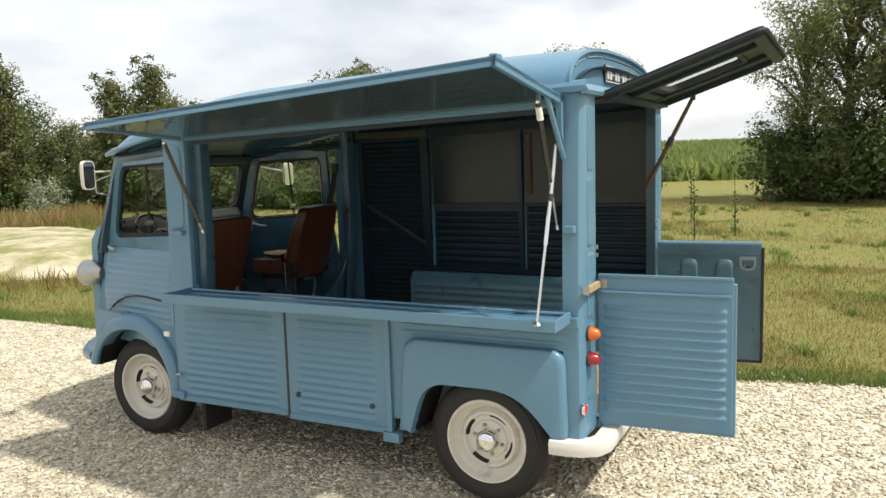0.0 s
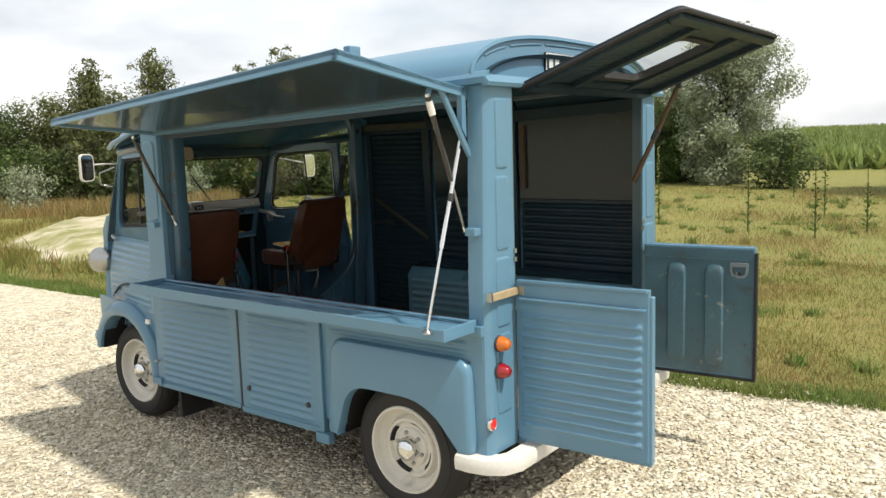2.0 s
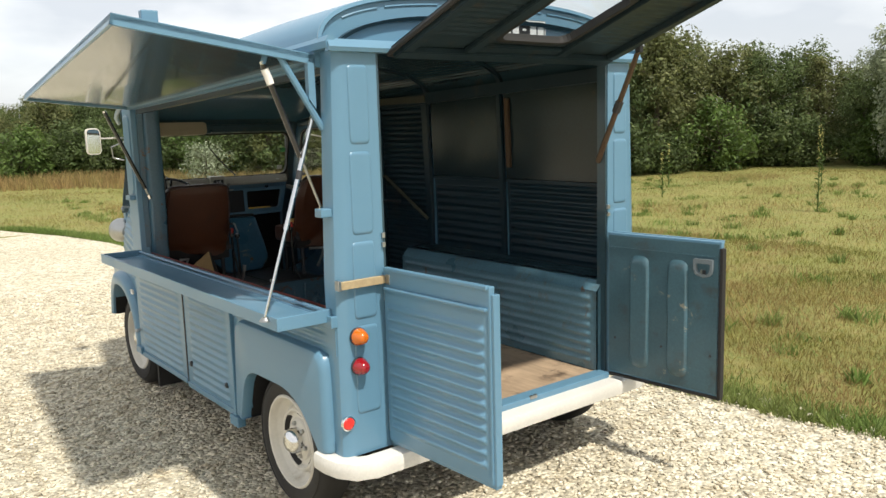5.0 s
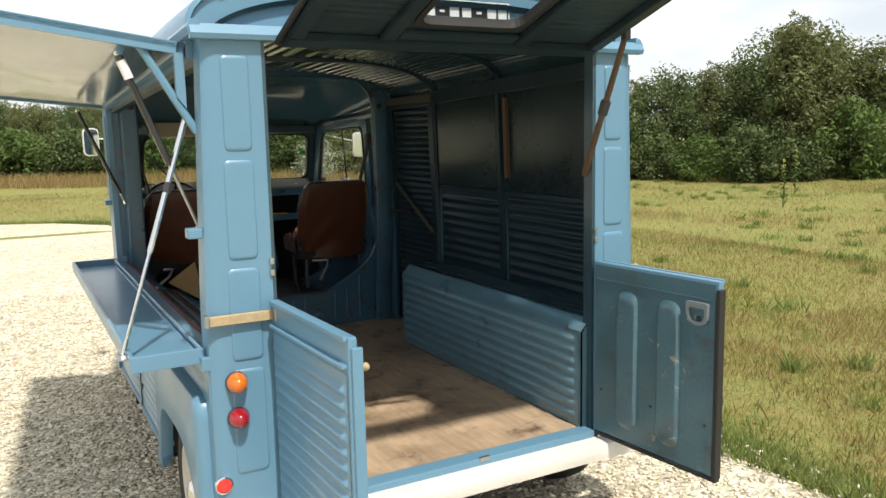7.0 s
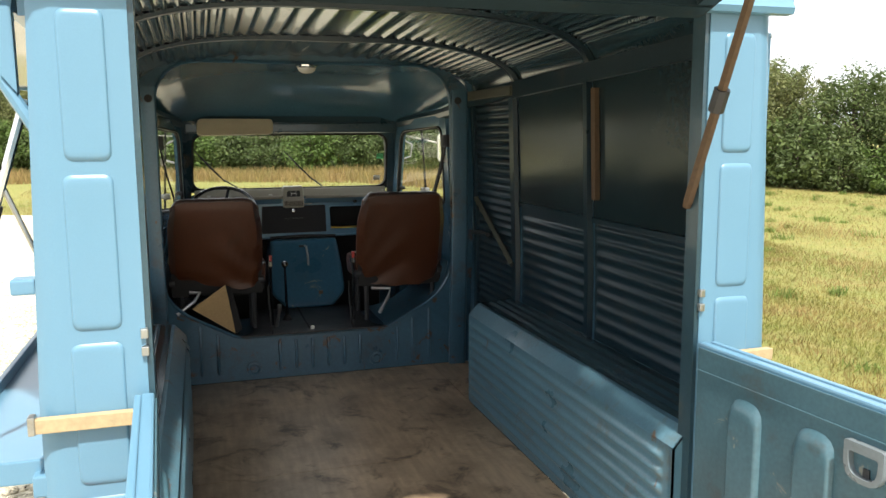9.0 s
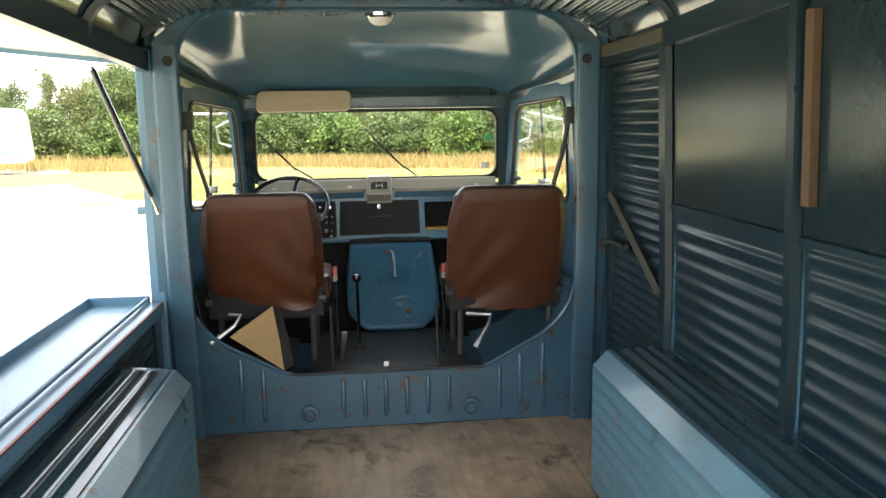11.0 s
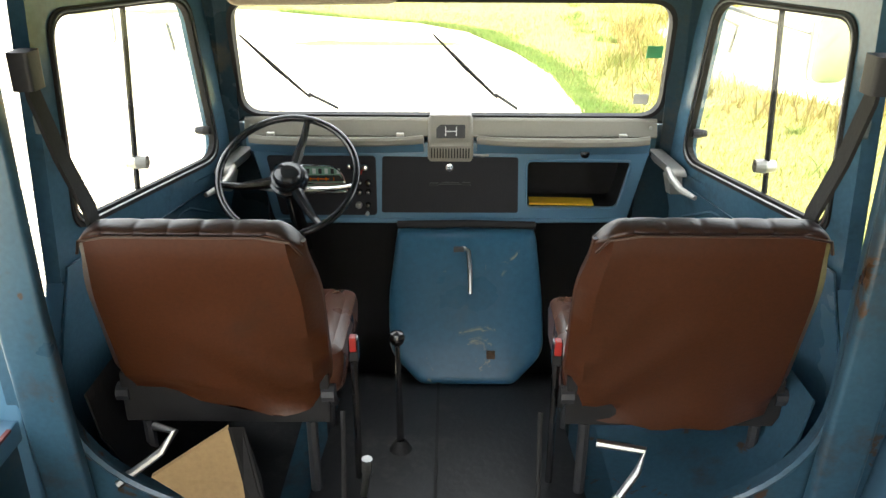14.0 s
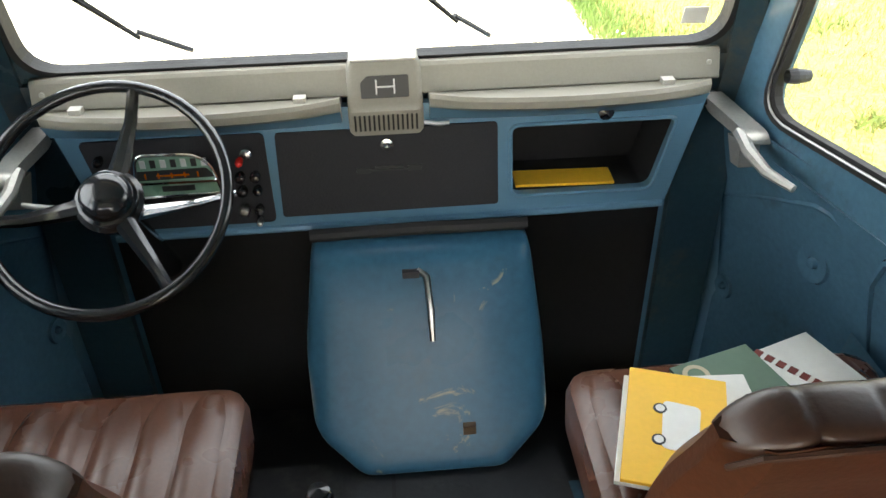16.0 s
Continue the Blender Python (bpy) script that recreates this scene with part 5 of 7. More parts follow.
for s in (-1, 1):
    f = lambda y, z, h=0.0, s=s: Vector((s * (cabx(y, z) + h), y, z))  # noqa: E731
    win = rpoly([(2.725, 1.365), (2.725, 1.838), (3.290, 1.815), (3.402, 1.325)], [0.05, 0.06, 0.07, 0.09], 6)
    door = part("cab_door", ring(bmesh.new(), [f(*p) for p in rpoly([(2.672, 1.26), (2.672, 1.905), (3.345, 1.870), (3.485, 1.27)], [0.01, 0.03, 0.05, 0.01], 6)], [f(*p) for p in win], (-s * 0.034, 0, 0)), M_CAB, van, smooth=True)
    corrugated_panel("ribbed_skin", 2.672, 3.485, 0.80, 1.265, lambda y, z, h, s=s: Vector((s * (cabx(y, z) + h), y, z)), M_BLUE, door, back=0.04, pitch=0.042, amp=0.008, margin=0.05)
    part("inner_skin", loft(bmesh.new(), [[f(2.672 + (0.95 - (z - 0.62) * 0.14) * k / 8, z, -0.048) for k in range(9)] + [f(3.622 - (z - 0.62) * 0.14 - (0.95 - (z - 0.62) * 0.14) * k / 8, z, -0.043) for k in range(9)] for z in (0.62, 0.75, 0.88, 1.0, 1.06, 1.12, 1.18, 1.24, 1.305)]), M_CAB, door, smooth=True)
    part("pressed_line", tube(bmesh.new(), [f(3.50, 1.10, -0.048), f(3.38, 1.165, -0.048), f(3.23, 1.233, -0.048), f(3.195, 1.235, -0.048), f(3.17, 1.22, -0.048)], [0.002, 0.005, 0.006, 0.005, 0.002], 6), M_CAB, door, smooth=True)
    part("pressed_line", tube(bmesh.new(), [f(3.085, 0.99, -0.048), f(3.098, 1.09, -0.048), f(3.095, 1.16, -0.048), f(3.065, 1.225, -0.048), f(3.01, 1.255, -0.048), f(2.94, 1.252, -0.048)], [0.003, 0.006, 0.007, 0.007, 0.006, 0.003], 6), M_CAB, door, smooth=True)
    seal_in = rpoly([(2.740, 1.388), (2.740, 1.822), (3.274, 1.798), (3.376, 1.350)], [0.045, 0.055, 0.065, 0.08], 6)
    part("window_seal", ring(bmesh.new(), [f(*p, -0.024) for p in win], [f(*p, -0.024) for p in seal_in], (-s * 0.015, 0, 0)), M_RUBBER, door)
    part("seal_bead", tube(bmesh.new(), [f(*p, -0.040) for p in rpoly([(2.733, 1.378), (2.733, 1.830), (3.282, 1.806), (3.389, 1.338)], [0.047, 0.057, 0.067, 0.085], 6)], 0.0025, 6, closed=True), M_STEEL, door, "thin metal bead in the rubber", smooth=True)
    bm = bmesh.new()
    bm.faces.new([bm.verts.new(f(*p, -0.031)) for p in seal_in])
    pane = part("pane", bm, M_GLASS, door)
    pane.visible_shadow = False
    part("sash_bar", tube(bmesh.new(), [f(3.015, 1.815, -0.03), f(3.0, 1.372, -0.03)], 0.007, 6), M_RUBBER, door)
    part("sash_knob", lathe(bmesh.new(), [(0.016, -0.06), (0.018, -0.035), (0.014, -0.01)], 14, Matrix.Translation((s * cabx(3.0, 1.44), 3.005, 1.440)) @ Matrix.Diagonal((s, 1, 1, 1))), M_ALU, door)
    part("sash_knob", lathe(bmesh.new(), [(0.012, -0.05), (0.014, -0.035), (0.010, -0.01)], 12, Matrix.Translation((s * cabx(3.32, 1.43), 3.330, 1.435)) @ Matrix.Diagonal((s, 1, 1, 1))), M_DARK, door)
    part("door_handle", tube(bmesh.new(), [f(3.40, 1.27, 0.0), f(3.405, 1.27, 0.045), f(3.36, 1.262, 0.05), f(3.31, 1.258, 0.045)], 0.009, 8), M_STEEL, door)
    # Cast handle inside, on the front of the door.
    cast = part("inner_handle", loft(bmesh.new(), [[f(y, z, h) for y, z in rpoly([(3.485, 1.348), (3.345, 1.323), (3.335, 1.298), (3.455, 1.315)], 0.012, 3)] for h in (-0.052, -0.085, -0.092)]), M_ALU, door, "cast aluminium pull handle", smooth=True)
    part("grip", tube(bmesh.new(), [f(3.37, 1.314, -0.088), f(3.32, 1.300, -0.105), f(3.27, 1.284, -0.108), f(3.215, 1.280, -0.10)], [0.013, 0.012, 0.010, 0.007], 8), M_ALU, cast, smooth=True)
    part("handle_base", loft(bmesh.new(), [[f(y, z, h) for y, z in ((3.40, 1.297), (3.365, 1.294), (3.372, 1.237), (3.395, 1.237))] for h in (-0.052, -0.09)]), M_ALU, cast)
    for q, z in ((3.46, 1.334), (3.36, 1.310)):
        part("screw", lathe(bmesh.new(), [(0.006, 0.0), (0.005, 0.003), (0.0005, 0.003)], 10, Matrix.Translation((s * (cabx(q, z) - 0.093), q, z)) @ Matrix.Diagonal((-s, 1, 1, 1))), M_DARK, cast)
    for y, z, r in ((3.235, 1.105, 0.042), (3.46, 0.885, 0.03)):
        m = Matrix.Translation((s * (cabx(y, z) - 0.048), y, z)) @ Matrix.Rotation(radians(s * 12.4), 4, "Z") @ Matrix.Diagonal((-s, 1, 1, 1))
        part("pressed_dimple", lathe(bmesh.new(), [(r, 0.0), (r * 0.92, 0.006), (r * 0.8, 0.006), (r * 0.55, 0.0015), (r * 0.3, 0.0015), (r * 0.22, 0.010), (0.001, 0.012)], 24, m), M_CAB, door, smooth=True)
    # Front mudguard: a rounded band swept over the wheel, the flat apron behind it, the door's cut line above.
    taper = lambda y: max(0.0, y - 3.15) * 0.17  # noqa: E731
    bow_at = lambda t, k: (3.06 + math.cos(t) * ((0.40, 0.505)[math.cos(t) > 0] - k), 0.385 + math.sin(t) * (0.460 - k))  # noqa: E731
    section = [(0.100, 0.86), (0.100, 0.940), (0.092, 0.958), (0.070, 0.966), (0.040, 0.964), (0.015, 0.952), (0.0, 0.925), (0.0, 0.84)]
    turn = [math.pi * (0.06 + 0.97 * i / 30) for i in range(31)]
    loops = []
    for t in turn:
        slim = 0.72 + 0.28 * math.sin(max(0.0, min(math.pi, t)))
        loops.append([(s * (x - taper(bow_at(t, 0)[0])), *bow_at(t, k * slim)) for k, x in section])
    guard = part("front_mudguard", loft(bmesh.new(), loops), M_BLUE, van, "rounded blue mudguard over the wheel", smooth=True)
    rim_pts = [bow_at(t, 0.085) for t in turn]
    apron = [(min(3.50, max(2.665, 3.06 + 0.75 * math.cos(t))), min(0.842, 0.385 + 0.75 * math.sin(t))) for t in turn]
    part("apron", loft(bmesh.new(), [[(s * (0.913 - taper(y)), y, z) for y, z in apron], [(s * (0.913 - taper(y)), y, z) for y, z in rim_pts], [(s * (0.898 - taper(y)), y, z) for y, z in rim_pts], [(s * (0.898 - taper(y)), y, z) for y, z in apron]], closed=False, cyclic=True), M_BLUE, guard)
    part("wheel_housing", loft(bmesh.new(), [[(s * (0.93 - taper(y)), y, z) for y, z in (bow_at(t, 0.088) for t in turn)], [(s * 0.60, *bow_at(t, 0.088)) for t in turn]], closed=False), M_UNDER_SHADE, van)
    cut = [(3.43, 0.826), (3.36, 0.873), (3.28, 0.912), (3.19, 0.942), (3.09, 0.961), (3.0, 0.966), (2.91, 0.963), (2.73, 0.945)]
    if s < 0:
        part("peeled_sticker", prism(bmesh.new(), [f(y, z, -0.0495) for y, z in ((3.205, 1.108), (3.235, 1.112), (3.262, 1.085), (3.250, 1.055), (3.256, 1.028), (3.228, 1.004), (3.200, 1.022), (3.212, 1.062))], (0.0012, 0, 0)), M_VISOR, door, "remains of a peeled pale sticker")
    part("door_gap", tube(bmesh.new(), [f(y, z, 0.0) for y, z in cut], 0.006, 6), M_RUBBER, door)
    part("marker_plate", boxes((s * 0.958, s * 0.968, 2.70, 2.745, 0.735, 0.765)), M_PAPER, van)
    # Front corner below the windscreen and the windscreen pillar.
    part("front_corner", loft(bmesh.new(), [[(s * 0.60, 3.66, z), (s * cabx(3.53, z), 3.53 + 0.10 * (1.25 - z) * (z < 1.25), z), (s * (cabx(3.48, z) - 0.04), 3.48, z), (s * 0.58, 3.60, z)] for z in (0.50, 0.80, 1.25)]), M_BLUE, van)
    pil = [(3.535, 0.745, 1.22, 0.055), (3.50, 0.725, 1.42, 0.045), (3.38, 0.685, 1.87, 0.045)]
    part("windscreen_pillar", loft(bmesh.new(), [[(s * (x + 0.012), y - 0.03, z), (s * (x - 0.005), y + 0.015, z), (s * (x - w * 1.9), y + 0.02, z), (s * (x - w * 1.9), y - 0.03, z), (s * (x - w), y - 0.05, z)] for y, x, z, w in pil]), M_BLUE_IN, van)
    part("headlamp", lathe(bmesh.new(), [(0.005, -0.17), (0.04, -0.16), (0.075, -0.11), (0.090, -0.04), (0.094, 0.0), (0.088, 0.01), (0.001, 0.02)], 28, Matrix.Translation((s * 0.72, 3.70, 1.07)) @ Matrix.Rotation(radians(90), 4, "Z")), M_STEEL, van, "round grey headlamp", smooth=True)
    # Door mirror on its arm.
    mx, my, mz = s * 0.965, (3.325, 3.18)[s > 0], (1.765, 1.70)[s > 0]
    mir = part("mirror", tube(bmesh.new(), [(s * 0.72, 3.36, 1.785), (mx, my + 0.005, mz + 0.02)], 0.006, 8), M_CREAM, van, "cream framed wing mirror on an arm")
    shape = rpoly([(-0.052, -0.095), (0.052, -0.095), (0.052, 0.095), (-0.052, 0.095)], 0.035, 5)
    tilt = Matrix.Translation((mx, my, mz)) @ Matrix.Rotation(radians(-s * 5), 4, "Z")
    part("mirror_shell", loft(bmesh.new(), [[tilt @ Vector((a * k, dy, b * k)) for a, b in shape] for k, dy in ((0.98, -0.012), (1.0, -0.004), (1.0, 0.008), (0.8, 0.022))]), M_CREAM, mir, smooth=True)
    bm = bmesh.new()
    bm.faces.new([bm.verts.new(tilt @ Vector((a * 0.86, -0.0135, b * 0.91))) for a, b in shape])
    part("mirror_glass", bm, M_MIRROR, mir)
    hook = [(s * 0.73, 3.42, 1.62), (s * 0.80, 3.45, 1.64), (s * 0.81, 3.44, 1.72), (s * 0.72, 3.39, 1.76)]
    part("grab_loop", tube(bmesh.new(), hook, 0.006, 8), M_STEEL, van)

# Windscreen in its frame, the scuttle below it, the nose.
WS = lambda x, z: Vector((x, 3.505 - (z - 1.45) * 0.34 - 0.03 * (abs(x) / 0.62) ** 3, z))  # noqa: E731
ws_in = rpoly([(-0.636, 1.436), (0.638, 1.436), (0.620, 1.796), (-0.620, 1.796)], 0.075, 7)
ws_out = rpoly([(-0.71, 1.426), (0.71, 1.426), (0.675, 1.905), (-0.675, 1.905)], 0.02, 7)
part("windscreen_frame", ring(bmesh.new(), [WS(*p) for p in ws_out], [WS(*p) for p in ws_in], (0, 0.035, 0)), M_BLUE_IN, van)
ws_seal = rpoly([(-0.624, 1.446), (0.626, 1.446), (0.608, 1.785), (-0.608, 1.785)], 0.068, 7)
part("windscreen_seal", ring(bmesh.new(), [WS(*p) + Vector((0, -0.004, 0)) for p in ws_in], [WS(*p) + Vector((0, -0.004, 0)) for p in ws_seal], (0, 0.04, 0)), M_RUBBER, van)
bm = bmesh.new()
bm.faces.new([bm.verts.new(WS(*p) + Vector((0, 0.015, 0))) for p in ws_seal])
screen = part("windscreen", bm, M_GLASS, van)
screen.visible_shadow = False
part("sticker", prism(bmesh.new(), [WS(x, z) + Vector((0, 0.008, 0)) for x, z in ((0.558, 1.628), (0.602, 1.628), (0.602, 1.664), (0.558, 1.664))], (0, 0.002, 0)), M_STICKER, screen, "small green sticker")
part("sticker", prism(bmesh.new(), [WS(x, z) + Vector((0, 0.008, 0)) for x, z in ((0.545, 1.483), (0.588, 1.483), (0.588, 1.516), (0.545, 1.516))], (0, 0.002, 0)), M_PAPER, screen, "small faded sticker")
for x0, x1, x2 in ((-0.350, -0.432, -0.604), (0.206, 0.136, -0.052)):
    arm = part("wiper_arm", tube(bmesh.new(), [WS(x0, 1.447) + Vector((0, 0.06, 0)), WS(x1, 1.500) + Vector((0, 0.045, 0))], 0.005, 6), M_DARK, van)
    part("wiper_blade", tube(bmesh.new(), [WS(x1 + 0.005, 1.49) + Vector((0, 0.034, 0)), WS((x1 + x2) / 2, 1.588) + Vector((0, 0.034, 0)), WS(x2, 1.688) + Vector((0, 0.034, 0))], [0.004, 0.007, 0.003], 6), M_RUBBER, arm)
part("scuttle", prism(bmesh.new(), [(-0.71, 3.535, 1.405), (-0.71, 3.575, 1.40), (-0.70, 3.66, 1.30), (-0.70, 3.70, 0.50), (-0.70, 3.61, 0.50), (-0.70, 3.61, 1.25)], (1.41, 0, 0)), M_BLUE, van)
part("bonnet", loft(bmesh.new(), [[(x * w, y, z) for x, z in rpoly([(-1, 0.50), (-1, zt), (1, zt), (1, 0.50)], 0.12, 4)] for y, w, zt in ((3.65, 0.50, 1.30), (3.82, 0.46, 1.22), (3.94, 0.38, 1.10), (3.98, 0.34, 1.02))]), M_BLUE, van, smooth=True)
for s in (-1, 1):
    part("front_bumper", tube(bmesh.new(), [(s * 0.25, 3.96, 0.50), (s * 0.6, 3.84, 0.50), (s * 0.76, 3.69, 0.50), (s * 0.84, 3.54, 0.51)], [0.05, 0.055, 0.055, 0.045], 10), M_BLUE, van, smooth=True)

# ---- load space ----
floor_top = 0.446
part("floor_board", boxes((-0.674, 0.674, 0.045, 1.22, 0.415, floor_top), bevel=0.002), M_PLY, van, "worn stained plywood floor")
part("floor_board", boxes((-0.674, 0.674, 1.224, 2.54, 0.415, floor_top - 0.001), bevel=0.002), M_PLY, van)
part("floor_board", boxes((-0.90, -0.676, 1.852, 2.54, 0.415, floor_top - 0.001), bevel=0.002), M_PLY, van)
part("floor_board", boxes((0.676, 0.90, 1.852, 2.54, 0.415, floor_top - 0.001), bevel=0.002), M_PLY, van)


def wheel_box(s):
    w = s * 0.672
    inner = lambda y, z, h: Vector((w - s * h, y, z))  # noqa: E731
    shell = [(0.675, 0.447), (0.675, 0.893), (0.722, 0.945), (0.915, 0.962), (0.915, 0.958), (0.724, 0.940), (0.681, 0.890), (0.681, 0.447)]
    ob = part("wheel_box", prism(bmesh.new(), [(s * x, 0.035, z) for x, z in shell], (0, 1.815, 0)), M_BOX, van)
    part("end_plate", prism(bmesh.new(), [(s * x, 1.844, z) for x, z in shell[:4] + [(0.915, 0.447)]], (0, 0.006, 0)), M_BLUE_IN, ob)
    part("end_plate", prism(bmesh.new(), [(s * x, 0.035, z) for x, z in shell[:4] + [(0.915, 0.66), (0.80, 0.447)]], (0, 0.006, 0)), M_BLUE_IN, ob)
    part("ribbed_side", ribbed(bmesh.new(), 0.05, 1.845, 0.462, 0.885, inner, pitch=0.05, amp=0.010, margin=0.05), M_BOX, ob, smooth=True)
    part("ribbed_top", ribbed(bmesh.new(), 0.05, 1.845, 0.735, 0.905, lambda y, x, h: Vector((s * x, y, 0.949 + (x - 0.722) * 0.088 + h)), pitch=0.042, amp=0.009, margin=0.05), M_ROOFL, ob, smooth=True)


wheel_box(-1)
wheel_box(1)

# Right wall: outer sheet, ribbed lining, flat upper panels, posts.
part("right_wall", boxes((0.922, 0.948, 0.05, 2.66, 0.40, 2.06)), M_BLUE, van)
WALL = lambda y, z, h: Vector((0.918 - h - 0.03 * max(0.0, z - 1.2), y, z))  # noqa: E731
for y0, y1 in ((0.03, 0.985), (1.015, 1.745)):
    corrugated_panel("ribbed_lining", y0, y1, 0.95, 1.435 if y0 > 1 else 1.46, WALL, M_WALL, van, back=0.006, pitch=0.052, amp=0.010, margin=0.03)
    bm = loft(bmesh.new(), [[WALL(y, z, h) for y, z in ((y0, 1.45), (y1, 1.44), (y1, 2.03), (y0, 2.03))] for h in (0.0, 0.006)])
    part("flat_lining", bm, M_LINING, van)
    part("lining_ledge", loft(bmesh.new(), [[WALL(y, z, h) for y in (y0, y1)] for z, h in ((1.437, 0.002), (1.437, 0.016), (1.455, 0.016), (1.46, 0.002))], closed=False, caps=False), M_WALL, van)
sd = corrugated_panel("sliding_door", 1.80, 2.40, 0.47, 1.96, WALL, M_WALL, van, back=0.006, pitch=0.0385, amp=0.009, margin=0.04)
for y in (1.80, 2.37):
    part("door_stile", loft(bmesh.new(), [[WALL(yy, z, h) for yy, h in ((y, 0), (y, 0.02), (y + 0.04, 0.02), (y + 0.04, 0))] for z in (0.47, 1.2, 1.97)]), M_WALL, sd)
part("door_rail", boxes((0.86, 0.895, 1.78, 2.42, 1.97, 2.02), bevel=0.006), M_OLIVE, sd)
part("door_brace", tube(bmesh.new(), [WALL(2.345, 1.435, 0.024), WALL(1.82, 1.14, 0.024)], 0.016, 4), M_OLIVE, sd)
part("door_bolt", tube(bmesh.new(), [WALL(2.40, 1.235, 0.03), WALL(2.30, 1.25, 0.03), WALL(2.15, 1.25, 0.03)], 0.012, 8), M_DARK, sd)
part("wooden_batten", loft(bmesh.new(), [[WALL(yy, z, h) for yy, h in ((0.93, 0.008), (0.93, 0.028), (0.962, 0.028), (0.962, 0.008))] for z in (1.53, 1.96)]), M_WOODD, van, "brown wooden batten beside the post")

# Posts that run up the walls and over as roof bows.
BOWS = [0.06, 1.02, 1.79]


def bow(y, d=0.022, w=0.045):
    loops = []
    pts = arch(y, 0.93, 2.05 - 0.035 * y, 2.305 - 0.035 * y, 36, 2.6, 0.022)
    right = [Vector((0.915 - 0.03 * max(0, z - 1.2), y, z)) for z in (2.0, 1.6, 1.2, 0.955)]
    pts = pts + right
    c = Vector((0, y, 1.3))
    for p in pts:
        n = (Vector((c.x, y, max(c.z, min(p.z, 1.9)))) - p).normalized()
        loops.append([p + Vector((0, -w / 2, 0)), p + n * d + Vector((0, -w / 2 + 0.006, 0)), p + n * d + Vector((0, w / 2 - 0.006, 0)), p + Vector((0, w / 2, 0))])
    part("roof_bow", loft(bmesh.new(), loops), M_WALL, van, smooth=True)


for y in BOWS:
    bow(y)

# Roof lining: ribs run along the van between the bows.
NR = 44
prof = []
for i in range(NR * 8 + 1):
    a = math.pi * i / (NR * 8)
    c, s_ = math.cos(a), math.sin(a)
    p = Vector((-0.905 * math.copysign(abs(c) ** (2 / 2.6), c), 0, 2.06 + 0.225 * abs(s_) ** (2 / 2.6)))
    n = Vector((-p.x, 0, (1.6 - p.z) * 1.4)).normalized()
    wave = 0.0085 * (0.5 - 0.5 * math.cos(2 * math.pi * i / 8)) ** 1.6 if 0.12 < i / (NR * 8) < 0.88 else 0
    prof.append(p + n * wave)
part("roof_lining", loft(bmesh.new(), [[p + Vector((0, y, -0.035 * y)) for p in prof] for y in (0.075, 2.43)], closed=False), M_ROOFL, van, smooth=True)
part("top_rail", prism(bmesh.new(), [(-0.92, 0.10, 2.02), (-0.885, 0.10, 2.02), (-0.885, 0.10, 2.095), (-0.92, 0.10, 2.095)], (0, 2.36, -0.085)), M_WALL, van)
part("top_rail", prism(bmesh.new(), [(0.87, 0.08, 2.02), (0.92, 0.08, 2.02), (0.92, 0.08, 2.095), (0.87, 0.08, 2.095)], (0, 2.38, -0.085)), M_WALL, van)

# Bulkhead with its wide rounded opening.
bo = rpoly([(-0.915, 0.447), (-0.915, 2.03), (-0.60, 2.235), (0.60, 2.235), (0.915, 2.03), (0.915, 0.447)], [0.01, 0.12, 0.15, 0.15, 0.12, 0.01], 8)
bi = rpoly([(-0.425, 0.692), (-0.812, 0.905), (-0.785, 2.165), (0.775, 2.165), (0.795, 0.905), (0.415, 0.692)], [0.03, 0.20, 0.24, 0.24, 0.20, 0.03], 8)
BK = lambda x, z: Vector((x, 2.540 - 0.07 * smooth01((z - 0.62) / 0.7), z))  # noqa: E731
bc = Vector((0.0, 1.30))
bo, bi = [Vector(p) for p in bo], [Vector(p) for p in bi]
turns = sorted({round(math.atan2(p.y - bc.y, p.x - bc.x), 4) for p in bo + bi})
bulk = part("bulkhead", ring(bmesh.new(), [BK(*p) for p in star(bo, bc, turns)], [BK(*p) for p in star(bi, bc, turns)], (0, 0.035, 0)), M_BULK, van, "blue steel bulkhead with wide opening")
part("opening_lip", tube(bmesh.new(), [BK(*p) + Vector((0, 0.0, 0)) for p in bi], 0.010, 6, closed=True), M_BULK, bulk, smooth=True)
for x in (-0.62, -0.53, -0.20, -0.11, -0.02, 0.07, 0.16, 0.25, 0.47, 0.56, 0.66):
    zt = 0.672 if abs(x) < 0.42 else 0.672 + (abs(x) - 0.42) * 0.55
    part("pressed_groove", tube(bmesh.new(), [(x, 2.534, 0.49), (x, 2.532, 0.50), (x, 2.532, zt - 0.02), (x, 2.534, zt - 0.01)], [0.003, 0.009, 0.009, 0.003], 8), M_BULK, bulk, smooth=True)
for x in (-0.344, 0.344):
    part("round_boss", lathe(bmesh.new(), [(0.042, -0.001), (0.040, 0.006), (0.032, 0.007), (0.027, 0.002), (0.022, 0.003), (0.018, 0.011), (0.001, 0.012)], 24, Matrix.Translation((x, 2.534, 0.513)) @ Matrix.Rotation(radians(-90), 4, "Z")), M_BULK, bulk, smooth=True)
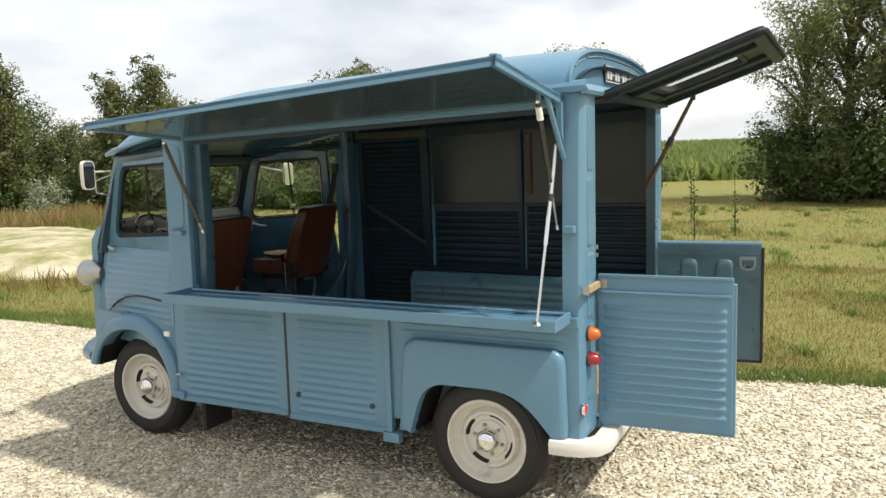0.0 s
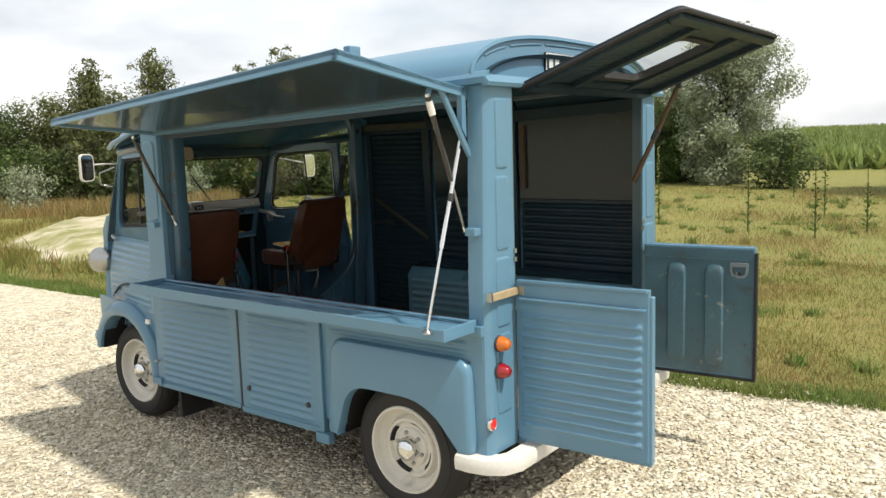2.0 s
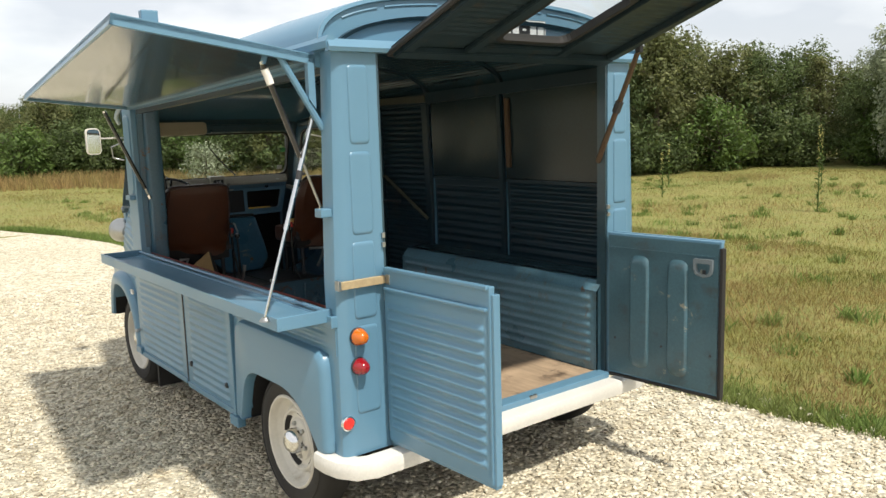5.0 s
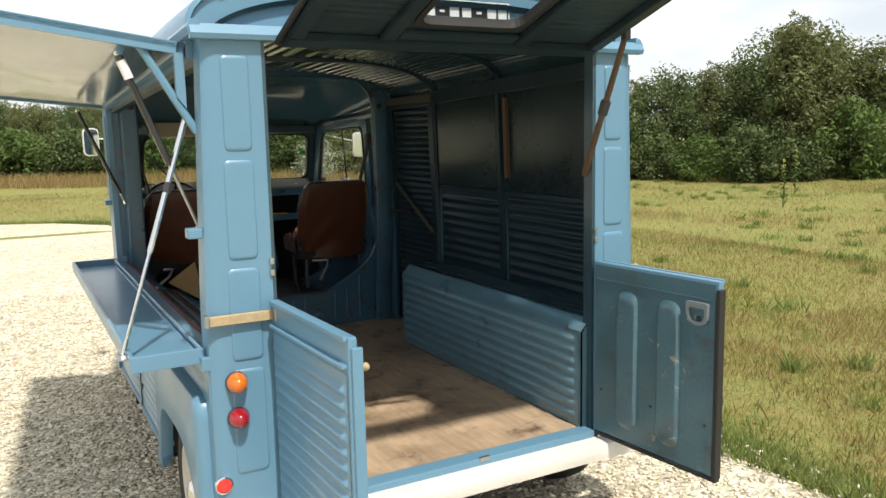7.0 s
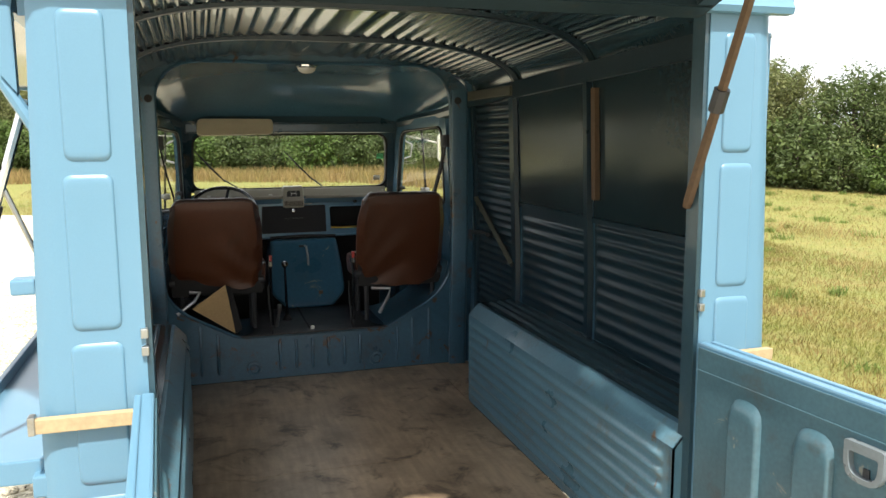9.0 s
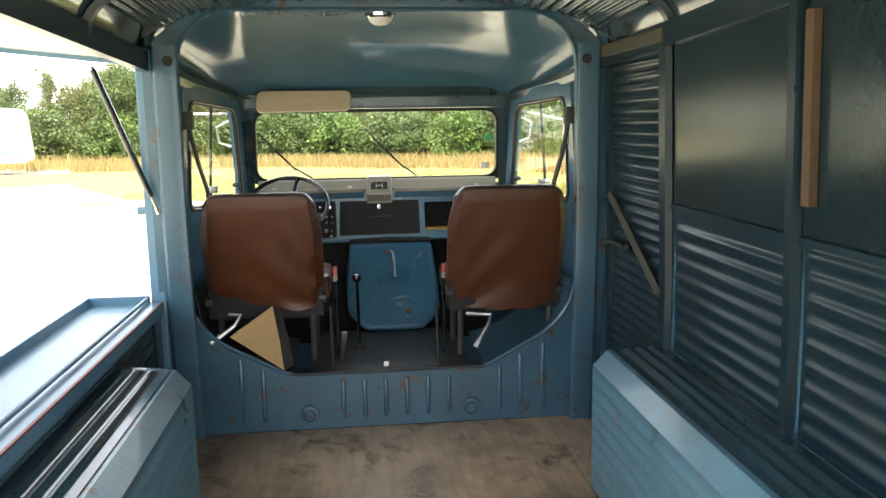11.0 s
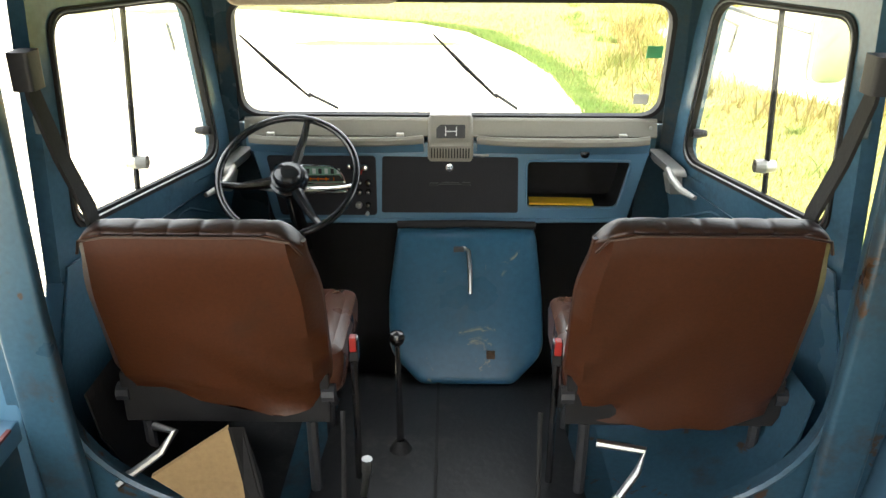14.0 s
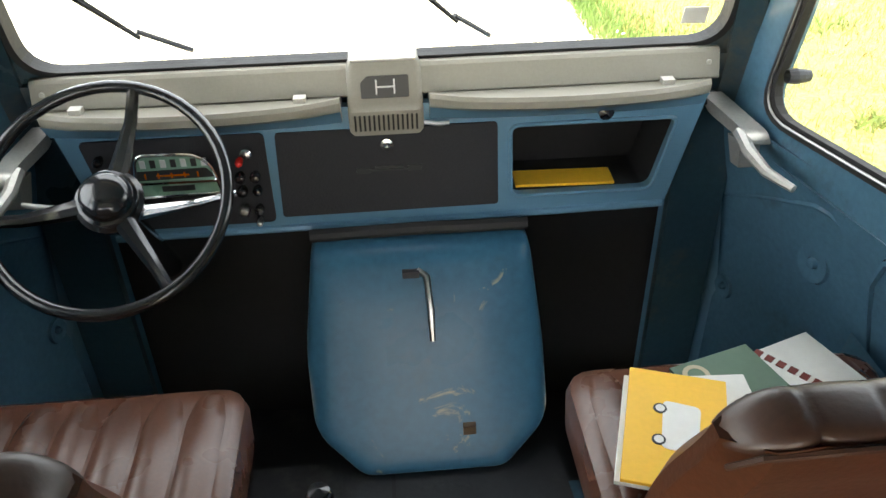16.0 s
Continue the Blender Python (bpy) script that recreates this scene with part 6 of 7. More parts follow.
for s in (-1, 1):
    part("bulkhead_post", loft(bmesh.new(), [[(s * x, y + 0.05 * (1 - smooth01((z - 0.45) / 0.9)), z) for x, y in rpoly([(0.777, 2.480), (0.777, 2.446), (0.868, 2.440), (0.884, 2.480)], 0.010, 3)] for z in (0.447, 0.6, 0.8, 1.0, 1.3, 1.7, 2.03)]), M_BULK, bulk, smooth=True)
    part("dark_plug", lathe(bmesh.new(), [(0.020, 0.0), (0.020, 0.004), (0.001, 0.005)], 16, Matrix.Translation((s * 0.812, 2.443, 1.972)) @ Matrix.Rotation(radians(-90), 4, "Z")), M_RUBBER, bulk)
    strap = part("seat_belt", loft(bmesh.new(), [[(s * (x - 0.004), y - wd, z), (s * (x + 0.004), y - wd, z), (s * (x + 0.004), y + wd, z), (s * (x - 0.004), y + wd, z)] for x, y, z, wd in ((0.775, 2.565, 1.745, 0.014), (0.770, 2.568, 1.70, 0.023), (0.748, 2.580, 1.58, 0.024), (0.722, 2.60, 1.47, 0.024), (0.715, 2.61, 1.36, 0.024))]), M_RUBBER, van, "black seat belt hanging from the post")
    part("belt_guide", loft(bmesh.new(), [[(s * x, 2.566 + y, z) for x, y in rpoly([(0.755, -0.026), (0.795, -0.026), (0.795, 0.026), (0.755, 0.026)], 0.008, 3)] for z in (1.715, 1.735, 1.775, 1.785)]), M_DARK, strap, "black plastic belt guide", smooth=True)
    part("belt_tongue", boxes((s * 0.762, s * 0.776, 2.556, 2.584, 1.632, 1.668), bevel=0.003), M_STEEL, strap)

# Cab roof lining, dome lamp, sun visor.
CAB = [(2.40, 0.885, 2.02, 2.225), (2.66, 0.87, 2.0, 2.185), (2.86, 0.835, 1.955, 2.145), (3.03, 0.80, 1.925, 2.10), (3.155, 0.765, 1.90, 2.045), (3.245, 0.725, 1.882, 1.985), (3.315, 0.69, 1.86, 1.92), (3.345, 0.67, 1.85, 1.875)]
part("cab_roof_lining", loft(bmesh.new(), [arch(*r, e=2.5) for r in CAB], closed=False), M_CABROOF, van, smooth=True)
for s in (-1, 1):
    part("cab_rail", tube(bmesh.new(), [(s * 0.835, 2.46, 1.93), (s * 0.815, 2.80, 1.905), (s * 0.765, 3.08, 1.885), (s * 0.70, 3.32, 1.865)], 0.035, 8), M_BLUE_IN, van, smooth=True)
part("screen_rail", boxes((-0.66, 0.66, 3.315, 3.375, 1.800, 1.866), bevel=0.012), M_BLUE_IN, van)
dome = part("dome_lamp", lathe(bmesh.new(), [(0.062, 0.0), (0.060, 0.012), (0.05, 0.018)], 26, Matrix.Translation((0, 2.60, 2.165)) @ Matrix.Rotation(radians(90), 4, "Y")), M_CHROME, van, "round chrome roof lamp, unlit", smooth=True)
part("lens", lathe(bmesh.new(), [(0.05, 0.016), (0.042, 0.034), (0.024, 0.044), (0.001, 0.047)], 26, Matrix.Translation((0, 2.60, 2.165)) @ Matrix.Rotation(radians(90), 4, "Y")), M_PAPER, dome, smooth=True)
vz = Matrix.Translation((-0.359, 3.285, 1.838)) @ Matrix.Rotation(radians(-14), 4, "X")
shape = rpoly([(-0.232, -0.055), (0.225, -0.048), (0.232, 0.05), (-0.225, 0.052)], 0.035, 5)
visor = part("sun_visor", loft(bmesh.new(), [[vz @ Vector((a * k, dy, b * (k * 2 - 1 if k < 1 else 1))) for a, b in shape] for k, dy in ((0.98, -0.013), (1.0, -0.006), (1.0, 0.006), (0.98, 0.013))]), M_VISOR, van, "cream vinyl sun visor", smooth=True)
part("visor_welt", tube(bmesh.new(), [vz @ Vector((a * 0.52, -0.014, b * 0.42)) for a, b in shape], 0.0025, 5, closed=True), M_VISOR, visor)
part("visor_pin", tube(bmesh.new(), [(-0.60, 3.32, 1.86), (-0.635, 3.34, 1.865)], 0.012, 8), M_ALU, visor)

# Cab floor, foot wells.
part("cab_floor", boxes((-0.80, 0.80, 2.57, 3.14, 0.61, 0.66)), M_BULK, van)
part("foot_well", boxes((-0.66, 0.66, 3.14, 3.62, 0.44, 0.47)), M_MAT, van)
part("firewall", boxes((-0.66, 0.66, 3.585, 3.61, 0.45, 1.39)), M_UNDER_SHADE, van)
part("floor_mat", prism(bmesh.new(), [(-0.41, 2.505, 0.698), (0.405, 2.505, 0.698), (0.34, 2.58, 0.702), (0.31, 3.20, 0.69), (-0.31, 3.20, 0.69), (-0.34, 2.58, 0.702)], (0, 0, 0.007)), M_MAT, van, "worn black rubber floor mat")
part("mat_seam", boxes((-0.034, -0.026, 2.57, 3.15, 0.706, 0.7115)), M_RUBBER, van)
for x in (-0.24, 0.21):
    part("belt_cable", tube(bmesh.new(), [(x, 2.515, 0.705), (x * 1.0, 2.58, 0.75), (x * 1.02, 2.66, 0.95)], 0.006, 8), M_RUBBER, van)
part("mat_clip", boxes((-0.025, -0.005, 2.545, 2.555, 0.707, 0.727)), M_PAPER, van)

# Sheet metal sweeping up from the floor below each seat.
for s in (-1, 1):
    edge = [(0.41, 0.694), (0.475, 0.706), (0.57, 0.740), (0.66, 0.795), (0.73, 0.858), (0.772, 0.94), (0.79, 1.05)]
    part("wheel_arch_pan", loft(bmesh.new(), [[(s * x, y, z) for x, z in edge] + [(s * (x + 0.004), y, z - 0.006) for x, z in reversed(edge)] for y in (2.571, 2.75, 3.10)]), M_BULK if s > 0 else M_MAT, van, smooth=True)

# Plates added over the front corners; their dark blue stands for shading there.
for s in (-1, 1):
    part("foot_well_side", boxes((s * 0.575, s * 0.690, 3.475, 3.497, 0.50, 1.34)), M_BLUE_IN, van)

# Engine cover between the seats.
front = [(-0.088, 0.700), (-0.178, 0.785), (-0.184, 0.93), (-0.160, 1.112), (0.262, 1.112), (0.282, 0.93), (0.286, 0.785), (0.198, 0.700)]
fy = lambda z: 3.170 + (z - 0.71) * 0.50  # noqa: E731
fr = rpoly(front, [0.022, 0.035, 0.04, 0.02, 0.02, 0.04, 0.035, 0.022], 5)
cc = Vector((0.05, 0.9))
loops = [[(p.x, fy(p.y) + 0.30, p.y) for p in fr], [(p.x, fy(p.y) + 0.02, p.y) for p in fr]] + [[((p + (cc - p).normalized() * i).x, fy((p + (cc - p).normalized() * i).y) - d, (p + (cc - p).normalized() * i).y) for p in fr] for i, d in ((0.0, 0.0), (0.004, 0.010), (0.012, 0.018), (0.024, 0.0225), (0.040, 0.024))]
mid_ = Vector((cc.x, sum(p[2] for p in loops[-1]) / len(loops[-1])))
for q in (0.85, 0.7, 0.55, 0.4, 0.25, 0.12, 0.02):
    ins = [mid_ + (Vector((p[0], p[2])) - mid_) * q for p in loops[6]]
    loops.append([(p.x, fy(p.y) - 0.024 - 0.004 * (1 - q * q), p.y) for p in ins])
bm = loft(bmesh.new(), loops)
cover = part("engine_cover", bm, M_COVER, van, "blue engine cover with worn bare patches", smooth=True)
part("rubber_edge", tube(bmesh.new(), [(-0.162, 3.405, 1.120), (0.05, 3.400, 1.127), (0.264, 3.405, 1.120)], 0.013, 8), M_RUBBER, cover, smooth=True)
part("latch_slot", boxes((0.012, 0.044, fy(1.07) - 0.031, fy(1.07) - 0.010, 1.066, 1.080)), M_DARK, cover)
part("latch_handle", tube(bmesh.new(), [(0.042, fy(1.075) - 0.022, 1.076), (0.058, fy(1.07) - 0.034, 1.071), (0.062, fy(1.01) - 0.040, 1.015), (0.063, fy(0.955) - 0.030, 0.955)], [0.006, 0.007, 0.007, 0.006], 8), M_STEEL, cover, smooth=True)
part("rust_spot", boxes((0.113, 0.138, fy(0.79) - 0.034, fy(0.79) - 0.020, 0.779, 0.801)), M_WOODD, cover)

# Dashboard.
DY = 3.44
D = lambda x, z, h=0.0: Vector((x, DY - h, z))  # noqa: E731
gi = rpoly([(0.236, 1.164), (0.516, 1.164), (0.552, 1.318), (0.231, 1.318)], 0.020, 6)
left_part = rpoly([(-0.546, 1.117), (0.214, 1.122), (0.214, 1.372), (-0.603, 1.372)], 0.015, 6)
right_part = rpoly([(0.214, 1.122), (0.549, 1.126), (0.606, 1.372), (0.214, 1.372)], 0.015, 6)
dash = part("dashboard", prism(bmesh.new(), [D(*p) for p in left_part], (0, 0.02, 0)), M_BLUE, van, "blue steel dashboard with open glovebox")
part("glovebox_surround", ring(bmesh.new(), [D(*p) for p in right_part], [D(*p) for p in gi], (0, 0.02, 0)), M_BLUE, dash)
part("glovebox_lip", tube(bmesh.new(), [D(*p, 0.002) for p in gi], 0.004, 6, closed=True), M_BLUE, dash, smooth=True)
part("glovebox", loft(bmesh.new(), [[D(*p, -0.02) for p in gi], [D(*p, -0.14) for p in gi]], caps=False), M_UNDER_SHADE, dash)
part("glovebox_back", prism(bmesh.new(), [D(*p, -0.14) for p in gi], (0, 0.004, 0)), M_UNDER_SHADE, dash)
part("lower_fold", tube(bmesh.new(), [D(-0.54, 1.118), D(0.21, 1.122), D(0.545, 1.127)], 0.008, 8), M_BLUE, dash, smooth=True)
mid = rpoly([(-0.212, 1.148), (0.211, 1.150), (0.206, 1.328), (-0.206, 1.328)], 0.008, 4)
part("charcoal_panel", prism(bmesh.new(), [D(*p, 0.004) for p in mid], (0, 0.004, 0)), M_CHAR, dash)
part("panel_lock", lathe(bmesh.new(), [(0.012, 0), (0.012, 0.008), (0.006, 0.009), (0.001, 0.006)], 18, Matrix.Translation((-0.002, DY - 0.004, 1.297)) @ Matrix.Rotation(radians(-90), 4, "Z")), M_CHROME, dash)
for x0, x1, z0, z1 in ((-0.062, 0.062, 1.240, 1.243), (-0.062, -0.036, 1.236, 1.247), (0.036, 0.062, 1.238, 1.249), (-0.026, 0.026, 1.245, 1.249)):
    part("panel_badge", boxes((x0, x1, DY - 0.008, DY - 0.003, z0, z1), bevel=0.001), M_INK, dash)
part("instrument_panel", prism(bmesh.new(), [D(*p, 0.005) for p in rpoly([(-0.525, 1.138), (-0.226, 1.140), (-0.226, 1.330), (-0.558, 1.330)], 0.012, 4)], (0, 0.005, 0)), M_CHAR, dash)
gz = rpoly([(-0.475, 1.214), (-0.316, 1.217), (-0.332, 1.300), (-0.462, 1.303)], [0.008, 0.008, 0.045, 0.02], 6)
gauge = part("speedometer", prism(bmesh.new(), [D(*p, 0.012) for p in gz], (0, 0.008, 0)), M_GAUGE, dash, "green band speedometer in a chrome frame")
part("dial_band", prism(bmesh.new(), [D(*p, 0.0125) for p in rpoly([(-0.470, 1.250), (-0.322, 1.252), (-0.338, 1.272), (-0.466, 1.270)], 0.004, 3)], (0, -0.0006, 0)), M_INK, gauge)
part("gauge_frame", tube(bmesh.new(), [D(*p, 0.012) for p in gz], 0.0035, 6, closed=True), M_CHROME, gauge)
part("gauge_bar", boxes((-0.473, -0.318, DY - 0.018, DY - 0.012, 1.243, 1.248)), M_CHROME, gauge)
for k in range(7):
    part("dial_mark", boxes((-0.456 + 0.0185 * k, -0.446 + 0.0185 * k, DY - 0.0135, DY - 0.012, 1.276, 1.292)), M_INK if k % 2 else M_PLATEW, gauge)
for k in range(5):
    part("dial_tick", boxes((-0.452 + 0.024 * k, -0.449 + 0.024 * k, DY - 0.0139, DY - 0.0132, 1.254, 1.265)), M_AMBER, gauge)
part("dial_needle", boxes((-0.43, -0.37, DY - 0.0145, DY - 0.0132, 1.258, 1.261)), M_AMBER, gauge)
part("odometer", boxes((-0.425, -0.365, DY - 0.0145, DY - 0.012, 1.226, 1.237)), M_INK, gauge)
for x, z, r, mat in ((-0.259, 1.300, 0.011, M_CHROME), (-0.306, 1.303, 0.008, M_CHROME), (-0.275, 1.282, 0.007, M_REDR), (-0.278, 1.250, 0.010, M_BLACK), (-0.250, 1.250, 0.010, M_BLACK), (-0.278, 1.220, 0.010, M_BLACK), (-0.250, 1.220, 0.009, M_BLACK), (-0.280, 1.178, 0.010, M_STEEL), (-0.252, 1.178, 0.009, M_BLACK), (-0.255, 1.150, 0.006, M_STEEL), (-0.525, 1.298, 0.009, M_BLACK)):
    part("dash_knob", lathe(bmesh.new(), [(r * 0.6, 0.0), (r * 0.6, 0.008), (r, 0.010), (r, 0.022), (r * 0.7, 0.026), (0.001, 0.027)], 16, Matrix.Translation((x, DY - 0.005, z)) @ Matrix.Rotation(radians(-90), 4, "Z")), mat, dash, smooth=True)
part("dash_knob", lathe(bmesh.new(), [(0.008, 0.0), (0.008, 0.01), (0.014, 0.012), (0.014, 0.03), (0.001, 0.034)], 18, Matrix.Translation((0.400, DY - 0.012, 1.352)) @ Matrix.Rotation(radians(-90), 4, "Z")), M_BLACK, dash, smooth=True)
for a, b in ((-0.600, -0.080), (0.080, 0.592)):
    loops = []
    for k in range(21):
        t = k / 20
        x = a + (b - a) * t
        d = 0.070 * math.sin(math.pi * min(max(t, 0.02), 0.98)) ** 0.3
        loops.append([(x, 3.47, 1.352), (x, 3.448 - d * 0.45, 1.348), (x, 3.440 - d, 1.380), (x, 3.438 - d, 1.394), (x, 3.443 - d, 1.401), (x, 3.452 - d, 1.400), (x, 3.460 - d, 1.392), (x, 3.475, 1.384)])
    lower = part("parcel_shelf", loft(bmesh.new(), loops), M_DASH, dash, "cream lipped parcel shelf", smooth=True)
    bm = loft(bmesh.new(), [[(p[0], p[1] - 0.0015, p[2] - 0.003) for p in lp[0:3]] for lp in loops], closed=False)
    part("shelf_underside", bm, M_BLUE, lower, smooth=True)
part("dash_fascia", prism(bmesh.new(), [(-0.620, 3.53, 1.384), (-0.620, 3.450, 1.386), (-0.620, 3.446, 1.391), (-0.620, 3.462, 1.434), (-0.620, 3.468, 1.440), (-0.620, 3.53, 1.440)], (1.240, 0, 0)), M_DASH, dash, "cream painted fascia under the windscreen")
for x in (-0.545, -0.16, 0.50):
    part("fascia_clip", boxes((x, x + 0.022, 3.405, 3.424, 1.398, 1.407)), M_ALU, dash)
for x in (-0.600, 0.600):
    part("fascia_screw", lathe(bmesh.new(), [(0.006, 0.0), (0.005, 0.003), (0.0005, 0.003)], 10, Matrix.Translation((x, 3.457, 1.416)) @ Matrix.Rotation(radians(-90), 4, "Z")), M_ALU, dash)
part("bonnet_pull", tube(bmesh.new(), [(0.070, 3.43, 1.338), (0.095, 3.42, 1.338), (0.115, 3.42, 1.340)], [0.004, 0.005, 0.004], 8), M_STEEL, dash)
# Gear plan box.
BX = Matrix.Translation((0.0285, 0.168, -0.010)) @ Matrix.Diagonal((0.98, 1.0, 1.0, 1.0))
gb = part("gear_plan_box", loft(bmesh.new(), [[(x, y, z) for x, y in rpoly([(-0.099 - e, 3.355), (-0.099 - e, 3.262 + o), (0.042 + e, 3.262 + o), (0.042 + e, 3.355)], 0.012, 3)] for z, e, o in ((1.325, -0.004, 0.004), (1.335, 0.0, 0.0), (1.375, 0.0, -0.002), (1.385, 0.0, 0.008), (1.448, -0.002, 0.020), (1.460, -0.008, 0.026))]), M_DASH, van, "cream box with gear plan and vent slots", smooth=True)
part("box_lid", boxes((-0.088, 0.03, 3.287, 3.345, 1.458, 1.464), bevel=0.002), M_STEEL, gb)
gp = lambda x, z: Vector((x, 3.2685 + (z - 1.385) * 0.19, z))  # noqa: E731
part("plan_plate", prism(bmesh.new(), [gp(*p) for p in rpoly([(-0.072, 1.397), (0.016, 1.397), (0.016, 1.436), (-0.060, 1.436), (-0.072, 1.425)], 0.004, 3)], (0, -0.002, 0)), M_INK, gb, "black gear plan plate")
for x0, x1, z0, z1 in ((-0.045, -0.042, 1.404, 1.430), (-0.012, -0.009, 1.404, 1.430), (-0.045, -0.009, 1.4155, 1.4185)):
    part("plan_line", prism(bmesh.new(), [gp(x0, z0) + Vector((0, -0.0026, 0)), gp(x1, z0) + Vector((0, -0.0026, 0)), gp(x1, z1) + Vector((0, -0.0026, 0)), gp(x0, z1) + Vector((0, -0.0026, 0))], (0, -0.0005, 0)), M_PLATEW, gb)
for k in range(14):
    x = -0.088 + 0.0088 * k
    part("vent_slot", boxes((x, x + 0.0035, 3.2575, 3.264, 1.338, 1.368)), M_UNDER_SHADE, gb)

for ob in (gb, *gb.children):
    ob.data.transform(BX)

# Steering wheel.
hub = Vector((-0.452, 3.235, 1.325))
n = Vector((0.05, -0.64, 0.77)).normalized()
ua = Vector((1, 0, 0))
va = n.cross(ua).normalized()
SW = lambda a, r, h=0.0: hub + n * h + r * (math.cos(a) * ua + math.sin(a) * va)  # noqa: E731
rim = part("steering_wheel", tube(bmesh.new(), [SW(2 * math.pi * k / 48, 0.192, 0.018) for k in range(48)], 0.0105, 10, closed=True), M_BLACK, van, "black three-spoke steering wheel", smooth=True)
for ang in (78, 190, 303):
    a = radians(ang)
    part("spoke", tube(bmesh.new(), [SW(a, 0.02, -0.01), SW(a, 0.07, -0.012), SW(a, 0.14, -0.008), SW(a, 0.189, 0.018)], [0.020, 0.016, 0.011, 0.010], 8), M_BLACK, rim, smooth=True)
m = Matrix.Translation(hub) @ n.to_track_quat("X", "Z").to_matrix().to_4x4()
part("hub", lathe(bmesh.new(), [(0.03, -0.06), (0.050, -0.03), (0.055, -0.005), (0.048, 0.0), (0.047, 0.010), (0.042, 0.012), (0.040, 0.024), (0.030, 0.034), (0.015, 0.039), (0.001, 0.040)], 30, m), M_BLACK, rim, smooth=True)
part("column", tube(bmesh.new(), [hub - n * 0.05, hub - n * 0.42], 0.024, 12), M_BLACK, rim, smooth=True)
part("stalk", tube(bmesh.new(), [hub - n * 0.07 + Vector((0.03, 0, 0)), hub - n * 0.07 + Vector((0.12, 0.02, 0.0)), hub - n * 0.07 + Vector((0.19, 0.03, 0.01))], [0.013, 0.007, 0.006], 8), M_CHROME, rim)
part("stalk", tube(bmesh.new(), [hub - n * 0.07 - Vector((0.03, 0, 0)), hub - n * 0.07 - Vector((0.17, -0.03, -0.01))], [0.008, 0.005], 8), M_STEEL, rim)
# Gear and brake levers.
gear = part("gear_lever", tube(bmesh.new(), [(-0.125, 2.84, 0.700), (-0.127, 2.845, 0.90), (-0.129, 2.849, 1.03)], [0.010, 0.008, 0.006], 8), M_BLACK, van, "black gear lever with round knob", smooth=True)
part("knob", lathe(bmesh.new(), [(0.008, -0.02), (0.018, -0.008), (0.021, 0.003), (0.016, 0.016), (0.001, 0.021)], 18, Matrix.Translation((-0.129, 2.849, 1.034)) @ Matrix.Rotation(radians(-90), 4, "Y")), M_BLACK, gear, smooth=True)
part("boot", lathe(bmesh.new(), [(0.03, 0.0), (0.022, 0.015), (0.012, 0.03)], 16, Matrix.Translation((-0.125, 2.84, 0.705)) @ Matrix.Rotation(radians(-90), 4, "Y")), M_RUBBER, gear)
brake = part("hand_brake", tube(bmesh.new(), [(-0.205, 2.66, 0.70), (-0.195, 2.63, 0.77), (-0.19, 2.62, 0.815)], 0.009, 8), M_STEEL, van, "short steel hand lever")
part("grip", tube(bmesh.new(), [(-0.19, 2.62, 0.805), (-0.188, 2.618, 0.845)], 0.013, 8), M_STEEL, brake)


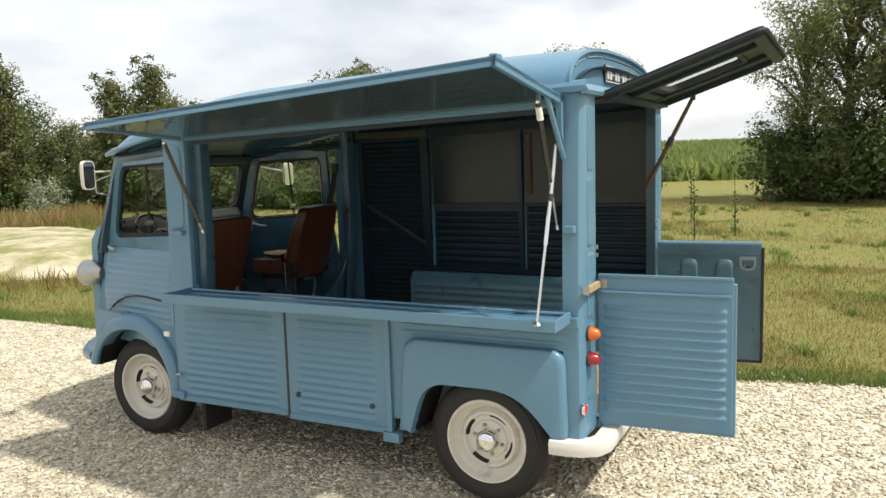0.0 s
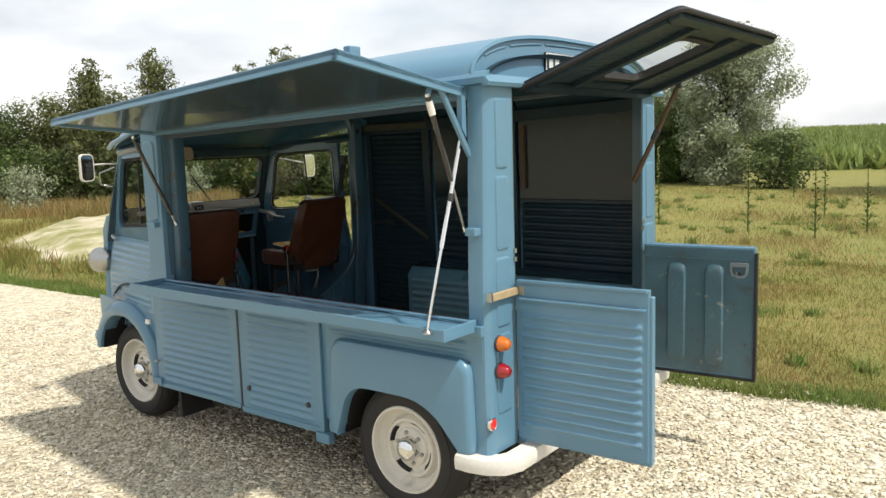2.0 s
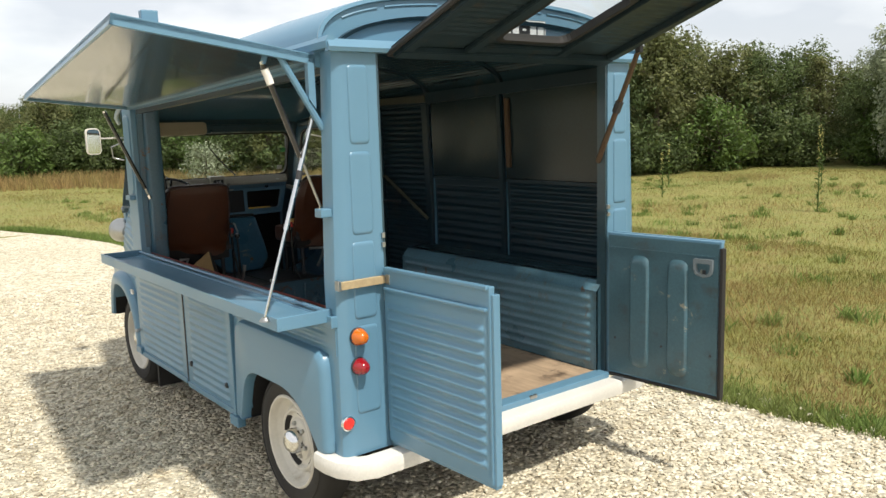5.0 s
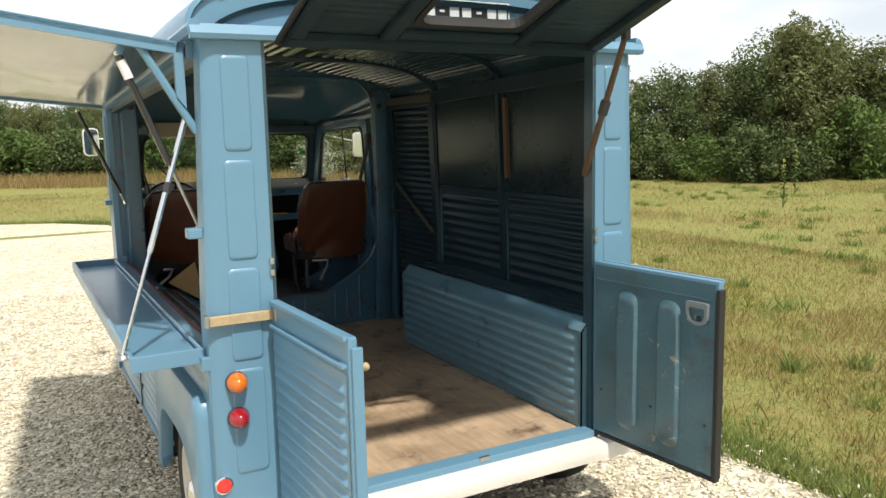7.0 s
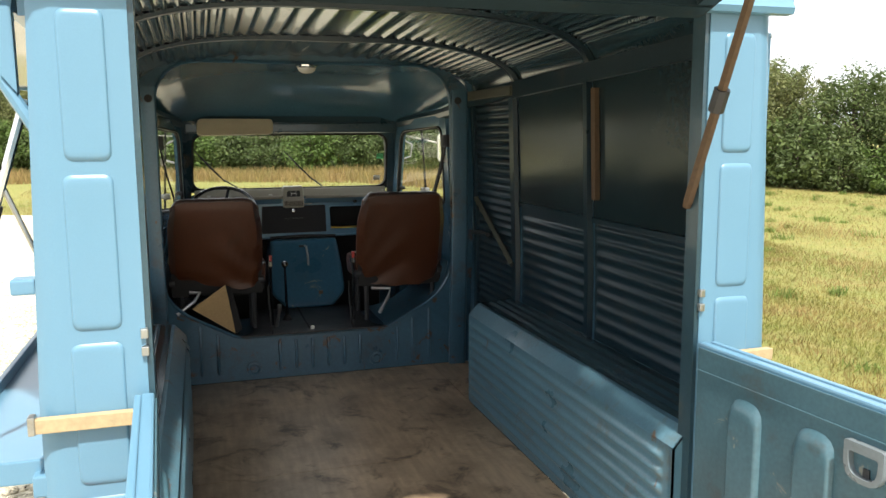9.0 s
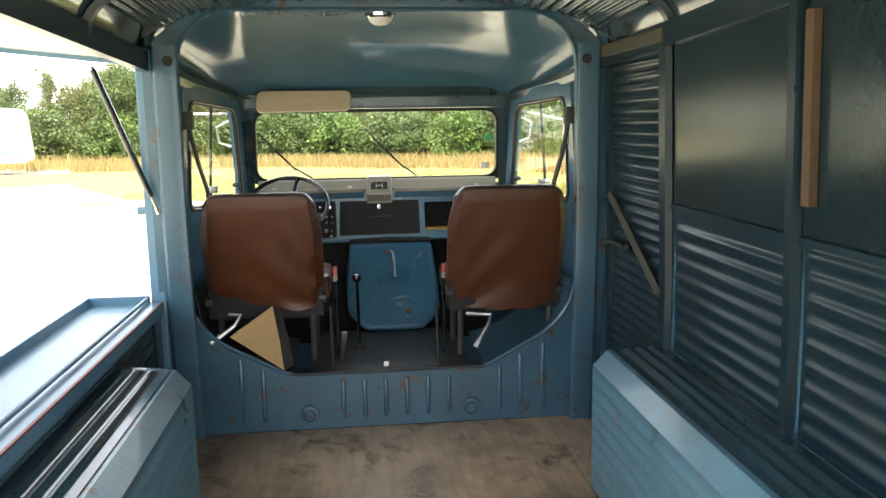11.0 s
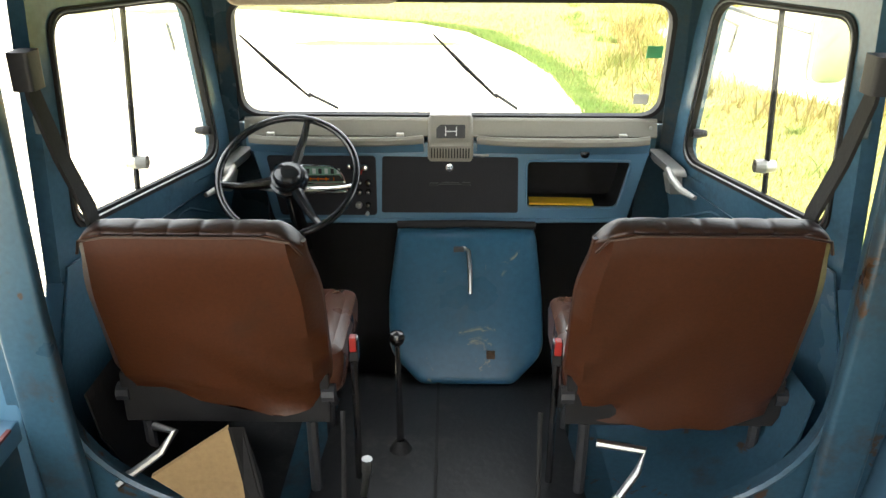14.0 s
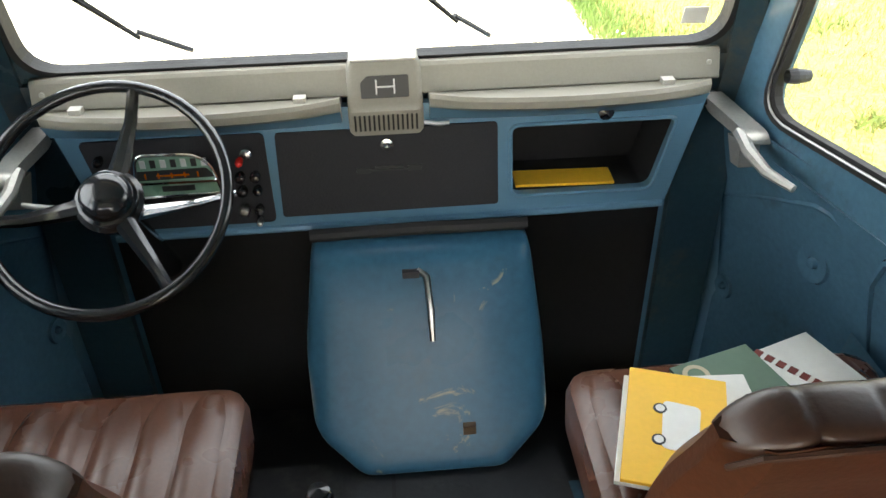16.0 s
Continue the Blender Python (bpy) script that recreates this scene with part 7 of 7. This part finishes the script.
# ---- seats ----
def make_seat(name, label, x0, x1):
    seat = thing(name, label, "car seat", "seats in the cab")
    xc, w = (x0 + x1) / 2, (x1 - x0) / 2

    def back(u, v, d):
        """u across, v up, d forward."""
        return Vector((xc + u, 2.705 - max(v, 0.0) * 0.29 + d, 1.005 + v * 0.955 + (0.018 if xc > 0 else 0.008) * smooth01(v / 0.3)))
    sx = 1 if xc > 0 else -1
    rows = []
    K = 15
    for j in range(24):
        t = j / 23
        v = -0.045 + 0.495 * t
        k = 0.94 + 0.06 * smooth01(t * 5) - 0.085 * smooth01((t - 0.6) / 0.4)
        th = 0.056 * (0.72 + 0.28 * smooth01(t * 6)) * (1 - 0.12 * smooth01((t - 0.9) / 0.1))
        side_pts = [(-1 + 2 * i / K, -1) for i in range(K + 1)] + [(1, -0.3), (1, 0.3)] + [(1 - 2 * i / K, 1) for i in range(K + 1)] + [(-1, 0.3), (-1, -0.3)]
        loop = []
        for u, d in side_pts:
            rnd = 1 - 0.75 * max(0.0, abs(u) - 0.86) / 0.14
            du = u * w * k
            dd = d * th * rnd * (1 - (0.5 * smooth01((t - 0.5) / 0.5) if d > 0 else 0.0))
            if d == -1:
                a_, r_ = math.atan2(t + 0.06, (u * sx + 1.15) * 0.9), math.hypot(t, (u * sx + 1) * 0.5)
                dd -= 0.010 * math.sin(a_ * 17) * max(0.0, 1 - r_ * 1.1) + 0.007 * math.sin(u * 3.1 + 0.5) * (1 - t) + 0.008 * math.cos(u * 1.6) * math.sin(math.pi * t)
            if sx < 0:
                hem = 0.040 - 0.062 * smooth01((u + 1) / 1.7) + 0.006 * math.sin(u * 9)
            else:
                hem = -0.058 + 0.06 * abs(u) ** 3 + 0.006 * math.sin(u * 11)
            loop.append(back(du, v + hem * (1 - smooth01(t * 3)) - 0.034 * max(0.0, (abs(u) - 0.72) / 0.28) ** 2 * smooth01((t - 0.7) / 0.3), dd))
        rows.append(loop)
    b = part("backrest", loft(bmesh.new(), rows), M_LEATHER, seat, smooth=True)
    caps, n_u = [], 84
    for k in range(n_u + 1):
        u = -1 + 2 * k / n_u
        lobe = 1 - 0.11 * (1 - abs(math.sin(math.pi * (u + 1) * 3.5)) ** 0.4)
        fall = math.sqrt(max(0.04, 1 - max(0.0, (abs(u) - 0.78) / 0.22) ** 2))
        caps.append([back(u * w * 0.905, 0.443 - 0.034 * max(0.0, (abs(u) - 0.72) / 0.28) ** 2 + 0.021 * lobe * fall * max(0.0, math.sin(a_)) ** 0.7, 0.047 * lobe * (0.35 + 0.65 * fall) * (-math.cos(a_) if a_ < math.pi / 2 else -0.55 * math.cos(a_))) for a_ in [math.pi * q / 14 for q in range(15)]])
    part("top_roll", loft(bmesh.new(), caps), M_LEATHERD, b, "dark brown pleated top roll", smooth=True)
    part("welt", tube(bmesh.new(), [back(-w * 0.90, 0.395, -0.036), back(-w * 0.83, 0.432, -0.048), back(-w * 0.6, 0.447, -0.054), back(0, 0.448, -0.055), back(w * 0.6, 0.447, -0.054), back(w * 0.83, 0.432, -0.048), back(w * 0.90, 0.395, -0.036)], 0.0035, 6), M_LEATHERD, b)
    rows, co = [], 0.024 if sx < 0 else 0.0
    for z, k, yo in ((0.945, 0.95, 0.01), (0.96, 0.985, 0.0), (1.03, 1.0, 0.0), (1.055, 0.985, 0.008), (1.065, 0.93, 0.025)):
        loop = rpoly([(-w * k, 2.69 + yo), (w * k, 2.69 + yo), (w * k, 3.055 - yo), (-w * k, 3.055 - yo)], 0.05, 4)
        rows.append([Vector((xc + p.x + co, p.y, z + co * 0.7)) for p in loop])
    c = part("cushion", loft(bmesh.new(), rows), M_CUSHION, seat, smooth=True)
    pw = w * 0.90 / 7
    for k in range(7):
        u = xc + co - w * 0.90 + pw * (2 * k + 1)
        loops = [[(u - pw * 0.99 * math.cos(a_), y, z + co * 0.7 + h * max(0.0, math.sin(a_)) ** 0.6) for a_ in [math.pi * q / 8 for q in range(9)]] for y, z, h in ((2.72, 1.056, 0.015), (2.97, 1.057, 0.015), (3.025, 1.052, 0.014), (3.045, 1.033, 0.013), (3.053, 0.99, 0.008))]
        part("pleat", loft(bmesh.new(), loops), M_CUSHION, c, smooth=True)
    # Added dark sheet that hides the cushion's rear, in place of shade there.
    part("seat_pan", boxes((xc - w * 0.97, xc + w * 0.97, 2.668, 2.686, 0.91, 1.04), bevel=0.004), M_UNDER_SHADE, seat)
    base = part("seat_frame", boxes((xc - w * 0.85, xc + w * 0.85, 2.68, 2.99, 0.90, 0.945), bevel=0.006), M_UNDER_SHADE, seat)
    for dx in (-1, 1):
        for y in (2.68, 2.95):
            part("leg", tube(bmesh.new(), [(xc + dx * w * 0.78, y, 0.66), (xc + dx * w * 0.78, y, 0.91)], 0.014, 8), M_DARK, seat)
        part("pivot", tube(bmesh.new(), [(xc + dx * w * 1.02, 2.68, 0.985), (xc + dx * w * 0.9, 2.68, 0.985)], 0.022, 10), M_DARK, seat)
        part("hinge_arm", tube(bmesh.new(), [(xc + dx * w * 0.97, 2.68, 0.985), (xc + dx * w * 0.97, 2.74, 0.92)], 0.012, 8), M_DARK, seat)
    return seat


make_seat("driver_seat", "brown leatherette driver seat with pleated dark cushion", -0.765, -0.268)
make_seat("passenger_seat", "brown leatherette passenger seat with papers on its cushion", 0.265, 0.780)
for x, y in ((-0.222, 2.725), (0.252, 2.715)):
    bk = thing("belt_buckle", "black seat belt stalk with red release button", "seat belt", "buckles beside the seats")
    part("stalk", tube(bmesh.new(), [(x, y, 0.66), (x, y, 1.055)], 0.009, 8), M_BLACK, bk)
    part("buckle", boxes((x - 0.012, x + 0.012, y - 0.010, y + 0.014, 1.045, 1.108), bevel=0.004), M_BLACK, bk)
    part("button", boxes((x - 0.008, x + 0.008, y - 0.014, y + 0.006, 1.075, 1.113), bevel=0.002), M_REDBTN, bk)
board = thing("hardboard_offcut", "tan folded hardboard piece wedged behind the seat", "board")
part("sheet", prism(bmesh.new(), [(-0.652, 2.515, 0.870), (-0.437, 2.485, 0.728), (-0.455, 2.525, 0.85), (-0.478, 2.54, 0.984)], (0.0, 0.008, 0.004)), M_TAN, board)
part("edge", prism(bmesh.new(), [(-0.478, 2.54, 0.984), (-0.455, 2.525, 0.85), (-0.437, 2.485, 0.728), (-0.405, 2.505, 0.745), (-0.425, 2.545, 0.85), (-0.455, 2.56, 0.970)], (0.006, 0.004, 0)), M_UNDER_SHADE, board)
for pts in (((-0.665, 2.60, 0.945), (-0.612, 2.58, 0.945), (-0.640, 2.56, 0.905), (-0.705, 2.535, 0.862)), ((0.337, 2.60, 0.910), (0.442, 2.58, 0.905), (0.425, 2.56, 0.86), (0.387, 2.545, 0.805))):
    lev = thing("seat_lever", "bent steel rod below the seat", "lever", "levers below the seats")
    part("rod", tube(bmesh.new(), pts, 0.010, 8), M_STEEL, lev)
    part("rod_end", tube(bmesh.new(), [Vector(pts[-1]), Vector(pts[-1]) + (Vector(pts[-1]) - Vector(pts[-2])).normalized() * 0.035], 0.012, 8), M_STEEL, lev)


# ---- papers ----
def sheet(name, label, category, cx, cy, z, w, d, turn, mat, thick=0.004):
    t = thing(name, label, category, "papers on the passenger seat" if z < 1.12 else "")
    m = Matrix.Translation((cx, cy, z)) @ Matrix.Rotation(radians(turn), 4, "Z")
    c = part("cover", box(bmesh.new(), -w / 2, w / 2, -d / 2, d / 2, 0, thick, 0.001, m), mat, t)
    return t, m


t, m = sheet("plastic_folder", "crumpled clear folder with faint red lettering bars", "folder", 0.635, 2.985, 1.073, 0.17, 0.14, 20, M_PAPER)
for k in range(6):
    part("bar", box(bmesh.new(), -0.075 + 0.02 * k, -0.062 + 0.02 * k, -0.01, 0.006, 0.004, 0.0048, 0, m @ Matrix.Rotation(radians(-70), 4, "Z")), M_TAPE, t)
t, m = sheet("green_booklet", "grey-green booklet with a pale ring mark", "booklet", 0.532, 2.930, 1.079, 0.15, 0.21, 17, M_GREEN, 0.006)
part("ring_mark", ring(bmesh.new(), [m @ Vector((-0.045 + 0.022 * math.cos(a * math.pi / 8), 0.075 + 0.022 * math.sin(a * math.pi / 8), 0.0065)) for a in range(16)], [m @ Vector((-0.045 + 0.014 * math.cos(a * math.pi / 8), 0.075 + 0.014 * math.sin(a * math.pi / 8), 0.0065)) for a in range(16)], (0, 0, 0.0006)), M_VISOR, t)
sheet("white_envelope", "plain white paper envelope on the seat", "envelope", 0.462, 2.876, 1.087, 0.14, 0.21, -3, M_PAPER)
t, m = sheet("yellow_booklet", "yellow booklet with a small white van picture", "booklet", 0.391, 2.866, 1.100, 0.145, 0.225, -19, M_YELLOW, 0.006)
part("picture", prism(bmesh.new(), [m @ Vector((a, b, 0.0062)) for a, b in rpoly([(-0.02, -0.045), (0.03, -0.045), (0.035, 0.045), (-0.02, 0.05)], 0.01, 3)], (0, 0, 0.0006)), M_PAPER, t)
for b in (-0.03, 0.032):
    part("picture_wheel", lathe(bmesh.new(), [(0.010, 0), (0.010, 0.0012), (0.001, 0.0012)], 14, m @ Matrix.Translation((-0.024, b, 0.0062)) @ Matrix.Rotation(radians(-90), 4, "Y")), M_INK, t)
    part("picture_wheel_face", lathe(bmesh.new(), [(0.007, 0.0012), (0.007, 0.0018), (0.0005, 0.0018)], 14, m @ Matrix.Translation((-0.024, b, 0.0062)) @ Matrix.Rotation(radians(-90), 4, "Y")), M_PAPER, t)
part("page_block", box(bmesh.new(), -0.080, 0.06, -0.112, 0.10, -0.008, -0.001, 0.001, m), M_PAPER, t)
t, m = sheet("yellow_booklet", "yellow booklet lying in the open glovebox", "booklet", 0.350, 3.492, 1.166, 0.20, 0.060, -2, M_YELLOW, 0.006)
